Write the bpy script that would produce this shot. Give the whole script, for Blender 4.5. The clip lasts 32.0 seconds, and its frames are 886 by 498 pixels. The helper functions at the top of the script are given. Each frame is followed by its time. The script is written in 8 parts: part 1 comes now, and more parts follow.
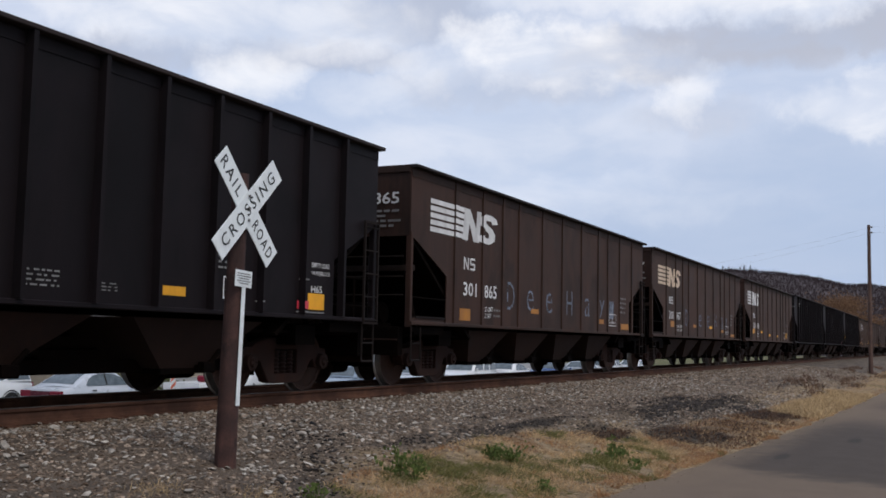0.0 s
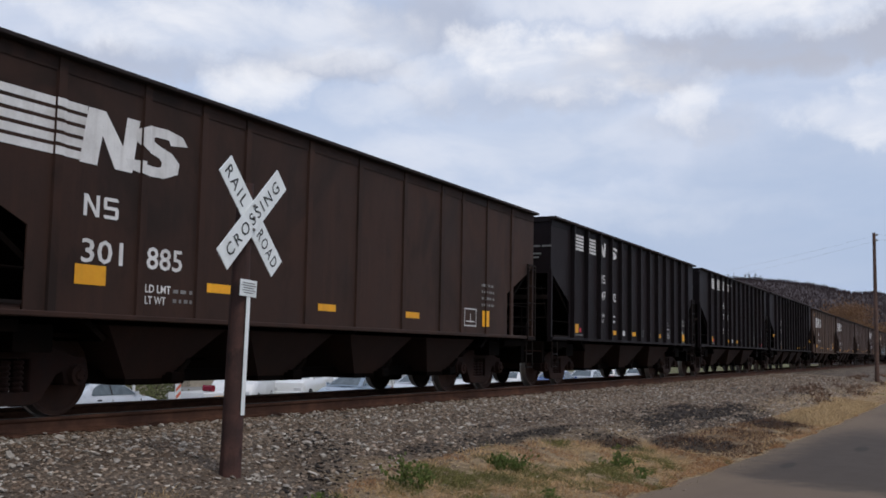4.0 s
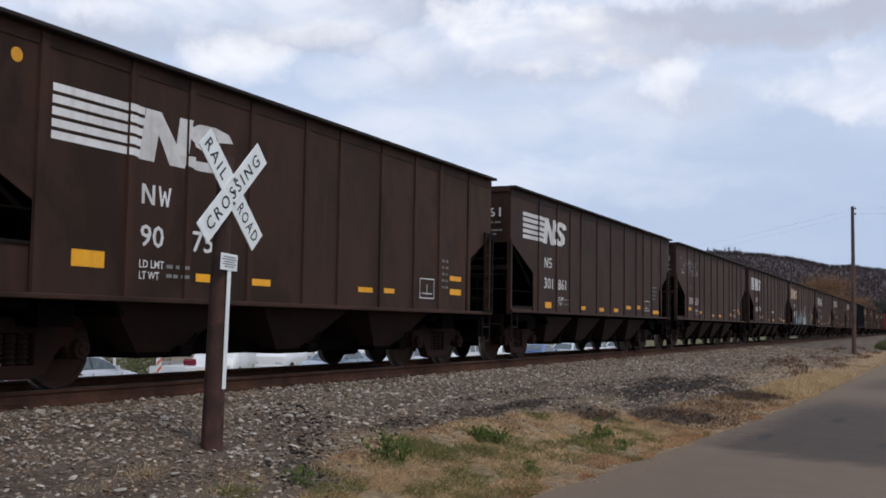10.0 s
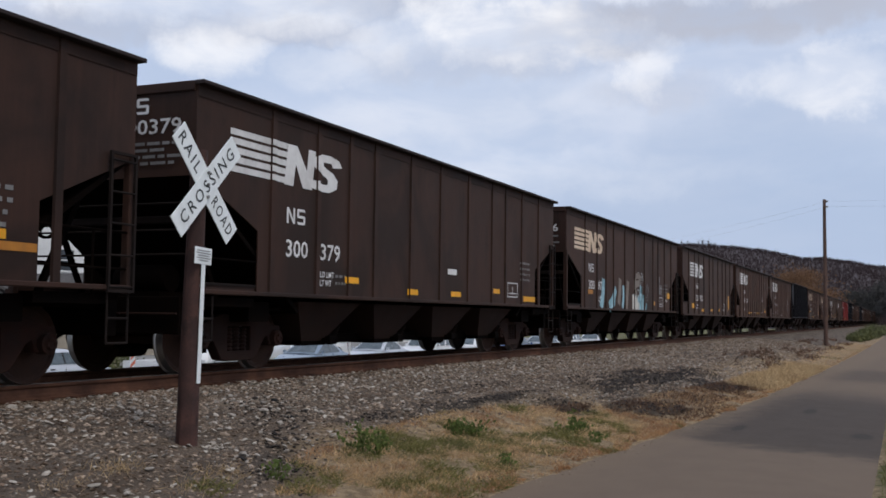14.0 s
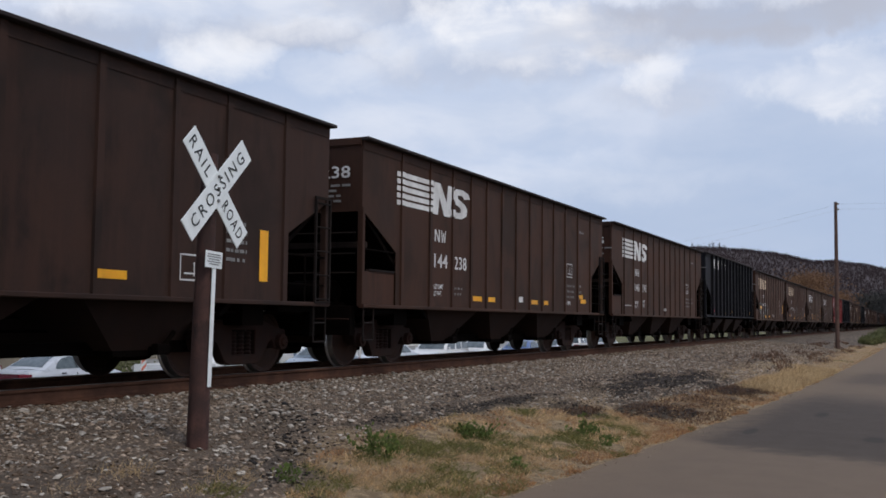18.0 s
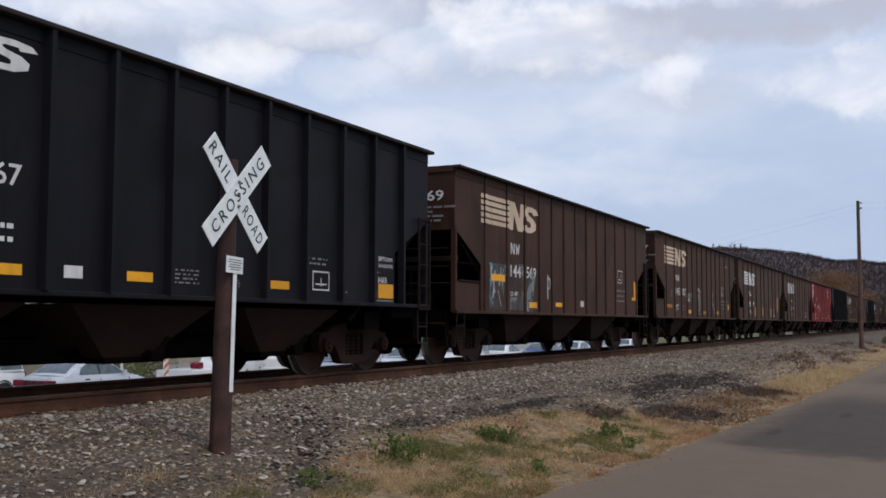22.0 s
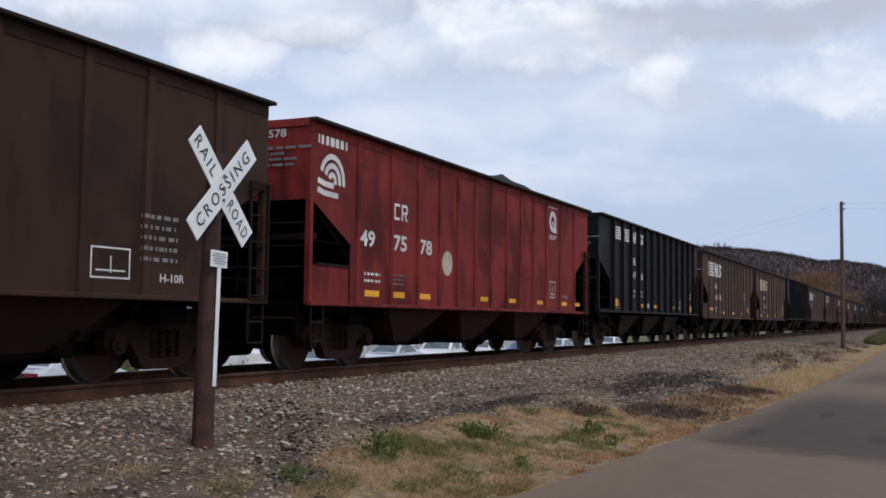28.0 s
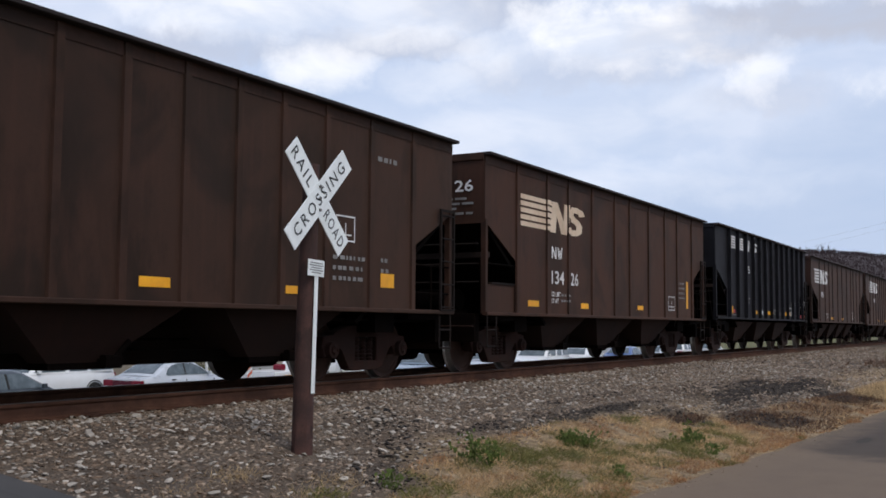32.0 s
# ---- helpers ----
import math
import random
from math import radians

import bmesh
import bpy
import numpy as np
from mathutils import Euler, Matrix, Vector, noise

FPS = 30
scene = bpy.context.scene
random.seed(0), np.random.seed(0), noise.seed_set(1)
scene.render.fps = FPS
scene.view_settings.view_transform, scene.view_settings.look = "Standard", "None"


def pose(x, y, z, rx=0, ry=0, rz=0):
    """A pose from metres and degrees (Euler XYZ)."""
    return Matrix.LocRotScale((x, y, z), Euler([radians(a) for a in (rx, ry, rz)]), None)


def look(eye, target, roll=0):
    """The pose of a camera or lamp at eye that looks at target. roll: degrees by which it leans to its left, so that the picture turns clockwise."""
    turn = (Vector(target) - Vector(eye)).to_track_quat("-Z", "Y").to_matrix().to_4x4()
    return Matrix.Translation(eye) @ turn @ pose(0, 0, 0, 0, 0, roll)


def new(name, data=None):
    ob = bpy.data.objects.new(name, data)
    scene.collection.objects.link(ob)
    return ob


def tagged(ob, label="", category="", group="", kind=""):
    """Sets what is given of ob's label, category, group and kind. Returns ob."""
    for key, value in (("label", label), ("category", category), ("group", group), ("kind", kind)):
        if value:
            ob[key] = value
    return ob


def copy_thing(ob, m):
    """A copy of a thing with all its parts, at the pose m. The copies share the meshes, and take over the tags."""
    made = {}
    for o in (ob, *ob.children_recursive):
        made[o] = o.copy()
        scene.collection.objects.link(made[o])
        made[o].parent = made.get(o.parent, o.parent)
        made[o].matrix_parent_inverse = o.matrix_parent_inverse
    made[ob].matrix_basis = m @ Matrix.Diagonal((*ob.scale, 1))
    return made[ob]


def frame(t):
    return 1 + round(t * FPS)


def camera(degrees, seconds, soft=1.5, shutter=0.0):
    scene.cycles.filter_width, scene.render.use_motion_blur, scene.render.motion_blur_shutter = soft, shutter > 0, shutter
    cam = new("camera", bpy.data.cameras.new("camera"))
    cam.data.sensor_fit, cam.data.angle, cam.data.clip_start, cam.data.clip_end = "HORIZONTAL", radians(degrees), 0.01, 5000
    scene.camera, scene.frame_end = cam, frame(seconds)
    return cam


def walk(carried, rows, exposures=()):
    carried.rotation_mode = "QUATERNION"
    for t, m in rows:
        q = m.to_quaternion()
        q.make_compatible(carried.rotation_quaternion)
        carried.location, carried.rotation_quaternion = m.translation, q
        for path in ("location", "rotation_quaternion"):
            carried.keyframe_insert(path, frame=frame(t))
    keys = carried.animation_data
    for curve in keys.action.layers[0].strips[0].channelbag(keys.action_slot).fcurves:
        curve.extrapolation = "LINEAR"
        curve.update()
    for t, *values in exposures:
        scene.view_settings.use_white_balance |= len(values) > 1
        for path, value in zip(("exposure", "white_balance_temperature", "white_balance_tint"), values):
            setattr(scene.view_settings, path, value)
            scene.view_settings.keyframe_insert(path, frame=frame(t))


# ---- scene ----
# The lens and the walk: one standpoint beside a lane, the camera held by hand and panning a little.
EYE = (0.0, 0.0, 1.55)
RAIL = 0.747          # height of the rail tops above the lane
MID = 9.684           # distance of the track's middle from the camera
cam = camera(46.2, 32.0, soft=1.7)
TURNS = [
    (0, 95.03, -1.14, -63.97), (0.5, 94.95, -0.91, -64.53), (1, 94.70, -1.20, -64.46), (1.5, 94.96, -1.71, -64.33),
    (2, 94.98, -1.58, -64.18), (2.5, 95.00, -1.33, -64.54), (3, 95.38, -1.21, -64.34), (3.5, 95.52, -1.05, -63.55),
    (5.5, 95.50, -0.78, -64.52), (6, 95.47, -0.53, -63.81), (6.5, 95.54, -0.96, -63.33), (7, 96.08, -0.34, -63.64),
    (7.5, 95.73, -0.82, -62.82), (8, 95.25, -0.94, -64.65), (8.5, 95.14, -0.49, -65.76), (9, 94.71, -0.61, -64.17),
    (9.5, 94.25, -1.19, -64.64), (10, 94.08, -0.89, -64.73), (10.5, 94.11, -0.54, -64.85), (11, 94.02, -0.16, -64.89),
    (11.5, 93.64, -0.44, -64.90), (12, 93.60, -0.28, -64.84), (12.5, 93.86, -0.53, -65.16), (13, 93.93, -0.53, -65.18),
    (13.5, 93.95, -0.39, -65.85), (14, 93.73, -0.69, -66.08), (14.5, 93.83, -0.51, -66.23), (16.5, 94.08, -0.54, -65.94),
    (17, 94.16, -0.38, -65.67), (17.5, 94.04, -0.58, -65.69), (18, 93.91, -0.63, -65.52), (18.5, 93.71, -0.58, -64.99),
    (19, 93.65, -0.55, -64.95), (19.5, 93.81, -0.67, -65.18), (20, 94.01, -0.71, -64.90), (20.5, 94.07, -0.33, -64.62),
    (21, 94.16, -0.34, -65.42), (21.5, 94.11, -0.32, -64.88), (22, 94.08, -0.14, -64.39), (22.5, 94.08, -0.41, -64.77),
    (23, 94.32, -0.18, -65.29), (23.5, 94.29, -0.15, -64.87), (24, 94.21, -0.39, -65.11), (24.5, 94.09, -0.25, -65.31),
    (25, 94.17, -0.38, -65.56), (25.5, 94.16, -1.19, -66.01), (27.5, 93.95, -0.54, -65.40), (28, 93.88, -0.67, -65.25),
    (28.5, 93.67, -1.24, -64.59), (29, 93.59, -1.15, -63.97), (29.5, 93.65, -0.92, -63.92), (30, 93.64, -0.62, -63.58),
    (30.5, 93.39, -0.78, -62.96), (31, 93.47, -0.79, -62.78), (31.5, 93.61, -0.66, -62.35), (32, 94.23, -0.40, -60.02),
]
EXPOSURES = [(0.0, 0.06), (2.0, 0.05), (3.2, -0.02), (6.0, 0.06), (8.5, 0.03), (10.0, 0.12), (12.0, 0.08), (18.0, 0.02), (20.0, 0.10), (24.0, 0.06), (28.0, 0.12), (30.5, 0.20), (32.0, 0.20)]
walk(cam, [(t, pose(*EYE, rx, ry, rz)) for t, rx, ry, rz in TURNS], EXPOSURES)

# ---- light ----
SUN_EL, SUN_AZ = 52.0, -115.0     # degrees; azimuth counted from +x towards +y: behind the camera
world = bpy.data.worlds.new("world")
scene.world = world
world.use_nodes = True


class Nodes:
    """Small helper to write node trees."""

    def __init__(self, tree):
        self.t = tree
        tree.nodes.clear()

    def n(self, kind, **props):
        node = self.t.nodes.new(kind)
        for k, v in props.items():
            if k == "operation":
                node.operation = v
            elif k == "blend_type":
                node.blend_type = v
            elif k == "data_type":
                node.data_type = v
            elif k == "noise_dimensions":
                node.noise_dimensions = v
            elif k == "feature":
                node.feature = v
            elif k == "interpolation_type":
                node.interpolation_type = v
        return node

    def put(self, socket, value):
        if isinstance(value, bpy.types.NodeSocket):
            self.t.links.new(value, socket)
        elif isinstance(value, (tuple, list)) and len(value) == 3 and socket.type == "RGBA":
            socket.default_value = (*value, 1)
        else:
            socket.default_value = value

    def math(self, op, a, b=0.0, clamp=False):
        m = self.n("ShaderNodeMath", operation=op)
        m.use_clamp = clamp
        self.put(m.inputs[0], a)
        self.put(m.inputs[1], b)
        return m.outputs[0]

    def vmath(self, op, a, b=(0, 0, 0)):
        m = self.n("ShaderNodeVectorMath", operation=op)
        self.put(m.inputs[0], a)
        self.put(m.inputs[1], b)
        return m.outputs["Value"] if op in ("DOT_PRODUCT", "LENGTH", "DISTANCE") else m.outputs[0]

    def noise(self, vec, scale, detail=4.0, rough=0.55, distort=0.0):
        m = self.n("ShaderNodeTexNoise")
        self.put(m.inputs["Vector"], vec)
        self.put(m.inputs["Scale"], scale)
        self.put(m.inputs["Detail"], detail)
        self.put(m.inputs["Roughness"], rough)
        self.put(m.inputs["Distortion"], distort)
        return m.outputs[0]

    def ramp(self, fac, lo, hi, a=0.0, b=1.0):
        m = self.n("ShaderNodeMapRange", interpolation_type="SMOOTHSTEP")
        self.put(m.inputs[0], fac)
        for i, v in enumerate((lo, hi, a, b)):
            self.put(m.inputs[1 + i], v)
        return m.outputs[0]

    def mix(self, fac, a, b, blend="MIX"):
        m = self.n("ShaderNodeMix", data_type="RGBA", blend_type=blend)
        self.put(m.inputs[0], fac)
        self.put(m.inputs[6], a)
        self.put(m.inputs[7], b)
        return m.outputs[2]

    def mapped(self, vec, scale=(1, 1, 1), loc=(0, 0, 0)):
        m = self.n("ShaderNodeMapping")
        self.put(m.inputs["Vector"], vec)
        m.inputs["Scale"].default_value = scale
        m.inputs["Location"].default_value = loc
        return m.outputs[0]


def sky_dir(az, el):
    az, el = radians(az), radians(el)
    return (math.cos(el) * math.cos(az), math.cos(el) * math.sin(az), math.sin(el))


def build_world():
    g = Nodes(world.node_tree)
    out = g.n("ShaderNodeOutputWorld")
    bg = g.n("ShaderNodeBackground")
    sky = g.n("ShaderNodeTexSky")
    sky.sky_type, sky.sun_disc = "NISHITA", False
    sky.sun_elevation, sky.sun_rotation = radians(SUN_EL), radians(90 - SUN_AZ)
    sky.air_density, sky.dust_density = 1.0, 2.0
    d = g.n("ShaderNodeTexCoord").outputs["Generated"]
    sep = g.n("ShaderNodeSeparateXYZ")
    g.put(sep.inputs[0], d)
    up = g.math("MAXIMUM", sep.outputs[2], 0.0)
    # a cloud deck seen in perspective, with puffs of its own
    flat = g.n("ShaderNodeCombineXYZ")
    h = g.math("ADD", up, 0.22)
    g.put(flat.inputs[0], g.math("DIVIDE", sep.outputs[0], h))
    g.put(flat.inputs[1], g.math("DIVIDE", sep.outputs[1], h))
    flat = flat.outputs[0]
    big = g.noise(g.mapped(flat, loc=(3.1, 1.7, 0)), 1.1, 5, 0.52, 0.3)
    small = g.noise(g.mapped(flat, loc=(7.0, 2.0, 0)), 3.3, 6, 0.55, 0.4)
    cover = g.math("ADD", g.math("MULTIPLY", big, 0.62), g.math("MULTIPLY", small, 0.38))
    wob = g.n("ShaderNodeTexNoise")
    g.put(wob.inputs["Vector"], d)
    g.put(wob.inputs["Scale"], 9.0)
    g.put(wob.inputs["Detail"], 8.0)
    g.put(wob.inputs["Roughness"], 0.62)
    warped = g.vmath("ADD", d, g.vmath("MULTIPLY", g.vmath("SUBTRACT", wob.outputs["Color"], (0.5, 0.5, 0.5)), (0.15, 0.15, 0.10)))

    def puff(az, el, wide, tall):
        # an oval of sky, 1 in its middle and 0 outside
        c = sky_dir(az, el)
        off = g.vmath("SUBTRACT", warped, c)
        s = (math.sin(radians(az)), -math.cos(radians(az)), 0)
        a = g.math("DIVIDE", g.vmath("DOT_PRODUCT", off, s), math.tan(radians(wide)))
        b = g.math("DIVIDE", g.vmath("DOT_PRODUCT", off, (0, 0, 1)), math.tan(radians(tall)))
        r = g.math("ADD", g.math("MULTIPLY", a, a), g.math("MULTIPLY", b, b))
        return g.ramp(r, 2.3, 0.0)

    white = None
    for az, el, wide, tall, amount in PUFFS:
        p = g.math("MULTIPLY", puff(az, el, wide, tall), amount)
        white = p if white is None else g.math("MAXIMUM", white, p)
    grey = None
    for az, el, wide, tall, amount in GREYS:
        p = g.math("MULTIPLY", puff(az, el, wide, tall), amount)
        grey = p if grey is None else g.math("MAXIMUM", grey, p)
    blue = None
    for az, el, wide, tall, amount in BLUES:
        p = g.math("MULTIPLY", puff(az, el, wide, tall), amount)
        blue = p if blue is None else g.math("MAXIMUM", blue, p)
    clear = g.mix(1.0, sky.outputs[0], (0.105, 0.105, 0.108), "MULTIPLY")
    haze = g.mix(g.ramp(up, 0.0, 0.35, 0.88, 0.70), clear, (0.585, 0.672, 0.865))
    veil = g.mix(g.ramp(cover, 0.44, 0.66, 0.0, 0.65), haze, (0.735, 0.775, 0.89))
    veil = g.mix(blue, veil, (0.40, 0.50, 0.69))
    dark = g.mix(g.math("MULTIPLY", grey, g.ramp(small, 0.30, 0.55, 0.45, 1.0)), veil, (0.47, 0.49, 0.575))
    lit = g.mix(g.math("MULTIPLY", white, g.ramp(small, 0.34, 0.62, 0.35, 1.0)), dark, (0.97, 0.97, 1.0))
    g.put(bg.inputs[0], lit)
    bg.inputs[1].default_value = 1.0
    g.t.links.new(bg.outputs[0], out.inputs[0])


# cloud puffs: azimuth, elevation, half width, half height in degrees, amount
PUFFS = [(22.6, 15.9, 3.6, 1.5, 1.0), (19.3, 15.3, 4.2, 1.5, 0.85), (26.5, 15.0, 3.0, 1.2, 0.5), (37.0, 14.2, 2.6, 1.3, 0.75), (33.5, 16.9, 4.5, 1.6, 0.6), (40.5, 17.4, 5.0, 1.5, 0.7), (47.0, 17.8, 3.5, 1.4, 0.5),
         (13.0, 13.3, 1.5, 1.4, 0.6), (4.2, 11.9, 2.6, 1.3, 0.65), (2.2, 12.8, 1.6, 1.3, 0.7), (6.0, 18.6, 9.0, 1.3, 0.85), (16.0, 18.8, 7.0, 1.0, 0.5), (29.5, 13.2, 3.5, 1.0, 0.35), (22.0, 12.0, 7.0, 1.8, 0.22), (31.0, 10.5, 6.0, 1.4, 0.25), (17.0, 8.0, 6.0, 1.2, 0.15)]
GREYS = [(10.5, 15.9, 6.5, 1.2, 0.85), (5.0, 16.2, 7.0, 1.0, 0.8), (15.5, 15.2, 4.0, 0.9, 0.7), (22.0, 13.9, 5.5, 0.8, 0.45), (34.0, 15.3, 5.0, 0.8, 0.55), (28.0, 17.6, 3.5, 1.2, 0.5), (42.5, 15.3, 4.0, 0.9, 0.5), (12.0, 12.1, 3.0, 0.8, 0.3), (41.0, 19.6, 4.0, 0.9, 0.45)]
BLUES = [(8.0, 5.0, 12.0, 3.6, 0.75), (7.0, 8.8, 6.5, 2.6, 0.62), (11.0, 6.6, 5.0, 1.8, 0.35), (18.0, 11.0, 5.0, 1.4, 0.25), (39.0, 12.4, 3.0, 1.2, 0.25), (1.5, 10.0, 3.5, 1.0, 0.4), (26.0, 10.0, 4.0, 1.2, 0.15)]
build_world()

sun = new("sun", bpy.data.lights.new("sun", "SUN"))
sun.data.energy, sun.data.angle, sun.data.color = 1.15, radians(14), (1.0, 0.93, 0.84)
sun.matrix_world = look(tuple(80 * c for c in sky_dir(SUN_AZ, SUN_EL)), (0, 0, 0))


# ---- materials ----
def surface(name, stops, rough=0.8, metal=0.0, scale=8.0, fine=60.0, bump=0.25, depth=0.01, streak=0.0, dirt=None, dirt_amount=0.35,
            vary=0.0, spec=0.4, island=False, coat=0.0, thin=0.0, worn=None, dust=None):
    """A procedural surface: colours along a coarse noise, a finer grain, dirt in patches and streaks that run down, and relief."""
    m = bpy.data.materials.new(name)
    m.use_nodes = True
    g = Nodes(m.node_tree)
    out, b = g.n("ShaderNodeOutputMaterial"), g.n("ShaderNodeBsdfPrincipled")
    p = g.n("ShaderNodeTexCoord").outputs["Object"]
    info = g.n("ShaderNodeObjectInfo")
    shift = g.n("ShaderNodeCombineXYZ")
    g.put(shift.inputs[0], g.math("MULTIPLY", info.outputs["Random"], 61.0))
    g.put(shift.inputs[1], g.math("MULTIPLY", info.outputs["Random"], 23.0))
    p = g.vmath("ADD", p, shift.outputs[0])

    coarse = g.noise(p, scale, 5, 0.6)
    grain = g.noise(p, fine, 4, 0.65)
    fac = g.math("ADD", g.math("MULTIPLY", coarse, 0.7), g.math("MULTIPLY", grain, 0.3))
    col = g.mix(g.ramp(fac, 0.34, 0.66), stops[0], stops[1])
    if len(stops) > 2:
        col = g.mix(g.ramp(g.noise(g.mapped(p, (1.0, 1.0, 0.45)), scale * 2.2, 5, 0.65), 0.50, 0.70), col, stops[2])
    if streak:
        s = g.noise(g.mapped(p, (9.0, 9.0, 0.55)), 1.0, 5, 0.6)
        col = g.mix(g.math("MULTIPLY", g.ramp(s, 0.48, 0.70), streak), col, dirt or stops[-1])
    if dirt:
        q = g.noise(g.mapped(p, (1, 1, 1), (5, 3, 1)), scale * 0.45, 6, 0.68)
        col = g.mix(g.math("MULTIPLY", g.ramp(q, 0.47, 0.66), dirt_amount), col, dirt)
    if dust and streak:
        # broad smudges of coal dust and soot
        q = g.noise(g.mapped(p, (0.8, 0.8, 0.6), (2, 7, 4)), 0.75, 4, 0.55, 1.2)
        col = g.mix(g.math("MULTIPLY", g.ramp(q, 0.47, 0.66), 0.8), col, tuple(0.5 * c for c in stops[-1]))
    if vary:
        rnd = g.n("ShaderNodeNewGeometry").outputs["Random Per Island"] if island else info.outputs["Random"]
        hsv = g.n("ShaderNodeHueSaturation")
        g.put(hsv.inputs["Value"], g.math("ADD", g.math("MULTIPLY", rnd, 2 * vary), 1 - vary))
        g.put(hsv.inputs["Color"], col)
        col = hsv.outputs[0]
    g.put(b.inputs["Base Color"], col)
    g.put(b.inputs["Roughness"], g.math("ADD", g.math("MULTIPLY", g.math("SUBTRACT", coarse, 0.5), 0.25), rough, True))
    b.inputs["Metallic"].default_value = metal
    b.inputs["Specular IOR Level"].default_value = spec
    if dust:
        b.inputs["Sheen Weight"].default_value, b.inputs["Sheen Roughness"].default_value = dust[0], 0.75
        b.inputs["Sheen Tint"].default_value = (*dust[1], 1)
    if coat:
        b.inputs["Coat Weight"].default_value = coat
        b.inputs["Coat Roughness"].default_value = 0.08
    if bump:
        bm_ = g.n("ShaderNodeBump")
        bm_.inputs["Strength"].default_value = bump
        bm_.inputs["Distance"].default_value = depth
        g.put(bm_.inputs["Height"], g.math("ADD", g.math("MULTIPLY", grain, 0.5), coarse))
        g.put(b.inputs["Normal"], bm_.outputs[0])
    face = b.outputs[0]
    if thin:
        # leaves and twigs let part of the light through
        t, x = g.n("ShaderNodeBsdfTranslucent"), g.n("ShaderNodeMixShader")
        g.put(t.inputs[0], col)
        g.put(x.inputs[0], thin)
        g.t.links.new(face, x.inputs[1])
        g.t.links.new(t.outputs[0], x.inputs[2])
        face = x.outputs[0]
    if worn:
        # paint rubbed or sprayed thin: bare where the noise is low
        size, lo, hi = worn
        t, x = g.n("ShaderNodeBsdfTransparent"), g.n("ShaderNodeMixShader")
        g.put(x.inputs[0], g.ramp(g.noise(g.mapped(p, (1.0, 1.0, 0.55)), size, 6, 0.65), lo, hi))
        g.t.links.new(t.outputs[0], x.inputs[1])
        g.t.links.new(face, x.inputs[2])
        face = x.outputs[0]
    g.t.links.new(face, out.inputs[0])
    return m


M = {}
M["paint_black"] = surface("paint_black", [(0.0040, 0.0024, 0.0031), (0.0060, 0.0036, 0.0045), (0.0024, 0.0014, 0.0018)], 0.60, 0, 1.0, 26, 0.16, 0.01, 0.35, (0.0090, 0.0050, 0.0052), 0.42, 0.12, spec=0.12, dust=(0.042, (0.42, 0.34, 0.37)))
M["paint_blue_black"] = surface("paint_blue_black", [(0.0042, 0.0043, 0.0062), (0.0065, 0.0065, 0.0091), (0.0025, 0.0026, 0.0036)], 0.60, 0, 1.0, 26, 0.16, 0.01, 0.3, (0.0109, 0.0094, 0.0098), 0.42, 0.12, spec=0.12, dust=(0.05, (0.38, 0.36, 0.42)))
M["paint_worn_black"] = surface("paint_worn_black", [(0.0189, 0.0082, 0.0055), (0.0287, 0.0123, 0.0083), (0.0110, 0.0047, 0.0032)], 0.68, 0, 1.0, 26, 0.16, 0.01, 0.45, (0.0406, 0.0162, 0.0098), 0.42, 0.12, spec=0.16, dust=(0.115, (0.4704, 0.3300, 0.2728)))
M["paint_brown_black"] = surface("paint_brown_black", [(0.0247, 0.0094, 0.0056), (0.0362, 0.0139, 0.0082), (0.0143, 0.0055, 0.0033)], 0.70, 0, 1.0, 26, 0.16, 0.01, 0.5, (0.0481, 0.0171, 0.0093), 0.42, 0.12, spec=0.16, dust=(0.115, (0.4928, 0.3200, 0.2376)))
M["paint_olive_black"] = surface("paint_olive_black", [(0.0241, 0.0103, 0.0067), (0.0354, 0.0152, 0.0101), (0.0139, 0.0059, 0.0039)], 0.70, 0, 1.0, 26, 0.16, 0.01, 0.5, (0.0467, 0.0181, 0.0116), 0.42, 0.12, spec=0.16, dust=(0.115, (0.4928, 0.3400, 0.2376)))
M["paint_red"] = surface("paint_red", [(0.1700, 0.0185, 0.0175), (0.2250, 0.0270, 0.0250), (0.1000, 0.0115, 0.0110)], 0.72, 0, 1.0, 26, 0.16, 0.01, 0.35, (0.0450, 0.0110, 0.0095), 0.55, 0.12, spec=0.16, dust=(0.04, (0.50, 0.20, 0.17)))
# near-black because the deep shade below the cars is put into this colour
M["shaded_under_steel"] = surface("shaded_under_steel", [(0.0013, 0.0007, 0.0005), (0.0029, 0.0014, 0.0008)], 0.9, 0.0, 3.0, 40, 0.3, 0.01, 0.2, (0.0057, 0.0026, 0.0013), 0.35, 0.2, spec=0.05)
# chute colour lowered to carry the shade beneath the car body
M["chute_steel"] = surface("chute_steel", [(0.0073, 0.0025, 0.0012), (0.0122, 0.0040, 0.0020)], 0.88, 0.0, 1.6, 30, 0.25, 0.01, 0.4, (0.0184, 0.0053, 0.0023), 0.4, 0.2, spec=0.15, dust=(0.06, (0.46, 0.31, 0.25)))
# darker copy of the car's red, with the underside's shade in the colour
M["shaded_chute_red"] = surface("shaded_chute_red", [(0.026, 0.0085, 0.0080), (0.042, 0.0130, 0.0120)], 0.85, 0, 1.6, 30, 0.25, 0.01, 0.4, (0.018, 0.009, 0.008), 0.4, spec=0.15)
M["flange_steel"] = surface("flange_steel", [(0.0150, 0.0105, 0.0105), (0.0230, 0.0160, 0.0155)], 0.75, 0, 2.0, 40, 0.2, 0.006, 0.2, (0.030, 0.019, 0.016), 0.35, 0.2, spec=0.2, dust=(0.05, (0.42, 0.35, 0.33)))
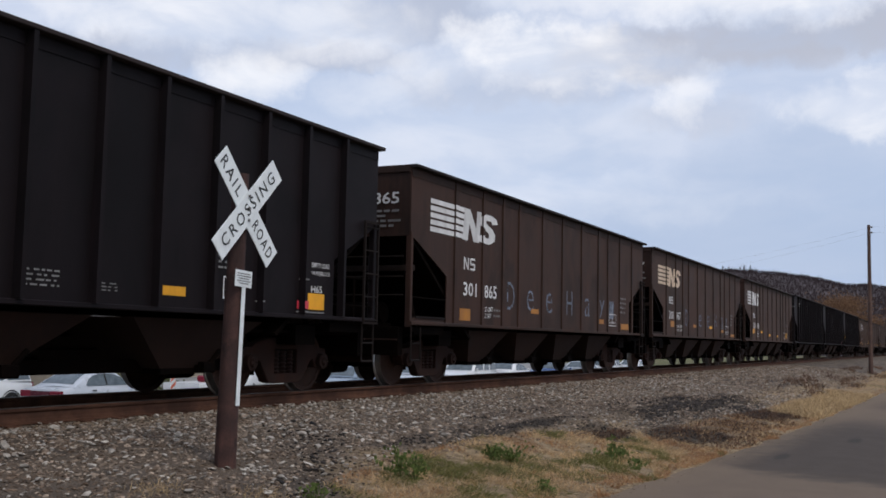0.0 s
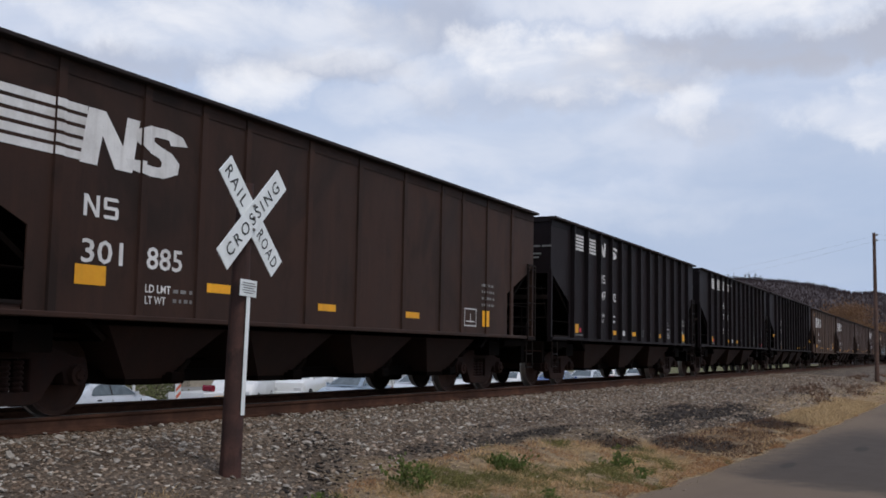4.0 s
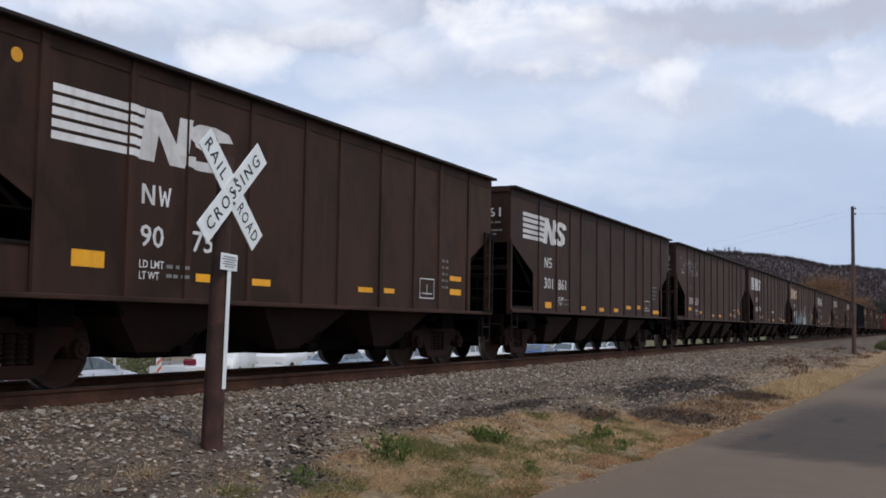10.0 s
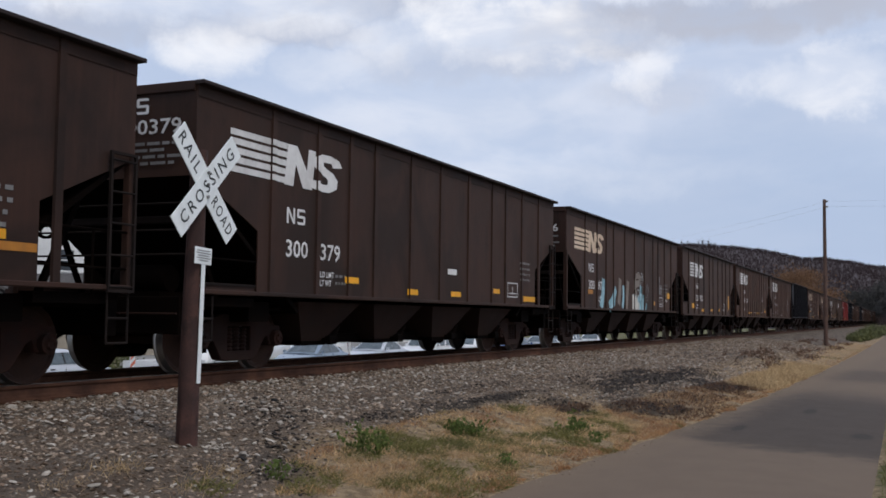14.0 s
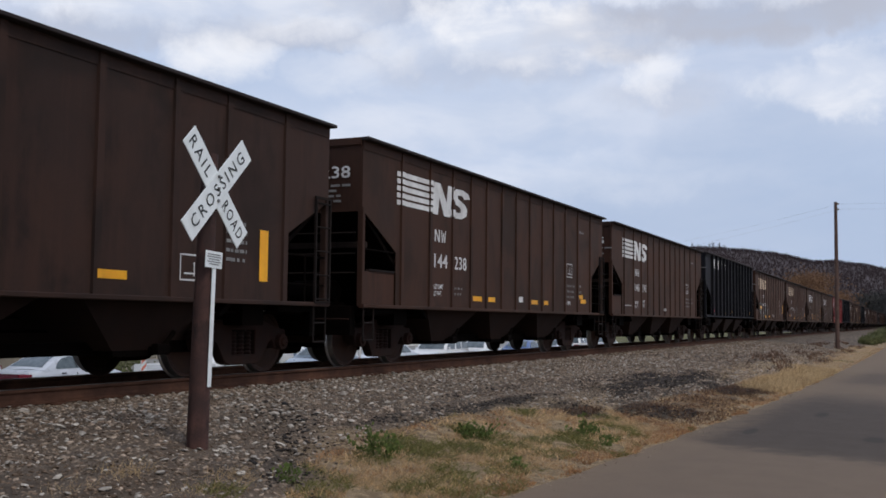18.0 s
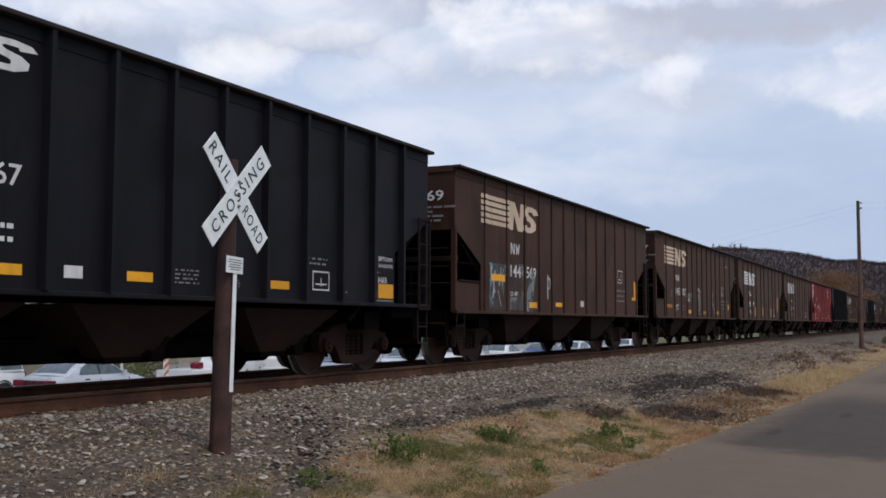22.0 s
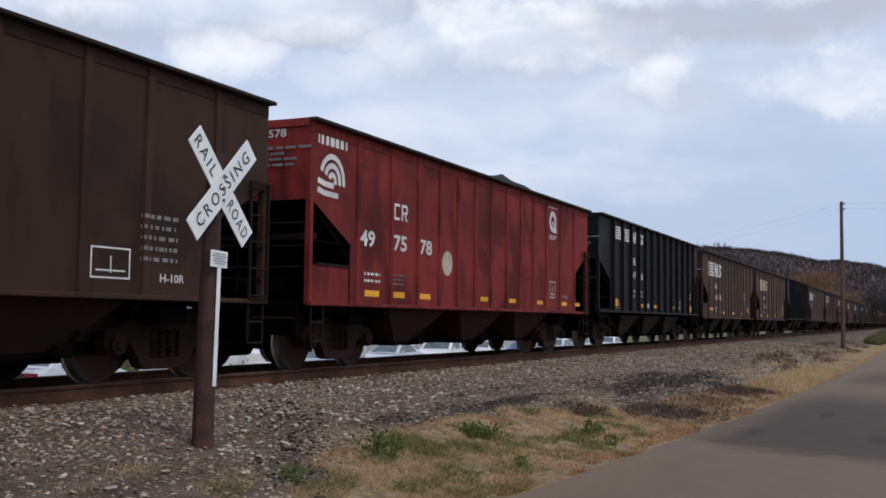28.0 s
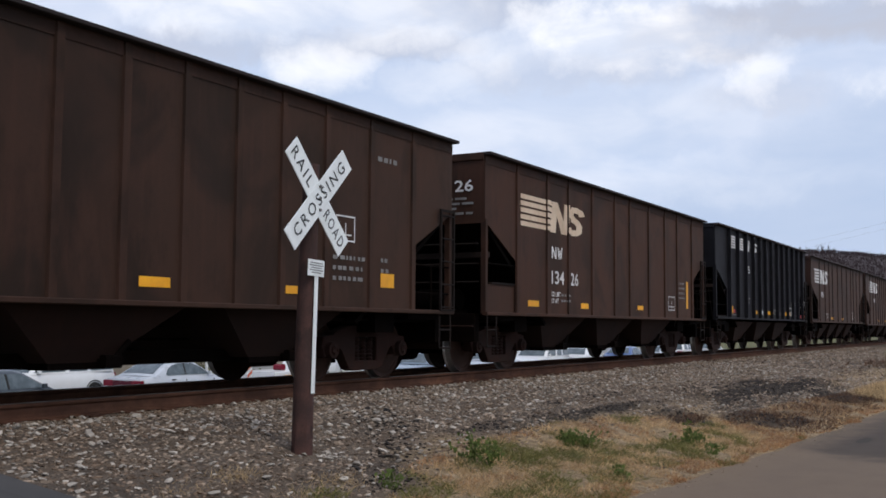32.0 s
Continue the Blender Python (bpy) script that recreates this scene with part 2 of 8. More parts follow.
M["platform_steel"] = surface("platform_steel", [(0.0190, 0.0125, 0.0105), (0.0290, 0.0190, 0.0155)], 0.85, 0, 1.2, 30, 0.2, 0.006, 0.4, (0.012, 0.0085, 0.0072), 0.4, 0.2, spec=0.15)
M["ladder_steel"] = surface("ladder_steel", [(0.0088, 0.0062, 0.0056), (0.0144, 0.0100, 0.0086)], 0.85, 0, 3.0, 40, 0.2, 0.006, 0.2, (0.0208, 0.0120, 0.0088), 0.35, 0.2, spec=0.15)
# truck colour also darkened for the shade it stands in under the car
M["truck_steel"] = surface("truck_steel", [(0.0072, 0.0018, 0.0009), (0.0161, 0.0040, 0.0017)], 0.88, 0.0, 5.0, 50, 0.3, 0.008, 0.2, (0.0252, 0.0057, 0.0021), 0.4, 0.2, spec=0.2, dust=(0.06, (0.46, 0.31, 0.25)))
M["wheel_steel"] = surface("wheel_steel", [(0.0204, 0.0085, 0.0051), (0.0367, 0.0156, 0.0088)], 0.8, 0.0, 6.0, 50, 0.2, 0.005, 0, (0.0435, 0.0170, 0.0082), 0.4, spec=0.25, dust=(0.03, (0.45, 0.34, 0.29)))
M["tread_steel"] = surface("tread_steel", [(0.45, 0.44, 0.43), (0.58, 0.57, 0.56)], 0.42, 1.0, 12.0, 80, 0.05, 0.002)
M["coal"] = surface("coal", [(0.0072, 0.0072, 0.0078), (0.0144, 0.0144, 0.0150), (0.0240, 0.0240, 0.0252)], 0.75, 0, 9.0, 40, 0.9, 0.05, spec=0.3)
M["white_stencil"] = surface("white_stencil", [(0.6050, 0.5940, 0.5830), (0.7480, 0.7370, 0.7260)], 0.7, 0, 3.0, 40, 0.1, 0.004, 0.3, (0.3740, 0.3410, 0.3190), 0.35, 0.08)
M["dim_stencil"] = surface("dim_stencil", [(0.16, 0.155, 0.15), (0.24, 0.235, 0.23)], 0.75, 0, 3.0, 40, 0.1, 0.004, 0.4, (0.10, 0.09, 0.085), 0.5, 0.1)
M["tan_stencil"] = surface("tan_stencil", [(0.58, 0.42, 0.29), (0.70, 0.56, 0.42)], 0.72, 0, 2.0, 40, 0.1, 0.004, 0.4, (0.40, 0.29, 0.20), 0.4)
M["ghost_stencil"] = surface("ghost_stencil", [(0.045, 0.043, 0.042), (0.11, 0.108, 0.105)], 0.75, 0, 7.0, 40, 0.1, 0.004, 0.9, (0.03, 0.026, 0.024), 0.8)
M["yellow_reflector"] = surface("yellow_reflector", [(0.76, 0.335, 0.008), (0.84, 0.40, 0.012)], 0.5, 0, 4.0, 40, 0.08, 0.003, 0.25, (0.48, 0.23, 0.02), 0.22, 0.12)
M["orange_reflector"] = surface("orange_reflector", [(0.3750, 0.1425, 0.0150), (0.4500, 0.1875, 0.0225)], 0.55, 0, 4.0, 40, 0.08, 0.003, 0.3, (0.2250, 0.0900, 0.0225), 0.35)
M["red_tag"] = surface("red_tag", [(0.50, 0.03, 0.05), (0.60, 0.05, 0.08)], 0.5, 0, 4.0, 40, 0.08, 0.003)
M["chalk_blue"] = surface("chalk_blue", [(0.12, 0.145, 0.19), (0.23, 0.265, 0.33)], 0.85, 0, 8.0, 60, 0.05, 0.002, 0.5, (0.06, 0.06, 0.07), 0.4, worn=(9.0, 0.30, 0.52))
M["spray_white"] = surface("spray_white", [(0.36, 0.38, 0.38), (0.55, 0.57, 0.57)], 0.75, 0, 5.0, 60, 0.05, 0.002, 0.4, (0.16, 0.17, 0.17), 0.5, worn=(5.0, 0.26, 0.44))
M["spray_cyan"] = surface("spray_cyan", [(0.2200, 0.4300, 0.5000), (0.4000, 0.5900, 0.6600)], 0.75, 0, 5.0, 60, 0.05, 0.002, 0.4, (0.1064, 0.1680, 0.1980), 0.4, worn=(4.0000, 0.2730, 0.4840))
M["spray_teal"] = surface("spray_teal", [(0.030, 0.120, 0.140), (0.060, 0.190, 0.210)], 0.75, 0, 5.0, 60, 0.05, 0.002, 0.4, (0.02, 0.06, 0.07), 0.4, worn=(6.0, 0.28, 0.46))
M["spray_cream"] = surface("spray_cream", [(0.58, 0.56, 0.50), (0.70, 0.67, 0.61)], 0.75, 0, 5.0, 60, 0.05, 0.002, 0.4, (0.20, 0.17, 0.14), 0.5)
M["spray_tan"] = surface("spray_tan", [(0.1860, 0.1550, 0.1260), (0.2480, 0.2108, 0.1800)], 0.75, 0, 5.0, 60, 0.05, 0.002, 0.4, (0.0992, 0.0806, 0.0660), 0.4, worn=(3.1000, 0.1612, 0.2640))
M["rail_rust"] = surface("rail_rust", [(0.0769, 0.0361, 0.0228), (0.1179, 0.0567, 0.0350)], 0.85, 0.0, 5.0, 70, 0.3, 0.006, 0.15, (0.0512, 0.0257, 0.0167), 0.5, spec=0.12)
M["rail_head"] = surface("rail_head", [(0.10, 0.085, 0.075), (0.16, 0.14, 0.125)], 0.55, 0.6, 10.0, 60, 0.05, 0.002)
M["tie_wood"] = surface("tie_wood", [(0.045, 0.036, 0.030), (0.085, 0.070, 0.058)], 0.92, 0, 6.0, 60, 0.5, 0.01, 0, (0.03, 0.025, 0.02), 0.4, 0.3)
M["ballast_stone"] = surface("ballast_stone", [(0.1550, 0.1170, 0.0870), (0.3250, 0.2560, 0.1950)], 0.92, 0, 14.0, 90, 0.3, 0.006, 0, (0.1464, 0.0983, 0.0647), 0.4, 0.55, island=True, spec=0.2)
M["dun_stone"] = surface("dun_stone", [(0.0957, 0.0665, 0.0462), (0.1914, 0.1366, 0.0968)], 0.92, 0, 14.0, 90, 0.3, 0.006, 0, (0.0747, 0.0478, 0.0315), 0.4, 0.45, island=True, spec=0.2)
M["post_wood"] = surface("post_wood", [(0.040, 0.0180, 0.0145), (0.082, 0.0370, 0.0285), (0.020, 0.0105, 0.0088)], 0.85, 0, 5.0, 70, 0.6, 0.008, 0.8, (0.022, 0.0110, 0.0092), 0.5)
M["pole_wood"] = surface("pole_wood", [(0.0816, 0.0468, 0.0357), (0.1225, 0.0720, 0.0552)], 0.9, 0, 4.0, 60, 0.4, 0.008, 0.6, (0.0490, 0.0288, 0.0221), 0.4)
M["sign_white"] = surface("sign_white", [(0.7560, 0.7884, 0.7884), (0.8424, 0.8748, 0.8748)], 0.45, 0, 5.0, 60, 0.05, 0.002, 0.25, (0.5616, 0.5724, 0.5508), 0.3)
M["sign_black"] = surface("sign_black", [(0.018, 0.020, 0.020), (0.03, 0.032, 0.032)], 0.5, 0, 9.0, 60, 0.05, 0.001)
M["bolt_steel"] = surface("bolt_steel", [(0.15, 0.14, 0.13), (0.24, 0.23, 0.22)], 0.5, 0.8, 20, 90, 0.1, 0.001)
M["asphalt_patch"] = surface("asphalt_patch", [(0.045, 0.043, 0.043), (0.066, 0.063, 0.063)], 0.88, 0, 1.6, 120, 0.35, 0.006, 0, (0.085, 0.08, 0.078), 0.25)
M["lot_asphalt"] = surface("lot_asphalt", [(0.18, 0.175, 0.165), (0.27, 0.265, 0.25)], 0.9, 0, 0.6, 60, 0.2, 0.006)
M["dry_blades"] = surface("dry_blades", [(0.5100, 0.3300, 0.1600), (0.7200, 0.5000, 0.2650)], 0.85, 0, 3.0, 40, 0, 0, 0, (0.3380, 0.2015, 0.1040), 0.45, 0.30, island=True, thin=0.3)
M["green_blades"] = surface("green_blades", [(0.120, 0.118, 0.036), (0.215, 0.195, 0.062)], 0.7, 0, 3.0, 40, 0, 0, 0, (0.20, 0.19, 0.08), 0.35, 0.35, island=True, thin=0.3)
M["weed_leaf"] = surface("weed_leaf", [(0.0750, 0.1100, 0.0260), (0.1450, 0.1850, 0.0460)], 0.65, 0, 6.0, 40, 0, 0, 0, None, 0, 0.35, island=True, thin=0.35)
M["scorched"] = surface("scorched", [(0.0130, 0.0101, 0.0086), (0.0302, 0.0230, 0.0187)], 0.95, 0, 6.0, 60, 0.6, 0.02, 0, None, 0, 0.4, island=True)
# distance haze is put into this even purple-brown tone
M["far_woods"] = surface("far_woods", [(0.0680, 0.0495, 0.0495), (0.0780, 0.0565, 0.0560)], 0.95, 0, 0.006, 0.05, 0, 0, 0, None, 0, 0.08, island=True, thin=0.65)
M["autumn_leaf"] = surface("autumn_leaf", [(0.190, 0.105, 0.058), (0.250, 0.140, 0.075)], 0.85, 0, 0.2, 4, 0, 0, 0, None, 0, 0.25, island=True, thin=0.4)
M["hedge_leaf"] = surface("hedge_leaf", [(0.0810, 0.0918, 0.0351), (0.1485, 0.1553, 0.0607)], 0.8, 0, 0.9, 6, 0, 0, 0, None, 0, 0.4, island=True)
M["bark"] = surface("bark", [(0.055, 0.043, 0.036), (0.095, 0.075, 0.062)], 0.95, 0, 5.0, 40, 0.4, 0.01)
# kept close to the woods' tone, so the hill reads as hazy
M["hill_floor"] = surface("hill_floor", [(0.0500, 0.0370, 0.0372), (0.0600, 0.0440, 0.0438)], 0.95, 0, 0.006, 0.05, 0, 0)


# ---- ground ----
LANE = [(0.0, 3.55), (8.4, 3.28), (11.3, 3.09), (13.6, 2.96), (18.0, 2.73), (22.0, 2.57), (34.0, 2.30), (52.0, 2.06), (80.0, 1.90)]


def lane_edge(x):
    """Where the lane ends and the bank begins."""
    return float(np.interp(x, [p[0] for p in LANE], [p[1] for p in LANE]))


PROFILE = [(0.0, 0.0), (0.12, 0.03), (0.28, 0.13), (0.42, 0.30), (0.56, 0.43), (0.75, 0.51), (1.0, 0.555)]


def step(a, b, v):
    u = min(1.0, max(0.0, (v - a) / (b - a)))
    return u * u * (3 - 2 * u)


def ground_z(x, y):
    """The height of the ground: lane, bank, track bed and the lower lot beyond it."""
    e = lane_edge(x)
    if y <= e:
        z = 0.0 if y > 0.2 else 0.02 * step(0.2, -1.0, y)
    elif y <= 8.1:
        u = (y - e) / (8.1 - e)
        z = 0.555
        for (a, za), (b, zb) in zip(PROFILE, PROFILE[1:]):
            if a <= u <= b:
                z = za + (zb - za) * (u - a) / (b - a)
                break
    elif y <= 11.5:
        z = 0.555
    else:
        z = 0.555 - 1.625 * step(11.5, 15.5, y)
    z += 0.035 * noise.noise((x * 0.7, y * 0.9, 0)) * step(e, e + 1.2, y) * (1 - step(7.4, 8.2, y))
    w = 1 - step(4.5, 5.3, x)
    if w > 0 and y > 2.0:
        ramp = RAIL - 0.02 if 7.9 <= y <= 11.5 else (0.0 + (RAIL - 0.02) * (y - 2.0) / 5.9 if y < 7.9 else RAIL - 0.02 - 1.6 * step(11.5, 30, y))
        z = z * (1 - w) + (ramp - 0.03) * w
    return z


class B:
    """Collects boxes, prisms and turned shapes into one mesh."""

    def __init__(self):
        self.v, self.f, self.m = [], [], []

    def add(self, verts, faces, mat=0):
        n = len(self.v)
        self.v += [tuple(p) for p in verts]
        self.f += [tuple(i + n for i in f) for f in faces]
        self.m += [mat] * len(faces)
        return self

    def box(self, x0, x1, y0, y1, z0, z1, mat=0, ch=0.0):
        """A box; with ch its upright and lying long edges are chamfered."""
        x0, x1, y0, y1, z0, z1 = min(x0, x1), max(x0, x1), min(y0, y1), max(y0, y1), min(z0, z1), max(z0, z1)
        if not ch:
            v = [(x, y, z) for x in (x0, x1) for y in (y0, y1) for z in (z0, z1)]
            return self.add(v, [(0, 1, 3, 2), (4, 6, 7, 5), (0, 4, 5, 1), (2, 3, 7, 6), (0, 2, 6, 4), (1, 5, 7, 3)], mat)
        dims = sorted([(x1 - x0, 0), (y1 - y0, 1), (z1 - z0, 2)])
        axis = dims[2][1]
        a, b = [i for i in (0, 1, 2) if i != axis]
        lo, hi = (x0, y0, z0), (x1, y1, z1)
        ring = [(lo[a] + ch, lo[b]), (hi[a] - ch, lo[b]), (hi[a], lo[b] + ch), (hi[a], hi[b] - ch), (hi[a] - ch, hi[b]), (lo[a] + ch, hi[b]), (lo[a], hi[b] - ch), (lo[a], lo[b] + ch)]
        v = []
        for e in (lo[axis], hi[axis]):
            for p, q in ring:
                c = [0, 0, 0]
                c[axis], c[a], c[b] = e, p, q
                v.append(c)
        flip = axis == 1
        faces = [(i, (i + 1) % 8, (i + 1) % 8 + 8, i + 8) for i in range(8)] + [tuple(range(7, -1, -1)), tuple(range(8, 16))]
        return self.add(v, [f[::-1] for f in faces] if flip else faces, mat)

    def prism(self, poly, y0, y1, mat=0, axis="y"):
        """A polygon in the xz plane (axis y), or in the yz plane (axis x), drawn out along the axis."""
        n = len(poly)
        if axis == "y":
            v = [(p, y0, q) for p, q in poly] + [(p, y1, q) for p, q in poly]
        elif axis == "x":
            v = [(y0, p, q) for p, q in poly] + [(y1, p, q) for p, q in poly]
        else:
            v = [(p, q, y0) for p, q in poly] + [(p, q, y1) for p, q in poly]
        return self.add(v, [(i, (i + 1) % n, (i + 1) % n + n, i + n) for i in range(n)] + [tuple(range(n - 1, -1, -1)), tuple(range(n, 2 * n))], mat)

    def bar(self, a, b, r, n=6, mat=0):
        """A round bar from a to b."""
        a, b = Vector(a), Vector(b)
        q = (b - a).to_track_quat("Z", "Y")
        v = []
        for c in (a, b):
            v += [tuple(c + q @ Vector((r * math.cos(6.2832 * i / n), r * math.sin(6.2832 * i / n), 0))) for i in range(n)]
        return self.add(v, [(i, (i + 1) % n, (i + 1) % n + n, i + n) for i in range(n)] + [tuple(range(n - 1, -1, -1)), tuple(range(n, 2 * n))], mat)

    def lathe(self, prof, n=24, mats=None, centre=(0, 0, 0)):
        """A profile of (radius, place along y), turned about the y axis."""
        v = [(centre[0] + r * math.cos(6.2832 * i / n), centre[1] + y, centre[2] + r * math.sin(6.2832 * i / n)) for r, y in prof for i in range(n)]
        for k in range(len(prof) - 1):
            f = [(k * n + i, k * n + (i + 1) % n, (k + 1) * n + (i + 1) % n, (k + 1) * n + i) for i in range(n)]
            base = len(self.v) if k == 0 else base
            if k == 0:
                self.v += [tuple(p) for p in v]
            self.f += [tuple(i + base for i in q) for q in f]
            self.m += [mats[k] if mats else 0] * n
        return self

    def mesh(self, name, mats, smooth=False, fix=True):
        me = bpy.data.meshes.new(name)
        me.from_pydata(self.v, [], self.f)
        for m in mats:
            me.materials.append(m)
        me.polygons.foreach_set("material_index", self.m)
        if fix:
            bm = bmesh.new()
            bm.from_mesh(me)
            bmesh.ops.recalc_face_normals(bm, faces=bm.faces)
            bm.to_mesh(me)
            bm.free()
        if smooth:
            me.polygons.foreach_set("use_smooth", [True] * len(me.polygons))
            me.set_sharp_from_angle(angle=radians(35))
        me.update()
        return me


def part(name, mesh, parent, label="", at=None):
    ob = new(name, mesh)
    ob.parent = parent
    if at is not None:
        ob.location = at
    if label:
        ob["label"] = label
    return ob


def scatter_mesh(name, shapes, picks, places, sizes, spins, mat, tilt=None):
    """Many small pieces in one mesh: shapes is a list of (verts, faces) arrays of one layout."""
    vs = np.stack([s[0] for s in shapes])[picks]
    c, s = np.cos(spins), np.sin(spins)
    x, y, z = vs[..., 0].copy(), vs[..., 1].copy(), vs[..., 2].copy()
    sz = sizes if sizes.ndim == 2 else np.stack([sizes] * 3, 1)
    x, y, z = x * sz[:, :1], y * sz[:, 1:2], z * sz[:, 2:3]
    if tilt is not None:
        ct, st = np.cos(tilt)[:, None], np.sin(tilt)[:, None]
        x, z = x * ct + z * st, z * ct - x * st
    xr = x * c[:, None] - y * s[:, None]
    yr = x * s[:, None] + y * c[:, None]
    v = np.stack([xr, yr, z], -1) + places[:, None, :]
    nv = v.shape[1]
    f = np.array(shapes[0][1])
    faces = (f[None] + (np.arange(len(picks)) * nv)[:, None, None]).reshape(-1, f.shape[1])
    me = bpy.data.meshes.new(name)
    k = f.shape[1]
    me.vertices.add(v.shape[0] * nv)
    me.vertices.foreach_set("co", v.reshape(-1))
    me.loops.add(faces.size)
    me.loops.foreach_set("vertex_index", faces.reshape(-1).astype(np.int32))
    me.polygons.add(len(faces))
    me.polygons.foreach_set("loop_start", np.arange(0, faces.size, k, dtype=np.int32))
    me.materials.append(mat)
    me.update(calc_edges=True)
    return me


def ground_material():
    """Soil under the bank: grey fines by the track, dun soil and thatch towards the lane, a scorched patch, turf beyond."""
    m = bpy.data.materials.new("bank_soil")
    m.use_nodes = True
    g = Nodes(m.node_tree)
    out, b = g.n("ShaderNodeOutputMaterial"), g.n("ShaderNodeBsdfPrincipled")
    p = g.n("ShaderNodeTexCoord").outputs["Object"]
    sep = g.n("ShaderNodeSeparateXYZ")
    wob = g.noise(p, 0.9, 5, 0.6)
    g.put(sep.inputs[0], p)
    x, y = sep.outputs[0], g.math("ADD", sep.outputs[1], g.math("MULTIPLY", g.math("SUBTRACT", wob, 0.5), 1.6))
    grain, mid = g.noise(p, 70, 4, 0.7), g.noise(p, 9, 5, 0.6)
    stone = g.mix(g.ramp(grain, 0.35, 0.65), (0.088, 0.067, 0.051), (0.186, 0.147, 0.114))
    band = g.noise(g.mapped(p, (0.35, 3.2, 1.0)), 1.0, 6, 0.62)
    stone = g.mix(g.math("MULTIPLY", g.ramp(band, 0.56, 0.38), 0.7), stone, (0.058, 0.046, 0.037))
    stone = g.mix(g.math("MULTIPLY", g.ramp(band, 0.55, 0.70), 0.5), stone, (0.235, 0.192, 0.155))
    stone = g.mix(g.math("MULTIPLY", g.ramp(g.noise(g.mapped(p, (0.7, 1.6, 1.0)), 1.3, 5, 0.6), 0.48, 0.66), 0.6), stone, (0.118, 0.084, 0.058))
    soil = g.mix(g.ramp(mid, 0.38, 0.64), (0.200, 0.142, 0.083), (0.350, 0.258, 0.155))
    turf = g.mix(g.ramp(mid, 0.4, 0.62), (0.075, 0.090, 0.034), (0.17, 0.14, 0.075))
    # the stone begins higher up the bank further along the lane
    edge = g.math("SUBTRACT", g.math("SUBTRACT", 5.75, g.math("MULTIPLY", x, 0.030)), g.ramp(x, 9.2, 6.8, 0.0, 1.3))
    col = g.mix(g.ramp(g.math("SUBTRACT", y, edge), -0.35, 0.35), soil, stone)
    far = g.ramp(y, 12.5, 14.0)
    col = g.mix(far, col, turf)
    col = g.mix(g.ramp(y, 0.4, 0.0), col, turf)
    # scorched earth half-way along the bank
    dx, dy = g.math("DIVIDE", g.math("SUBTRACT", x, 22.0), 6.6), g.math("DIVIDE", g.math("SUBTRACT", y, 4.7), 1.15)
    r = g.math("ADD", g.math("MULTIPLY", dx, dx), g.math("MULTIPLY", dy, dy))
    r = g.math("ADD", r, g.math("MULTIPLY", g.math("SUBTRACT", g.noise(g.mapped(p, (0.35, 3.0, 1.0)), 1.0, 6, 0.65), 0.5), 2.2))
    col = g.mix(g.math("MULTIPLY", g.ramp(r, 0.95, 0.35), 0.95), col, g.mix(mid, (0.014, 0.012, 0.011), (0.042, 0.032, 0.026)))
    bx, by = g.math("DIVIDE", g.math("SUBTRACT", x, 20.0), 4.8), g.math("DIVIDE", g.math("SUBTRACT", sep.outputs[1], 3.75), 0.55)
    r = g.math("ADD", g.math("ADD", g.math("MULTIPLY", bx, bx), g.math("MULTIPLY", by, by)), g.math("MULTIPLY", g.math("SUBTRACT", g.noise(g.mapped(p, (0.8, 2.6, 1.0)), 1.0, 5, 0.6), 0.5), 2.4))
    col = g.mix(g.math("MULTIPLY", g.ramp(r, 1.1, 0.5), 0.6), col, (0.090, 0.058, 0.037))
    # burnt tongues that reach down to the lane and along the edge of the grass
    for cx, cy, rx, ry in ((24.0, 3.7, 1.5, 0.8), (17.2, 3.9, 1.2, 0.75), (15.3, 4.75, 0.9, 0.5), (13.4, 5.5, 2.6, 0.22)):
        bx, by = g.math("DIVIDE", g.math("SUBTRACT", x, cx), rx), g.math("DIVIDE", g.math("SUBTRACT", sep.outputs[1], cy), ry)
        r = g.math("ADD", g.math("ADD", g.math("MULTIPLY", bx, bx), g.math("MULTIPLY", by, by)), g.math("MULTIPLY", g.math("SUBTRACT", g.noise(g.mapped(p, (1.1, 3.4, 1.0), (cx, cy, 0)), 1.0, 6, 0.68), 0.5), 3.2))
        col = g.mix(g.math("MULTIPLY", g.ramp(r, 1.1, 0.5), 0.8), col, (0.032, 0.026, 0.021))
    g.put(b.inputs["Base Color"], col)
    b.inputs["Roughness"].default_value = 0.95
    b.inputs["Specular IOR Level"].default_value = 0.2
    bump = g.n("ShaderNodeBump")
    bump.inputs["Strength"].default_value, bump.inputs["Distance"].default_value = 0.8, 0.03
    g.put(bump.inputs["Height"], g.math("ADD", grain, mid))
    g.put(b.inputs["Normal"], bump.outputs[0])
    g.t.links.new(b.outputs[0], out.inputs[0])
    return m


def axis_steps(stops):
    vals = []
    for (a, d), (b, _) in zip(stops, stops[1:]):
        vals += list(np.arange(a, b, d))
    return vals + [stops[-1][0]]


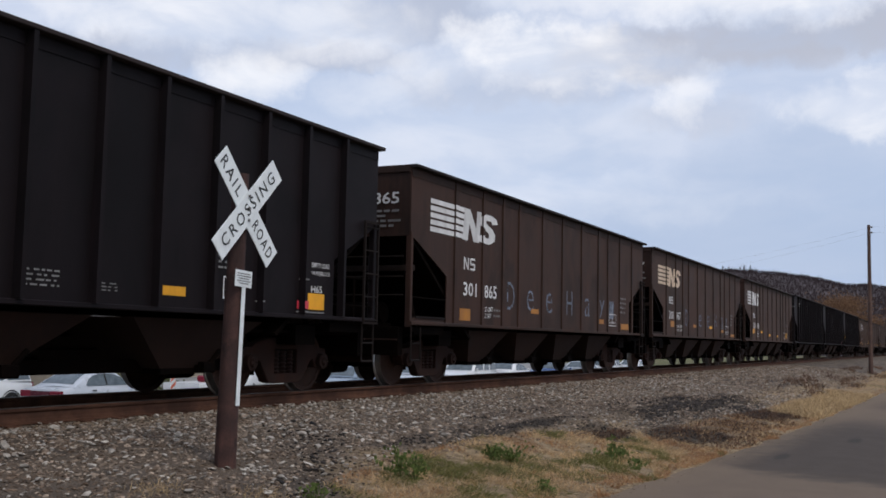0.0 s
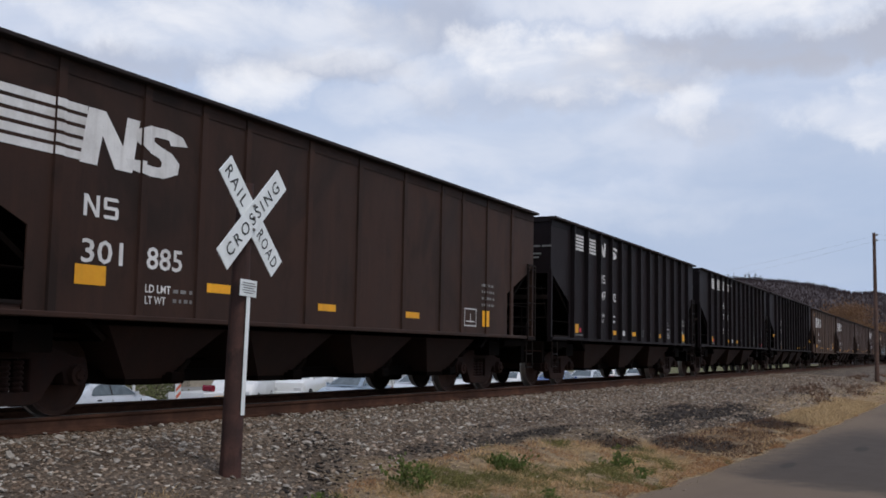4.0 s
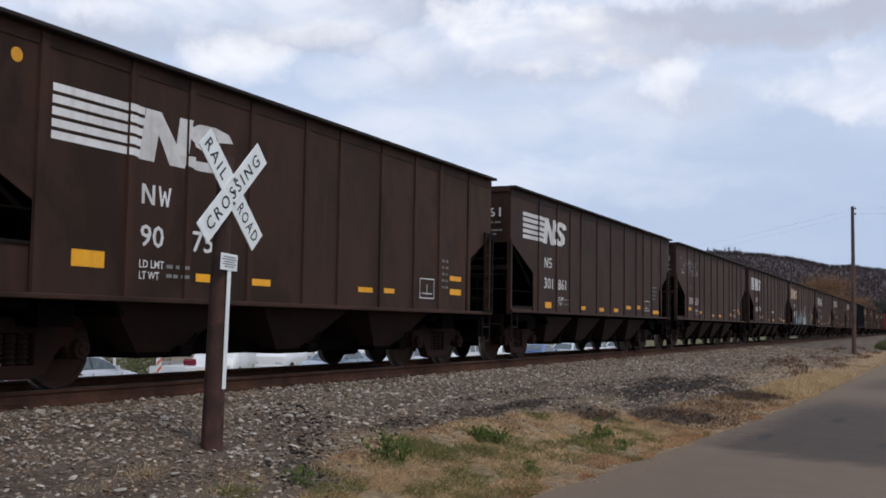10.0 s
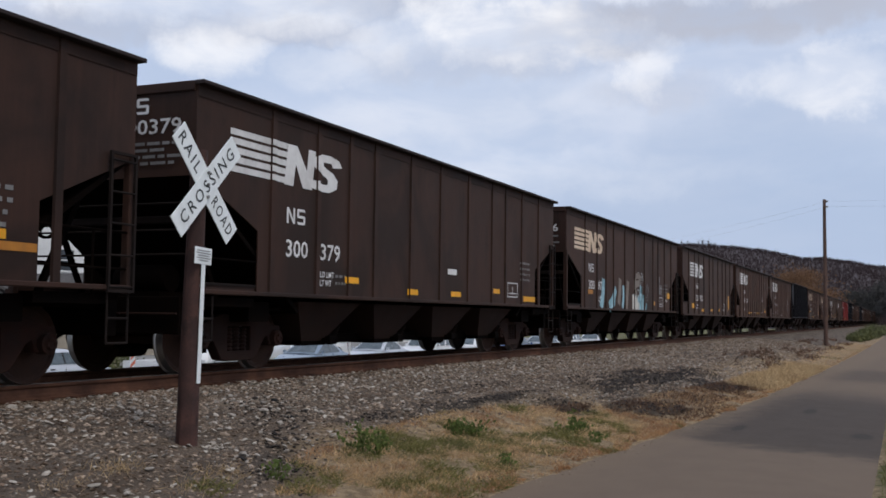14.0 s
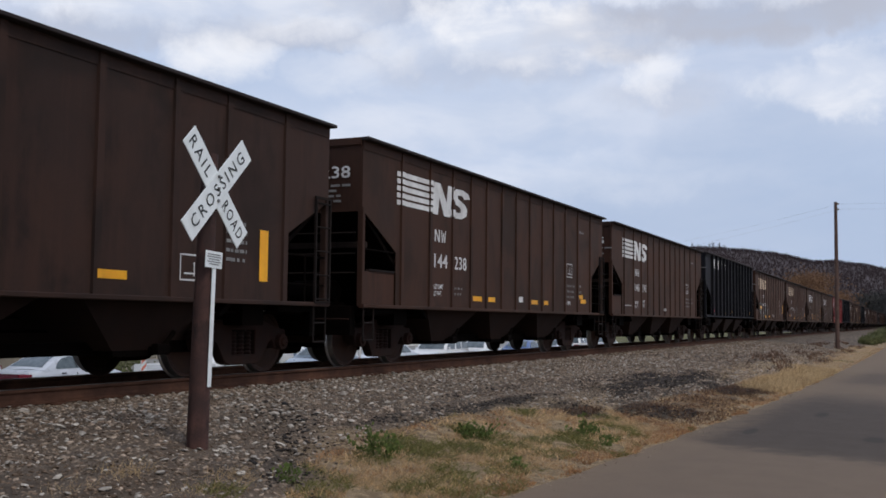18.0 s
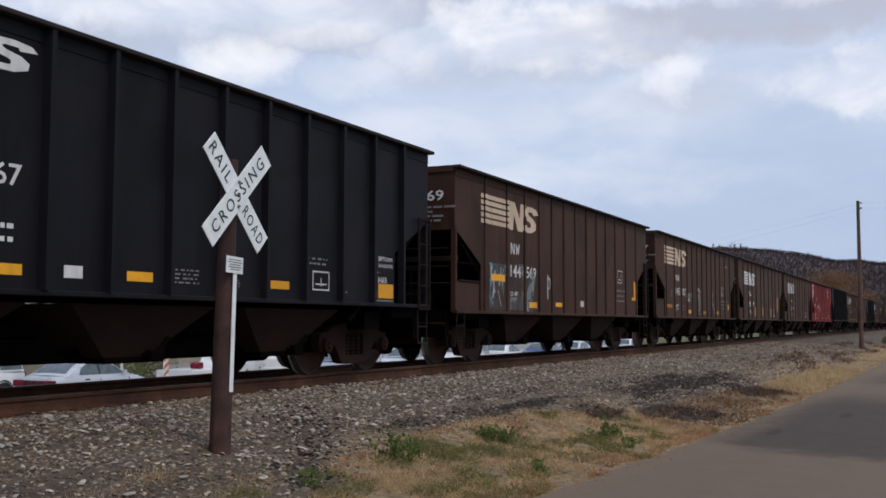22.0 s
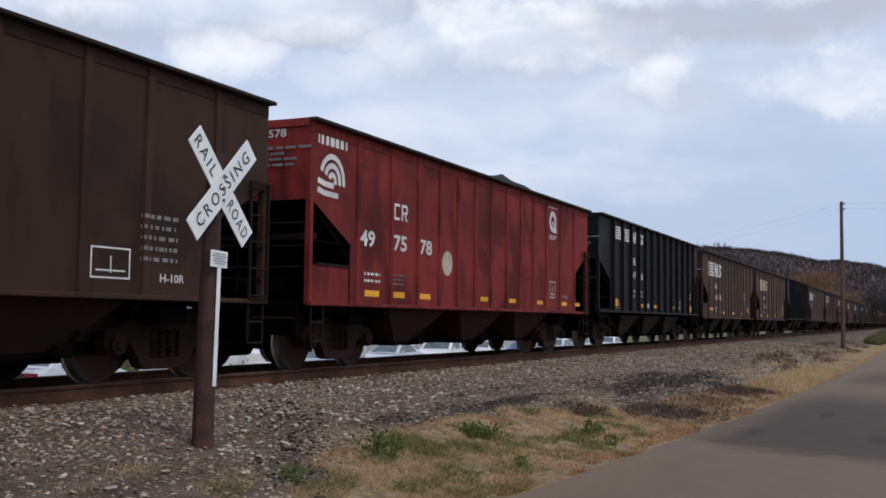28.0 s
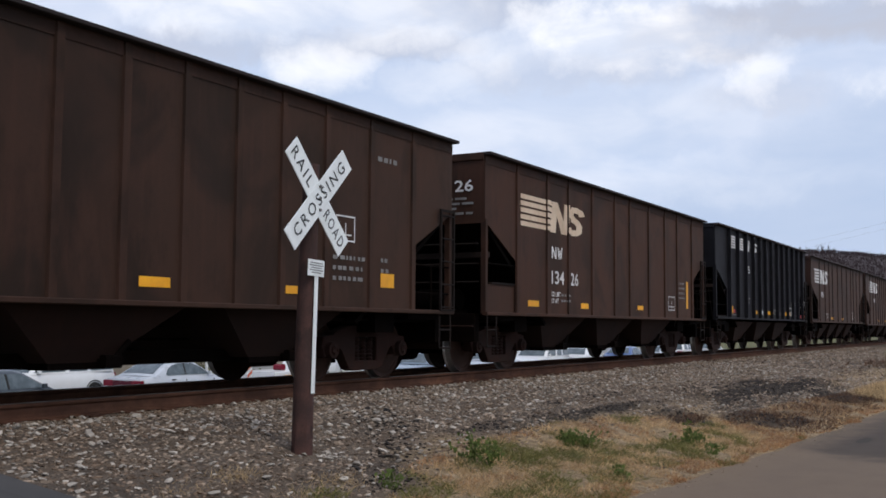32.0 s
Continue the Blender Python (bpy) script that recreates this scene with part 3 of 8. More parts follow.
def build_ground():
    xs = axis_steps([(-1500, 300), (-300, 60), (-60, 10), (-10, 2), (2, 0.4), (6, 0.25), (30, 0.6), (60, 3), (120, 15), (300, 60), (600, 200), (2600, 1)])
    ys = axis_steps([(-1500, 300), (-300, 60), (-60, 12), (-12, 3), (-3, 1), (0, 0.2), (12, 0.5), (16, 4), (40, 20), (100, 60), (400, 200), (1800, 1)])
    v, f = [], []
    for x in xs:
        for y in ys:
            z = ground_z(x, y)
            e = lane_edge(x)
            under = 0.03 * (1 - step(e + 0.05, e + 0.25, y)) * step(0.2, 0.35, y)
            v.append((x, y, z - under))
    n = len(ys)
    for i in range(len(xs) - 1):
        for j in range(n - 1):
            f.append((i * n + j, (i + 1) * n + j, (i + 1) * n + j + 1, i * n + j + 1))
    me = bpy.data.meshes.new("ground")
    me.from_pydata(v, [], f)
    me.materials.append(ground_material())
    me.polygons.foreach_set("use_smooth", [True] * len(me.polygons))
    tagged(new("ground", me), "stony railway bank with dry grass and a scorched patch", "ground", kind="structure")

    # the lane: a thin asphalt sheet with ragged edges
    v, f = [], []
    xs = axis_steps([(-60, 6), (-6, 0.5), (4, 0.15), (40, 0.6), (80, 4), (200, 20), (420, 1)])
    cols = 9
    for i, x in enumerate(xs):
        lo = 0.25 + 0.05 * noise.noise((x * 1.3, 3, 0)) if x > -6 else 0.25
        hi = lane_edge(x) + 0.10 + 0.12 * noise.noise((x * 0.9, 7, 0)) + 0.07 * noise.noise((x * 4.1, 9, 0))
        for j in range(cols):
            u = j / (cols - 1)
            y = lo + (hi - lo) * u
            v.append((x, y, 0.012 * (1 - (2 * u - 1) ** 2) - (0.016 if j in (0, cols - 1) else 0.0)))
        if i:
            for j in range(cols - 1):
                a = (i - 1) * cols + j
                f.append((a, a + cols, a + cols + 1, a + 1))
    me = bpy.data.meshes.new("lane")
    me.from_pydata(v, [], f)
    me.materials.append(lane_material())
    me.polygons.foreach_set("use_smooth", [True] * len(me.polygons))
    tagged(new("road", me), "narrow worn asphalt lane with a shadow painted across it", "road", kind="structure")

    # the road that climbs to the crossing
    v, f = [], []
    xs2, ys2 = np.linspace(-3.2, 4.84, 22), np.arange(2.4, 31, 0.4)
    ny = len(ys2)
    for x in xs2:
        for y in ys2:
            if 7.9 <= y <= 11.5:
                z = RAIL - 0.02
            elif y < 7.9:
                z = (RAIL - 0.02) * (y - 2.0) / 5.9
            else:
                z = RAIL - 0.02 - 1.6 * step(11.5, 30, y)
            edge = 0.1 * noise.noise((y, 1, 0)) if x > 4.7 else 0
            v.append((x + edge, y, z + 0.006 - (0.05 if x > 4.8 else 0)))
    for i in range(len(xs2) - 1):
        for j in range(ny - 1):
            yy = ys2[j] + 0.2
            if 8.80 < yy < 9.15 or 10.25 < yy < 10.6:
                continue
            a = i * ny + j
            f.append((a, a + ny, a + ny + 1, a + 1))
    me = bpy.data.meshes.new("crossing_road")
    me.from_pydata(v, [], f)
    me.materials.append(M["asphalt_patch"])
    tagged(new("crossing_road", me), "asphalt road that climbs over the level crossing", "road", kind="structure")

    # the lot beyond the track
    b = B().box(-40, 130, 17.0, 60, -1.135, -1.06)
    tagged(new("lot_pavement", b.mesh("lot", [M["lot_asphalt"]])), "pale worn asphalt parking lot beyond the track", "pavement", kind="structure")


def lane_material():
    m = bpy.data.materials.new("lane_asphalt")
    m.use_nodes = True
    g = Nodes(m.node_tree)
    out, b = g.n("ShaderNodeOutputMaterial"), g.n("ShaderNodeBsdfPrincipled")
    p = g.n("ShaderNodeTexCoord").outputs["Object"]
    sep = g.n("ShaderNodeSeparateXYZ")
    g.put(sep.inputs[0], p)
    wob = g.noise(p, 0.8, 5, 0.65)
    x = g.math("ADD", sep.outputs[0], g.math("MULTIPLY", g.math("SUBTRACT", wob, 0.5), 2.4))
    x = g.math("SUBTRACT", x, g.math("MULTIPLY", sep.outputs[1], 0.5))
    grain, mid = g.noise(p, 130, 4, 0.7), g.noise(p, 2.2, 5, 0.6)
    old = g.mix(g.ramp(mid, 0.30, 0.70), (0.146, 0.104, 0.072), (0.163, 0.117, 0.081))
    old = g.mix(g.math("MULTIPLY", grain, 0.35), old, (0.115, 0.092, 0.075))
    # shadow that falls across the lane, painted as dark stretches of its colour
    lane_shadow = g.mix(g.ramp(mid, 0.30, 0.70), (0.047, 0.036, 0.029), (0.056, 0.044, 0.036))
    a = g.math("MULTIPLY", g.ramp(x, 12.1, 13.0), g.ramp(x, 25.5, 20.0))
    c = g.math("MULTIPLY", g.ramp(x, 27.0, 30.0), g.ramp(x, 37.0, 33.0))
    col = g.mix(g.math("MULTIPLY", g.math("MAXIMUM", a, g.math("MULTIPLY", c, 0.6)), 0.85), old, lane_shadow)
    stain = g.noise(g.mapped(p, (0.9, 1.2, 1)), 1.1, 6, 0.7)
    col = g.mix(g.math("MULTIPLY", g.ramp(stain, 0.60, 0.80), 0.22), col, (0.065, 0.056, 0.05))
    # small worn holes
    for hx, hy, rx, ry in ((15.5, 2.2, 0.55, 0.10), (15.25, 0.55, 0.40, 0.16), (18.9, 1.5, 0.6, 0.12)):
        a = g.math("DIVIDE", g.math("SUBTRACT", sep.outputs[0], hx), rx)
        c = g.math("DIVIDE", g.math("SUBTRACT", sep.outputs[1], hy), ry)
        r = g.math("ADD", g.math("ADD", g.math("MULTIPLY", a, a), g.math("MULTIPLY", c, c)), g.math("MULTIPLY", g.math("SUBTRACT", g.noise(p, 7.0, 4, 0.6), 0.5), 1.6))
        col = g.mix(g.math("MULTIPLY", g.ramp(r, 1.2, 0.4), 0.55), col, (0.022, 0.019, 0.017))
    # sand and soil washed onto the lane along the bank
    e = g.math("SUBTRACT", sep.outputs[1], g.math("SUBTRACT", 3.66, g.math("MULTIPLY", sep.outputs[0], 0.050)))
    e = g.math("ADD", e, g.math("MULTIPLY", g.math("SUBTRACT", g.noise(p, 1.9, 6, 0.7), 0.5), 1.3))
    col = g.mix(g.math("MULTIPLY", g.ramp(e, -0.75, 0.15), 0.75), col, g.mix(grain, (0.130, 0.092, 0.062), (0.220, 0.160, 0.108)))
    g.put(b.inputs["Base Color"], col)
    b.inputs["Roughness"].default_value = 0.9
    b.inputs["Specular IOR Level"].default_value = 0.25
    bump = g.n("ShaderNodeBump")
    bump.inputs["Strength"].default_value, bump.inputs["Distance"].default_value = 0.25, 0.004
    g.put(bump.inputs["Height"], grain)
    g.put(b.inputs["Normal"], bump.outputs[0])
    g.t.links.new(b.outputs[0], out.inputs[0])
    return m


build_ground()


# ---- track ----
def rail_profile():
    half = [(0.070, 0.0), (0.070, 0.012), (0.018, 0.030), (0.010, 0.060), (0.010, 0.120), (0.034, 0.138), (0.037, 0.150), (0.036, 0.172), (0.030, 0.178)]
    return half + [(-a, b) for a, b in half[::-1]]


def build_track():
    track = tagged(new("track", None), "single railway track with rusty rails on wooden ties", "railway", kind="structure")
    track.location = (0, MID, RAIL - 0.178)
    prof = rail_profile()
    n = len(prof)
    for name, y in (("rail", -0.7555), ("rail", 0.7555)):
        b = B()
        b.prism([(y + p, q) for p, q in prof], -80, 620, 0, "x")
        for i in (7, 8, 9, 10):
            b.m[i] = 1 if i in (7, 8, 9) else b.m[i]
        part(name, b.mesh("rail", [M["rail_rust"], M["rail_head"]]), track, "rusty steel rail with a worn head")
    tie = B().box(-0.11, 0.11, -1.3, 1.3, -0.165, -0.018, 0, 0.012).mesh("tie", [M["tie_wood"]])
    plate = B().box(-0.09, 0.09, -0.17, 0.17, -0.018, 0.004, 0).mesh("tie_plate", [M["rail_rust"]])
    for i in range(150):
        x = 5.2 + i * 0.53
        t = part("tie", tie, track, "", (x, 0, 0))
        if i < 60:
            part("tie_plate", plate, t, "", (0, -0.7555, 0))
    b = B()
    for i in range(500):
        x = 84.7 + i * 0.53
        b.box(x - 0.11, x + 0.11, -1.3, 1.3, -0.165, -0.018)
    rest = part("ties", b.mesh("ties", [M["tie_wood"]]), track)
    rest["kind"] = "stuff"


build_track()
# ---- the train ----
# positions of the train along the track, second by second, against its place at the start
GONE = [(0, 0.0), (4, 40.87), (8, 82.32), (12, 123.65), (16, 165.3), (20, 207.5), (24, 249.84), (28, 292.26), (32, 334.68)]
WHEEL_R = 0.457
SILL = 1.0

# styles: cut and lower panel of the end openings, height of the top, ribs along a side, rib depth, rib width, cut of the end openings, bays
STYLES = {
    "ribbed": dict(cut=1.22, panel=1.16, truck=1.70, sill=1.08, top=3.83, depth=0.105, rib=0.085, chord=0.055, bays=3, length=13.85,
                   ribs=(1.35, 2.37, 3.37, 4.33, 5.20, 6.10, 7.06, 8.02, 8.95, 9.90, 10.88, 11.83, 12.80)),
    "panel": dict(cut=1.22, panel=1.62, truck=1.70, sill=1.00, top=3.76, depth=0.034, rib=0.12, chord=0.05, bays=3, length=13.92,
                  ribs=(1.42, 2.58, 3.60, 4.51, 5.34, 6.20, 7.06, 7.94, 8.81, 9.64, 10.55, 11.60, 12.72)),
    "wide": dict(cut=1.42, panel=1.20, truck=1.70, sill=1.07, top=3.76, depth=0.031, rib=0.13, chord=0.05, bays=4, length=14.6,
                 ribs=(1.75, 3.00, 4.00, 4.87, 6.27, 7.58, 8.98, 10.32, 11.15, 12.23, 13.42)),
    "plain": dict(cut=1.22, panel=1.16, truck=1.70, sill=1.05, top=3.83, depth=0.105, rib=0.085, chord=0.055, bays=4, length=15.4,
                  ribs=(1.50, 2.68, 3.84, 4.75, 5.67, 6.68, 7.66, 8.66, 9.63, 10.63, 11.65, 12.76, 13.90)),
    "short": dict(cut=1.22, panel=1.55, truck=1.45, sill=1.00, top=3.76, depth=0.034, rib=0.13, chord=0.05, bays=3, length=13.05,
                  ribs=(1.24, 2.55, 3.57, 4.82, 6.14, 7.10, 8.41, 9.63, 10.63, 11.92)),
}


def rib_places(style, half):
    st = STYLES[style]
    more = max(0.0, 2 * half - 14.0) * 1.5 if style == "ribbed" else 0.0
    return [-half + r + more * (1 - r / 13.85) if r < 5 else -half + 5 + (r - 5) * (2 * half - 5) / (st["length"] - 5) for r in st["ribs"]]


def wheelset_mesh():
    b = B()
    for s in (-1, 1):
        # flange inside, tread outside, dished plate, hub
        prof = [(0.085, -0.02), (0.085, 0.09), (0.14, 0.095), (0.20, 0.055), (0.385, 0.045), (0.405, 0.062), (0.450, 0.065), (0.457, 0.0),
                (0.462, -0.035), (0.482, -0.045), (0.484, -0.062), (0.470, -0.072), (0.405, -0.070), (0.385, -0.03), (0.2, -0.01), (0.085, -0.02)]
        mats = [0, 0, 0, 0, 0, 0, 1, 1, 1, 1, 0, 0, 0, 0, 0]
        b.lathe([(r, s * (0.745 + y)) for r, y in prof], 28, mats)
    b.lathe([(0.0, -1.0), (0.075, -1.0), (0.08, -0.6), (0.07, 0), (0.08, 0.6), (0.075, 1.0), (0.0, 1.0)], 14, [0] * 6)
    return b.mesh("wheelset", [M["wheel_steel"], M["tread_steel"]], True)


def sideframe_mesh():
    """A cast side frame with its two pedestals and spring window, outer face towards -y."""
    b = B()
    left = [(0, 0.80), (-0.42, 0.80), (-0.74, 0.71), (-0.82, 0.66), (-1.04, 0.64), (-1.08, 0.50), (-1.02, 0.36), (-0.76, 0.36), (-0.70, 0.50), (-0.62, 0.46),
            (-0.42, 0.18), (-0.30, 0.15), (0, 0.15), (0, 0.29), (-0.27, 0.29), (-0.27, 0.63), (0, 0.63)]
    b.prism(left, -0.09, 0.07)
    b.prism([(-p, q) for p, q in left[::-1]], -0.09, 0.07)
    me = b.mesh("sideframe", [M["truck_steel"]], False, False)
    bm = bmesh.new()
    bm.from_mesh(me)
    bmesh.ops.remove_doubles(bm, verts=bm.verts, dist=1e-4)
    bmesh.ops.delete(bm, geom=[f for f in bm.faces if all(abs(v.co.x) < 1e-4 for v in f.verts)], context="FACES_ONLY")
    bmesh.ops.recalc_face_normals(bm, faces=bm.faces)
    bmesh.ops.bevel(bm, geom=[e for e in bm.edges if e.calc_length() > 0.1 and all(v.co.y < -0.08 for v in e.verts)], offset=0.012, segments=1, affect="EDGES")
    bm.to_mesh(me)
    bm.free()
    return me


def bearing_mesh():
    b = B().lathe([(0.0, -0.09), (0.06, -0.09), (0.075, -0.07), (0.115, -0.065), (0.12, 0.02), (0.12, 0.08)], 16, [0] * 5)
    for i in range(3):
        a = 2.094 * i
        b.lathe([(0.0, -0.105), (0.018, -0.105), (0.018, -0.06)], 6, [0] * 2, (0.045 * math.cos(a), 0, 0.045 * math.sin(a)))
    return b.mesh("bearing_cap", [M["truck_steel"]], True)


def spring_mesh():
    """One coil spring, drawn as a stack of turns."""
    prof = []
    for k in range(6):
        z = 0.29 + k * 0.055
        prof += [(0.052, z), (0.074, z + 0.018), (0.074, z + 0.034), (0.052, z + 0.052)]
    b = B().lathe(prof, 10, [0] * (len(prof) - 1))
    b.v = [(p[0], p[2], p[1]) for p in b.v]
    return b.mesh("spring", [M["truck_steel"]], True)


def bolster_mesh():
    b = B()
    b.prism([(-1.02, 0.44), (-1.02, 0.62), (-0.4, 0.70), (0.4, 0.70), (1.02, 0.62), (1.02, 0.44), (0.4, 0.36), (-0.4, 0.36)], -0.17, 0.17, 0, "x")
    b.box(-0.62, 0.62, -0.62, 0.62, 0.30, 0.68, 0, 0.04)
    for s in (-1, 1):
        b.box(s * 0.45 - 0.06, s * 0.45 + 0.06, -0.8, 0.8, 0.33, 0.43)
        for y in (-0.745, 0.745):
            b.box(s * 0.36, s * 0.44, y - 0.05, y + 0.05, 0.26, 0.52)
    return b.mesh("bolster", [M["shaded_under_steel"]])


WHEELSET, SIDEFRAME, BEARING, SPRING, BOLSTER = wheelset_mesh(), sideframe_mesh(), bearing_mesh(), spring_mesh(), bolster_mesh()


def add_truck(car, x):
    truck = part("truck", BOLSTER, car, "rusty four-wheel truck", (x, 0, 0))
    for s in (-1, 1):
        f = part("sideframe", SIDEFRAME, truck, "", (0, s * 0.99, 0))
        f.rotation_euler = (0, 0, 0 if s < 0 else math.pi)
        for x2 in (-0.17, 0.0, 0.17):
            part("spring", SPRING, truck, "", (x2, s * 1.0, 0))
        for e in (-1, 1):
            c = part("bearing_cap", BEARING, truck, "", (e * 0.89, s * 1.09, WHEEL_R))
            c.rotation_euler = (0, 0, 0 if s < 0 else math.pi)
    for e in (-1, 1):
        part("wheelset", WHEELSET, truck, "steel wheels with polished treads", (e * 0.89, 0, WHEEL_R))
    return truck


def coal_mesh(half, top, more=0.0, peak=0.62):
    nx, ny = 44, 10
    v, f = [], []
    for i in range(nx + 1):
        for j in range(ny + 1):
            u, w = i / nx, j / ny
            x, y = (u - 0.5) * 2 * (half - 0.06), (w - 0.5) * 2 * 1.46
            edge = min(1, min(u, 1 - u) * 9) * min(1, min(w, 1 - w) * 4)
            heap = 0.30 + (0.16 * math.sin(u * 19 + half) if not more else 0.0) + more * step(peak - 0.14, peak, u) * (1 - 0.65 * step(peak + 0.05, 0.98, u))
            z = top - 0.20 + edge * heap + 0.09 * edge * noise.noise((x * 1.4, y * 2, half)) + 0.05 * noise.noise((x * 5, y * 5, half))
            v.append((x, y, z))
    for i in range(nx):
        for j in range(ny):
            a = i * (ny + 1) + j
            f.append((a, a + ny + 1, a + ny + 2, a + 1))
    b = B().add(v, f)
    return b.mesh("coal", [M["coal"]], True, False)


def build_ladder(car, x0, x1, z0, z1, rungs, s):
    """A frame of two stiles joined at both ends, and each rung as a piece of its own."""
    b, r = B(), 0.017
    ring = [(x0 - r, z0), (x1 + r, z0), (x1 + r, z1), (x0 - r, z1), (x0 + r, z0 + 2 * r), (x1 - r, z0 + 2 * r), (x1 - r, z1 - 2 * r), (x0 + r, z1 - 2 * r)]
    b.add([(x, s * 1.585, z) for x, z in ring] + [(x, s * 1.62, z) for x, z in ring],
          [(i, (i + 1) % 4, (i + 1) % 4 + 4, i + 4) for i in range(4)] + [(i + 8, i + 12, (i + 1) % 4 + 12, (i + 1) % 4 + 8) for i in range(4)]
          + [(i, i + 8, (i + 1) % 4 + 8, (i + 1) % 4) for i in range(4)] + [(i + 4, (i + 1) % 4 + 4, (i + 1) % 4 + 12, i + 12) for i in range(4)])
    ladder = part("ladder", b.mesh("ladder", [M["ladder_steel"]]), car)
    rung = B().bar((x0, 0, 0), (x1, 0, 0), 0.014).mesh("rung", [M["ladder_steel"]])
    for i in range(rungs):
        part("rung", rung, ladder, "", (0, s * 1.612, z0 + 0.06 + (z1 - z0 - 0.16) * i / (rungs - 1)))


def build_car(style, length):
    """An open hopper car, its front end towards -x, origin on the rail under its middle. length: of the body."""
    st, half = STYLES[style], length / 2
    paint, dark = M["paint_black"], M["shaded_under_steel"]
    top, low = st["top"], st["sill"]
    car = new("hopper_car")
    cut, shelf = st["cut"], st["panel"]
    outline = [(-half, top - 0.05), (half, top - 0.05), (half, 2.58), (half - cut, 1.95), (half - cut, low), (-half + cut, low), (-half + cut, 1.95), (-half, 2.58)]
    for s in (-1, 1):
        b = B()
        y0, y1 = s * 1.545, s * 1.525
        mids = [[outline[0], outline[7], (-half + cut, 2.58), (-half + cut, top - 0.05)], [outline[7], outline[6], (-half + cut, 2.58)],
                [(-half + cut, top - 0.05), (-half + cut, low), (half - cut, low), (half - cut, top - 0.05)],
                [(half - cut, top - 0.05), (half - cut, 2.58), outline[2], outline[1]], [(half - cut, 2.58), outline[3], outline[2]]]
        for q in mids:
            b.prism(q, y0, y1)
        part("side_sheet", b.mesh("side_sheet", [paint]), car)
        ch = st["chord"]
        chord = part("top_chord", B().box(-half - 0.02, half + 0.02, s * 1.52, s * 1.668, top - ch, top, 0, 0.010).mesh("top_chord", [M["flange_steel"]]), car)
        part("chord_leg", B().box(-half + 0.01, half - 0.01, s * 1.546, s * 1.556, top - ch - 0.15, top - ch - 0.002).mesh("chord_leg", [paint]), chord)
        part("side_sill", B().box(-half, half, s * 1.50, s * 1.60, low - 0.015, low + 0.045, 0, 0.010).mesh("side_sill", [paint]), car)
        ribm = B().prism([(-st["rib"] / 2, s * 1.545), (-st["rib"] / 2 + 0.012, s * (1.545 + st["depth"])), (st["rib"] / 2 - 0.012, s * (1.545 + st["depth"])), (st["rib"] / 2, s * 1.545)],
                         low + 0.045, top - ch - 0.002, 0, "z").mesh("rib", [paint])
        for x in rib_places(style, half):
            part("rib", ribm, car, "", (x, 0, 0))
    for e in (-1, 1):
        X = e * half
        b = B()
        b.box(X, X - e * 0.02, -1.52, 1.52, 2.55, top - 0.02)
        b.box(X - e * 0.02, X + e * 0.03, -1.52, 1.52, top - 0.13, top - 0.002, 0, 0.01)
        part("end_sheet", b.mesh("end_sheet", [paint]), car)
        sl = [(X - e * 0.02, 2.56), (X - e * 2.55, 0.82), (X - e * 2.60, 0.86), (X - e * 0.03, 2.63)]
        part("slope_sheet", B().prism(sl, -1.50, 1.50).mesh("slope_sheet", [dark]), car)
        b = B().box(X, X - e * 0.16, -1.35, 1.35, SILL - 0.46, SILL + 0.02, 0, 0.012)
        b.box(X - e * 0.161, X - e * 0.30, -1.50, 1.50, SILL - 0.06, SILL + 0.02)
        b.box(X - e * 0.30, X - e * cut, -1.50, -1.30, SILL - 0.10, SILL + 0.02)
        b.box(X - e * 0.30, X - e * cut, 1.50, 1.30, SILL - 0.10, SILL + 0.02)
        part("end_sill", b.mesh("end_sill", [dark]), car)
        for s in (-1, 1):
            part("corner_post", B().box(X - e * 0.09, X - e * 0.005, s * 1.56, s * 1.46, SILL + 0.02, 2.62, 0, 0.01).mesh("corner_post", [paint]), car)
            if e > 0:
                build_ladder(car, X - 0.44, X - 0.04, SILL + 0.03, 2.62, 5, s)
            b = B()
            for x in (X - e * 0.06, X - e * 0.40):
                b.bar((x, s * 1.56, SILL + 0.03), (x, s * 1.56, 0.46), 0.015)
            for z in (0.46, 0.74):
                b.bar((X - e * 0.06, s * 1.56, z), (X - e * 0.40, s * 1.56, z), 0.017)
            part("stirrup", b.mesh("stirrup", [M["ladder_steel"]]), car)
            b = B()
            for z in ((1.30, 1.72) if e > 0 else (shelf + 0.32,)):
                b.bar((X - e * 0.05, s * 1.535, z), (X - e * (cut - 0.01), s * 1.535, z), 0.016)
            if e > 0:
                b.bar((X - e * 0.62, s * 1.535, SILL), (X - e * 0.62, s * 1.535, 1.72), 0.016)
            part("grab_rail", b.mesh("grab_rail", [dark]), car)
            # brace from the sill up to the slope sheet
            b = B().prism([(X - e * 0.98, 1.0), (X - e * 1.06, 1.0), (X - e * 0.40, 2.30), (X - e * 0.32, 2.30)], s * 1.12, s * 1.18)
            part("slope_brace", b.mesh("slope_brace", [dark]), car)
        if e < 0:
            # steps across the end, and the crosswise shelf that the opening shows
            for z in (1.55, 1.86, 2.20):
                part("end_grab_iron", B().bar((X - 0.03, -1.44, z), (X - 0.03, 1.44, z), 0.015).mesh("end_grab_iron", [M["ladder_steel"]]), car)
            part("end_shelf", B().box(X + 0.30, X + 0.36, -1.45, 1.45, 1.98, 2.08, 0, 0.01).mesh("end_shelf", [M["platform_steel"]]), car)
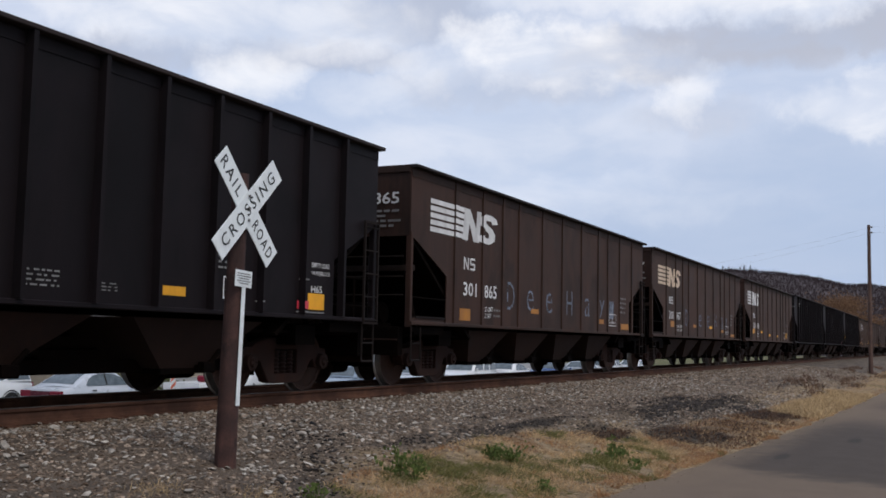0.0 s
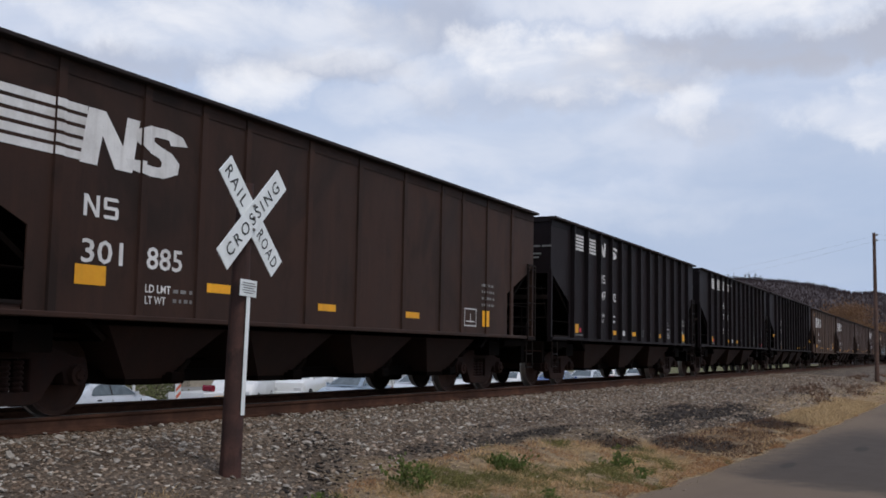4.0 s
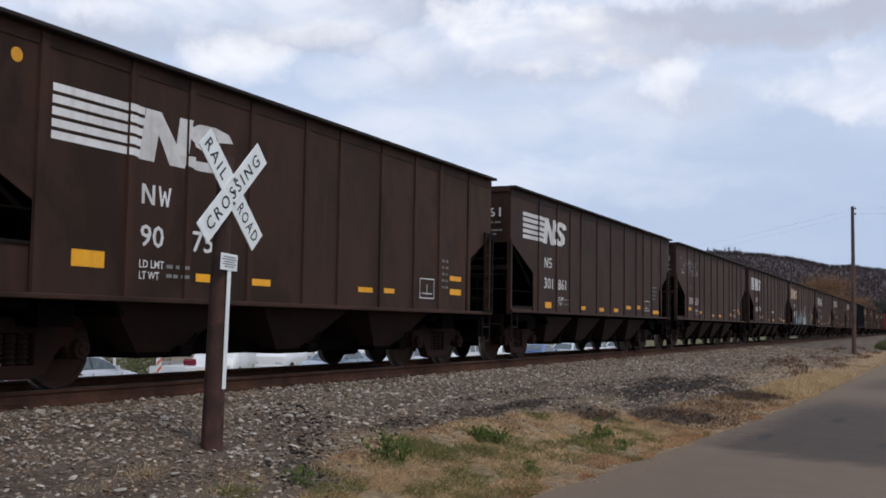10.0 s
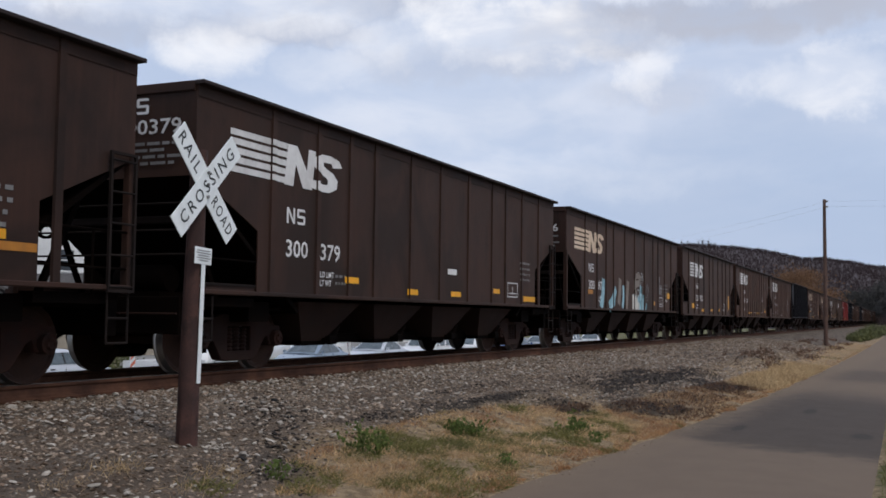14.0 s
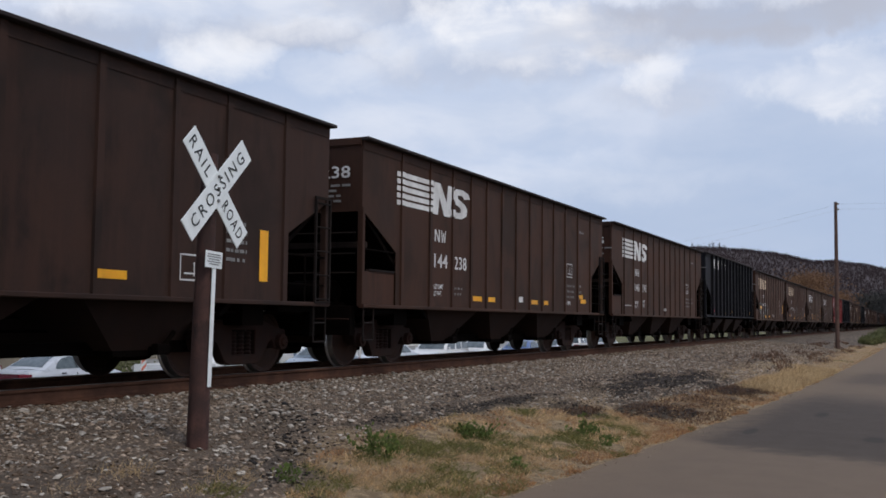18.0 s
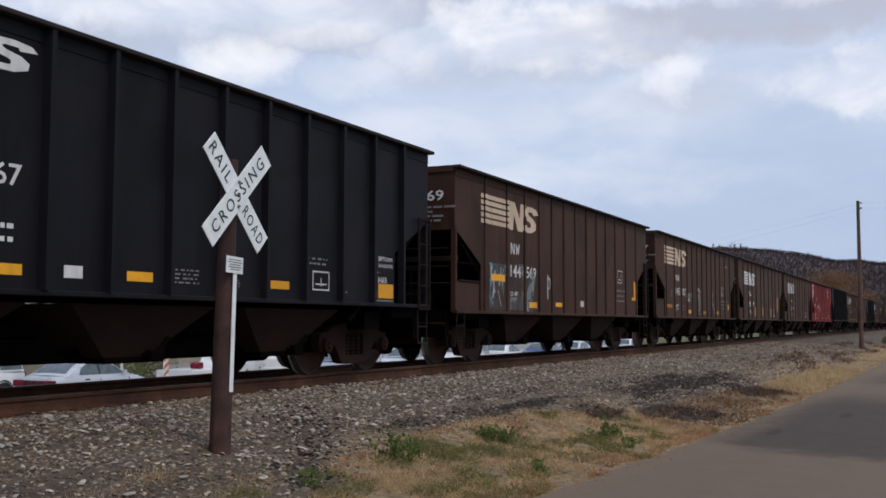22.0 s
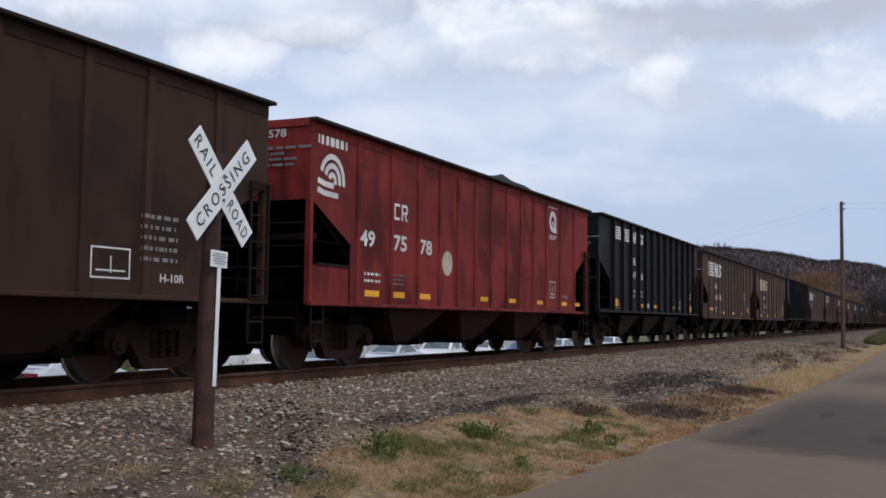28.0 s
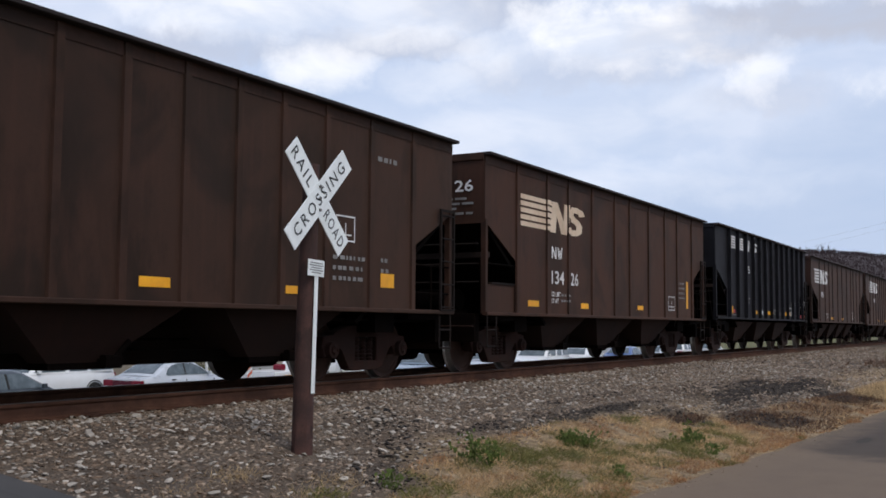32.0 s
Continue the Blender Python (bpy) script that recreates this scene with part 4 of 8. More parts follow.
        b = B().box(X - e * 0.9, X + e * 0.28, -0.16, 0.16, 0.72, 0.98, 0, 0.02)
        part("draft_gear", b.mesh("draft_gear", [dark]), car)
        b = B().box(X + e * 0.26, X + e * 0.52, -0.11, 0.09, 0.76, 0.96, 0, 0.03).box(X + e * 0.42, X + e * 0.60, 0.02 * e, 0.17 * e, 0.74, 0.98, 0, 0.03)
        b.bar((X + e * 0.02, -0.3, 0.80), (X + e * 0.05, -1.35, 0.80), 0.016)
        part("coupler", b.mesh("coupler", [M["truck_steel"]]), car)
        b = B()
        pts = [(X + e * 0.05, 0.36, 0.74), (X + e * 0.20, 0.36, 0.52), (X + e * 0.40, 0.34, 0.44), (X + e * 0.56, 0.34, 0.50)]
        for p, q in zip(pts, pts[1:]):
            b.bar(p, q, 0.025)
        part("air_hose", b.mesh("air_hose", [dark]), car)
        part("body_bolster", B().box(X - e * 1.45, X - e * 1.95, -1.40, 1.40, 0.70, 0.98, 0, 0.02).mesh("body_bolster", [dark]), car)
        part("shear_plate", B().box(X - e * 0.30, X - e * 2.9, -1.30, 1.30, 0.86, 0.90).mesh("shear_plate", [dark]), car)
        # reservoir, valve and brake rods on the platform
        if e < 0:
            for s in (-1, 1):
                panel = part("platform_panel", B().prism([(X + 0.10, SILL + 0.05), (X + cut - 0.004, SILL + 0.05), (X + cut - 0.004, shelf), (X + 0.30, shelf - 0.02), (X + 0.10, shelf - 0.06)], s * 1.515, s * 1.49).mesh("platform_panel", [paint]), car)
                part("panel_lip", B().box(X + 0.28, X + cut - 0.01, s * 1.535, s * 1.47, shelf - 0.028, shelf + 0.008).mesh("panel_lip", [M["ladder_steel"]]), panel)
            b = B().lathe([(0, -0.45), (0.17, -0.43), (0.2, -0.38), (0.2, 0.38), (0.17, 0.43), (0, 0.45)], 14, [0] * 5, (X + 0.62, -0.3, 1.26))
            b.box(X + 0.35, X + 0.85, -0.75, 0.2, SILL + 0.02, SILL + 0.09)
            part("air_reservoir", b.mesh("air_reservoir", [dark], True), car)
            b = B().lathe([(0.24, -0.02), (0.28, 0.0), (0.24, 0.02)], 18, [0] * 2)
            b.v = [(X - 0.14 + p[1], 0.75 + p[0], 2.05 + p[2]) for p in b.v]
            for k in range(3):
                a = 1.05 * k
                b.bar((X - 0.14, 0.75 - 0.25 * math.cos(a), 2.05 - 0.25 * math.sin(a)), (X - 0.14, 0.75 + 0.25 * math.cos(a), 2.05 + 0.25 * math.sin(a)), 0.012)
            b.bar((X - 0.14, 0.75, 2.05), (X, 0.75, 2.05), 0.02)
            part("brake_wheel", b.mesh("brake_wheel", [dark]), car)
    part("centre_sill", B().box(-half + 0.9, half - 0.9, -0.17, 0.17, 0.76, 1.0).mesh("centre_sill", [dark]), car)
    # chutes between the trucks
    inner = half - st["truck"] - 0.75
    n = st["bays"]
    w = 2 * inner / n
    b = B()
    hw, lw = w / 2 * 0.80, 0.26
    b.add([(-hw, -1.42, SILL), (hw, -1.42, SILL), (hw, 1.42, SILL), (-hw, 1.42, SILL), (-lw - 0.1, -1.12, 0.34), (lw - 0.1, -1.12, 0.34), (lw - 0.1, 1.12, 0.34), (-lw - 0.1, 1.12, 0.34)],
          [(0, 1, 5, 4), (1, 2, 6, 5), (2, 3, 7, 6), (3, 0, 4, 7), (4, 5, 6, 7), (3, 2, 1, 0)])
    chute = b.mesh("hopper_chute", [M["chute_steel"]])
    b = B().box(-lw - 0.18, lw + 0.02, -1.16, 1.16, 0.33, 0.40, 0, 0.01)
    b.box(lw - 0.08, lw + 0.02, -1.25, 1.25, 0.34, 0.44)
    b.bar((lw - 0.02, -1.3, 0.40), (lw + 0.22, -1.3, 0.62), 0.03)
    b.box(lw - 0.12, lw + 0.10, -1.34, -1.24, 0.34, 0.48, 0, 0.02)
    gate = b.mesh("gate", [M["shaded_under_steel"]])
    for i in range(n):
        c = part("hopper_chute", chute, car, "", (-inner + w * (i + 0.5), 0, 0))
        part("gate", gate, c, "hinged steel discharge gate")
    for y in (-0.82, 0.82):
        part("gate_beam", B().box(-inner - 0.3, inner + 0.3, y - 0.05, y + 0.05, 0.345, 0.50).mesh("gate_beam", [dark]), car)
    part("coal_load", coal_mesh(half, top), car, "heaped black coal")
    add_truck(car, -half + st["truck"])
    add_truck(car, half - st["truck"])
    # brake rigging between the trucks
    b = B().bar((-inner - 0.5, -0.4, 0.62), (inner + 0.5, -0.4, 0.62), 0.02).bar((-inner - 0.2, 0.5, 0.66), (inner, 0.5, 0.66), 0.025)
    part("brake_rod", b.mesh("brake_rod", [dark]), car)
    return car


# rear ends of the cars at the start, and each car's style, body length and paint
CARS_AT = [14.29, 29.90, 45.59, 61.64, 76.59, 91.78, 108.30, 122.43, 138.15, 153.90, 169.61, 185.35, 199.98, 215.08, 230.00, 245.00, 260.07, 275.09, 289.94,
           304.10, 319.10, 334.03, 349.06, 363.26, 377.62, 392.66]
KINDS = "RWWWRRSVWWWWVPPRPPVVPRPVRWPPVWPPRPVWPPRVPPWP"
PAINTS = {0: "black", 1: "worn", 2: "worn", 3: "worn", 4: "black", 5: "black", 6: "black", 7: "olive", 8: "worn", 9: "worn", 10: "worn", 11: "worn", 12: "worn",
          13: "brown", 14: "brown", 15: "blue", 16: "brown", 17: "brown", 18: "olive", 19: "olive", 20: "red", 21: "blue", 22: "olive", 23: "brown", 24: "blue", 25: "worn"}
PAINT_OF = {"black": "paint_black", "worn": "paint_worn_black", "brown": "paint_brown_black", "blue": "paint_blue_black", "olive": "paint_olive_black", "red": "paint_red"}
LABELS = {"black": "black ribbed open hopper car loaded with coal", "worn": "worn brownish-black hopper car loaded with coal", "brown": "weathered dark brown hopper car loaded with coal",
          "blue": "blue-black ribbed open hopper car loaded with coal", "olive": "dusty olive-brown hopper car loaded with coal", "red": "oxide red hopper car heaped with coal"}
while len(CARS_AT) < 44:
    CARS_AT.append(CARS_AT[-1] + (15.7 if KINDS[len(CARS_AT)] == "W" else 15.02))
for k in range(26, 44):
    PAINTS[k] = ("worn", "brown", "black", "worn", "brown", "worn", "blue", "olive", "worn")[k % 9]

PROTO, TRAIN = {}, []


def build_train():
    for k, rear in enumerate(CARS_AT):
        front = CARS_AT[k - 1] + 1.1 if k else rear - 14.3
        style = {"R": "ribbed", "W": "wide", "P": "panel", "V": "short", "S": "plain"}[KINDS[k]]
        length = min((13.05, 13.5, 13.9, 14.1, 14.6, 14.95, 15.4), key=lambda v: abs(v - (rear - front)))
        middle = (front + rear) / 2
        at = pose(middle, MID, RAIL)
        key = (style, length)
        if key in PROTO:
            car = copy_thing(PROTO[key], at)
        else:
            car = PROTO[key] = build_car(style, length)
            car.matrix_basis = at
        car["half"] = length / 2
        TRAIN.append((car, middle, style, length / 2))
    for k, (car, middle, style, half) in enumerate(TRAIN):
        del car["half"]
        tagged(car, LABELS[PAINTS[k]], "railroad car", "cars of the coal train")
        if PAINTS[k] == "red":
            load = [o for o in car.children if o.name.startswith("coal_load")][0]
            load.data = coal_mesh(half, STYLES[style]["top"], 0.38, 0.70)
            for o in car.children:
                if o.name.startswith("hopper_chute"):
                    o.material_slots[0].link = "OBJECT"
                    o.material_slots[0].material = M["shaded_chute_red"]
        skin = M[PAINT_OF[PAINTS[k]]]
        for o in car.children_recursive:
            if o.material_slots and o.data.materials[0] == M["paint_black"]:
                o.material_slots[0].link = "OBJECT"
                o.material_slots[0].material = skin


build_train()
TEXTS = {}


def text_mesh(words, height, mat, width=None, weight=0.0, space=1.0):
    """Words in the built-in font as a mesh, centred, in the xz plane facing -y."""
    key = (words, height, mat.name, width, weight, space)
    if key in TEXTS:
        return TEXTS[key]
    cu = bpy.data.curves.new("words", "FONT")
    cu.body, cu.align_x, cu.size, cu.fill_mode = words, "LEFT", 1.0, "FRONT"
    cu.resolution_u, cu.offset, cu.space_character = 2, weight, space
    ob = bpy.data.objects.new("words", cu)
    me = bpy.data.meshes.new_from_object(ob)
    co = np.empty(len(me.vertices) * 3)
    me.vertices.foreach_get("co", co)
    co = co.reshape(-1, 3)
    lo, hi = co.min(0), co.max(0)
    sx = height / 0.70 if width is None else width / (hi[0] - lo[0])
    sz = height / (hi[1] - lo[1])
    new_co = np.stack([(co[:, 0] - (lo[0] + hi[0]) / 2) * sx, np.zeros(len(co)), (co[:, 1] - (lo[1] + hi[1]) / 2) * sz], 1)
    me.vertices.foreach_set("co", new_co.reshape(-1))
    me.materials.clear()
    me.materials.append(mat)
    me.update()
    bpy.data.objects.remove(ob)
    TEXTS[key] = me
    return me


# ---- lettering, logos and reflectors on the cars ----
def clip(poly, lo, hi):
    """The part of a convex polygon between two upright lines."""
    for side, at in ((1, lo), (-1, hi)):
        out = []
        for (x0, z0), (x1, z1) in zip(poly, poly[1:] + poly[:1]):
            a, b = side * (x0 - at), side * (x1 - at)
            if a >= 0:
                out.append((x0, z0))
            if a * b < 0:
                u = a / (a - b)
                out.append((x0 + (x1 - x0) * u, z0 + (z1 - z0) * u))
        poly = out
        if len(poly) < 3:
            return []
    return poly


OWNER = {k: "NW" for k in (7, 12, 13, 14, 16, 17, 18, 19, 22, 23)}


M["worn_stencil"] = surface("worn_stencil", [(0.34, 0.335, 0.33), (0.50, 0.49, 0.48)], 0.75, 0, 7.0, 40, 0.1, 0.004, 0.3, (0.20, 0.19, 0.18), 0.5, worn=(6.5, 0.50, 0.62))
M["overspray"] = surface("overspray", [(0.18, 0.20, 0.21), (0.32, 0.34, 0.35)], 0.8, 0, 4.0, 40, 0.05, 0.002, 0.3, (0.10, 0.12, 0.12), 0.5, worn=(2.6, 0.36, 0.74))
M["overspray_teal"] = surface("overspray_teal", [(0.09, 0.15, 0.16), (0.17, 0.25, 0.27)], 0.8, 0, 4.0, 40, 0.05, 0.002, 0.3, (0.06, 0.08, 0.09), 0.5, worn=(3.2, 0.42, 0.70))
M["sticker"] = surface("sticker", [(0.44, 0.36, 0.27), (0.56, 0.47, 0.37)], 0.75, 0, 6.0, 50, 0.05, 0.002, 0.3, (0.26, 0.17, 0.12), 0.5)
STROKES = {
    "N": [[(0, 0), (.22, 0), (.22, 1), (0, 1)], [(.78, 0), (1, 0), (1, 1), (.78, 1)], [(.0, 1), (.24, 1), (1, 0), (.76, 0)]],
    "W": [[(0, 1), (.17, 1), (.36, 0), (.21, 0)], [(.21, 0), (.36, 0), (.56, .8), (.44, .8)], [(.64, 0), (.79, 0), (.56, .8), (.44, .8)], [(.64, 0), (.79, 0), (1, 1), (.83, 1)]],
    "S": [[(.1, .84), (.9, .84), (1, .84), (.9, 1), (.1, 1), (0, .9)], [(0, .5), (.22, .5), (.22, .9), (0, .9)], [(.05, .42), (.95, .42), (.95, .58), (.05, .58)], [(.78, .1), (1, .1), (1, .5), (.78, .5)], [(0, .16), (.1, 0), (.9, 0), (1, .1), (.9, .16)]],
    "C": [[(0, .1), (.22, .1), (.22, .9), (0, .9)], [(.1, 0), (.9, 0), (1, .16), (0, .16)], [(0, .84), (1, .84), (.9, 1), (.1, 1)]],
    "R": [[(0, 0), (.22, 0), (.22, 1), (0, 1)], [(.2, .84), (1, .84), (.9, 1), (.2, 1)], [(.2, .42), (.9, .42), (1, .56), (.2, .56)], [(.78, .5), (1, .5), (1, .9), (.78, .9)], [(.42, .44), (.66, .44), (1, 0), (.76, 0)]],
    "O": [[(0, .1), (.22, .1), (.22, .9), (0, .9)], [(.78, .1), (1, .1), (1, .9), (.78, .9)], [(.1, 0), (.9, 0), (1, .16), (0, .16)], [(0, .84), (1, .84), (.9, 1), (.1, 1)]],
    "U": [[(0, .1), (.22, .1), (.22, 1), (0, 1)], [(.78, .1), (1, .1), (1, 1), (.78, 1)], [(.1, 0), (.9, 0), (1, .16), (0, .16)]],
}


class Painter:
    """Paints on the near side of one car: s metres from its front end, z metres above the rail."""

    def __init__(self, k):
        self.k = k
        self.car, _, self.style, self.half = TRAIN[k]
        st = STYLES[self.style]
        self.slide, self.layer = 0.0, 0.0
        self.ribs, self.w, self.d = [r + self.half for r in rib_places(self.style, self.half)], st["rib"] / 2, st["depth"]

    def shapes(self, name, polys, mat, label=""):
        """Polygons laid on the sheet and, where they cross a rib, on the rib's face."""
        b = B()
        self.layer += 0.00025
        cuts = [-1.0]
        for r in self.ribs:
            cuts += [r - self.w, r + self.w]
        cuts.append(99.0)
        for n, poly in enumerate(polys):
            poly = [(s + self.slide * (1 - s / 12.5), z) for s, z in poly]
            for i, (lo, hi) in enumerate(zip(cuts, cuts[1:])):
                q = clip(poly, lo, hi)
                if len(q) < 3:
                    continue
                y = -1.5495 - self.layer - 0.00008 * (n % 20) - (self.d if i % 2 else 0.0)
                b.add([(s - self.half, y, z) for s, z in q], [tuple(range(len(q)))])
        if not b.f:
            return None
        me = b.mesh(name, [M[mat]], False, False)
        flip = [p.index for p in me.polygons if p.normal.y > 0]
        if flip:
            me.flip_normals()
        return part(name, me, self.car, label)

    def rect(self, name, s0, s1, z0, z1, mat, label=""):
        return self.shapes(name, [[(s0, z0), (s1, z0), (s1, z1), (s0, z1)]], mat, label)

    def bay(self, s0, s1):
        """Keeps writing clear of the ribs on its two sides."""
        edges = [-1.0] + list(self.ribs) + [99.0]
        m = (s0 + s1) / 2
        for a, b in zip(edges, edges[1:]):
            if a <= m < b:
                lo, hi = a + self.w + (0.9 if a < 6.5 else 2.1) * self.d, b - self.w - 0.01
                w = min(s1 - s0, hi - lo)
                s0 = min(max(s0, lo), hi - w)
                return s0, s0 + w
        return s0, s1

    def words(self, text, s0, s1, z0, z1, mat="white_stencil", name="road_number", weight=0.012):
        s0, s1 = (s + self.slide * (1 - s / 12.5) for s in (s0, s1))
        s0, s1 = self.bay(s0, s1)
        me = text_mesh(text, z1 - z0, M[mat], s1 - s0, weight)
        return part(name, me, self.car, "", ((s0 + s1) / 2 - self.half, -1.5497, (z0 + z1) / 2))

    def bars(self, s0, s1, z0, z1, rows, mat="dim_stencil", name="stencil_print"):
        """Small print that cannot be read."""
        rnd = random.Random(int(s0 * 97 + z0 * 31))
        polys, h = [], (z1 - z0) / rows
        for i in range(rows):
            zc, s = z1 - h * (i + 0.5), s0
            while s < s1 - 0.02:
                e = min(s1, s + rnd.uniform(0.03, 0.12))
                polys.append([(s, zc - h * 0.19), (e, zc - h * 0.19), (e, zc + h * 0.19), (s, zc + h * 0.19)])
                s = e + rnd.uniform(0.02, 0.07)
        ob = self.shapes(name, polys, mat)
        ob["kind"] = "stuff"
        return ob

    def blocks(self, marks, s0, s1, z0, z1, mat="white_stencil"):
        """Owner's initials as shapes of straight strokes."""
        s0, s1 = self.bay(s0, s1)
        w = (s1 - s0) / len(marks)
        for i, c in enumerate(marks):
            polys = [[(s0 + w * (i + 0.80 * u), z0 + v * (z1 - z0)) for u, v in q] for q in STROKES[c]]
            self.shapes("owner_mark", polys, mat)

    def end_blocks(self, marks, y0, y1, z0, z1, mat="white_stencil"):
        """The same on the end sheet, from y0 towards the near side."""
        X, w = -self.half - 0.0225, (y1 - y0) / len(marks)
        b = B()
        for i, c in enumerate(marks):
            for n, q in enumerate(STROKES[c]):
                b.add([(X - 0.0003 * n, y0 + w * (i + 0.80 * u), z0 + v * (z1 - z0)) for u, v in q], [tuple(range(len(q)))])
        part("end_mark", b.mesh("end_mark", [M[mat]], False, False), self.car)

    def frame_box(self, s0, s1, z0, z1, mat="white_stencil"):
        s0, s1 = self.bay(s0, s1)
        t, m = 0.020, (s0 + s1) / 2
        polys = [[(a, c), (b, c), (b, d), (a, d)] for a, b, c, d in ((s0, s1, z0, z0 + t), (s0, s1, z1 - t, z1), (s0, s0 + t, z0, z1), (s1 - t, s1, z0, z1), (m - t / 2, m + t / 2, z0 + 0.06, z1 - 0.1), (s0 + 0.08, s1 - 0.08, z0 + 0.08, z0 + 0.1))]
        return self.shapes("consolidated_stencil", polys, mat)

    def bursts(self, name, s0, s1, z0, z1, n, mat, seed):
        """Loose sprayed strokes."""
        rnd = random.Random(seed)
        polys = []
        for i in range(int(n * 1.6)):
            s, z = rnd.uniform(s0, s1), rnd.uniform(z0, z1)
            a, l, w = rnd.uniform(0.9, 2.2), rnd.uniform(0.35, 0.95) * (z1 - z0) * 0.5, rnd.uniform(0.011, 0.026)
            dx, dz = math.cos(a) * l, math.sin(a) * l
            q = [(s - dx - w, z - dz), (s - dx + w, z - dz), (s + dx + w, z + dz), (s + dx - w, z + dz)]
            polys.append([(min(s1, max(s0, p)), min(z1, max(z0, r))) for p, r in q])
        ob = self.shapes(name, polys, mat, "faded sprayed strokes")
        ob["kind"] = "stuff"
        return ob

    def ring(self, name, s, z, r0, r1, a0, a1, mat, n=14):
        polys = []
        if r0 == 0:
            polys.append([(s + r1 * math.cos(6.2832 * i / n), z + r1 * math.sin(6.2832 * i / n)) for i in range(n)])
            n = 0
        for i in range(n):
            p, q = radians(a0 + (a1 - a0) * i / n), radians(a0 + (a1 - a0) * (i + 1) / n)
            polys.append([(s + r0 * math.cos(p), z + r0 * math.sin(p)), (s + r1 * math.cos(p), z + r1 * math.sin(p)), (s + r1 * math.cos(q), z + r1 * math.sin(q)), (s + r0 * math.cos(q), z + r0 * math.sin(q))])
        return self.shapes(name, polys, mat)

    def end_print(self, number, z=3.2, mat="white_stencil", size=1.0):
        """Number and small print on the end that faces the way the car runs."""
        X = -self.half - 0.0225
        if number:
            o = part("end_number", text_mesh(number, 0.20 * size, M[mat], 1.05 * size, 0.012), self.car, "", (X, -0.80, z))
            o.rotation_euler = (0, 0, -math.pi / 2)
            if self.k != 20:
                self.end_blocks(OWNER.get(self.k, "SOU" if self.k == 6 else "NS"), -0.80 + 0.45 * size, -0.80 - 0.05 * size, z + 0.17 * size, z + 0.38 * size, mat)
        b = B()
        rnd = random.Random(len(number) * 7 + int(self.half * 100))
        for i in range(4):
            zc, y = z - 0.22 - 0.085 * i, -0.3
            end = rnd.uniform(-1.35, -0.9)
            while y > end:
                w = rnd.uniform(0.08, 0.26)
                b.add([(X, y, zc - 0.02), (X, y - w, zc - 0.02), (X, y - w, zc + 0.02), (X, y, zc + 0.02)], [(0, 1, 2, 3)])
                y -= w + 0.04
        part("end_stencil", b.mesh("end_stencil", [M["dim_stencil"]], False, False), self.car)["kind"] = "stuff"


SHAPE_A = [[(0, 0), (.16, 0), (.20, .55), (.22, 1), (.06, 1)], [(.20, .55), (.33, 0), (.40, .45), (.22, 1)], [(.33, 0), (.50, 0), (.56, 1), (.43, 1), (.40, .45)]]
def stroke(line, w):
    """A bold bent line as a row of four-cornered pieces."""
    side = []
    for i, (x, z) in enumerate(line):
        (ax, az), (bx, bz) = line[max(i - 1, 0)], line[min(i + 1, len(line) - 1)]
        l = math.hypot(bx - ax, bz - az)
        side.append(((x - (bz - az) / l * w / 2, z + (bx - ax) / l * w / 2), (x + (bz - az) / l * w / 2, z - (bx - ax) / l * w / 2)))
    return [[a[0], a[1], b[1], b[0]] for a, b in zip(side, side[1:])]


SHAPE_B = stroke([(.99, .72), (.95, .85), (.84, .89), (.70, .88), (.62, .80), (.62, .66), (.70, .56), (.84, .47), (.90, .36), (.89, .20), (.80, .12), (.66, .11), (.55, .14), (.53, .26)], 0.20)


def stripes(s0, s1, z0, z1, n=5):
    h = (z1 - z0) / (n - 0.32)
    return [[(s0, z0 + i * h), (s1, z0 + i * h), (s1, z0 + i * h + 0.68 * h), (s0, z0 + i * h + 0.68 * h)] for i in range(n)]


def fit(polys, s0, s1, z0, z1):
    return [[(s0 + u * (s1 - s0), z0 + v * (z1 - z0)) for u, v in p] for p in polys]


LAYOUT = {"wide": (0.72, 2.02, 3.58, 2.70, 3.28, 2.13, 2.13, 3.10, 1.64, 2.13), "short": (1.38, 2.66, 4.28, 2.63, 3.21, 2.75, 2.75, 3.67, 1.62, 2.11), "panel": (1.22, 2.62, 4.30, 2.79, 3.37, 2.78, 2.77, 3.68, 1.78, 2.26)}


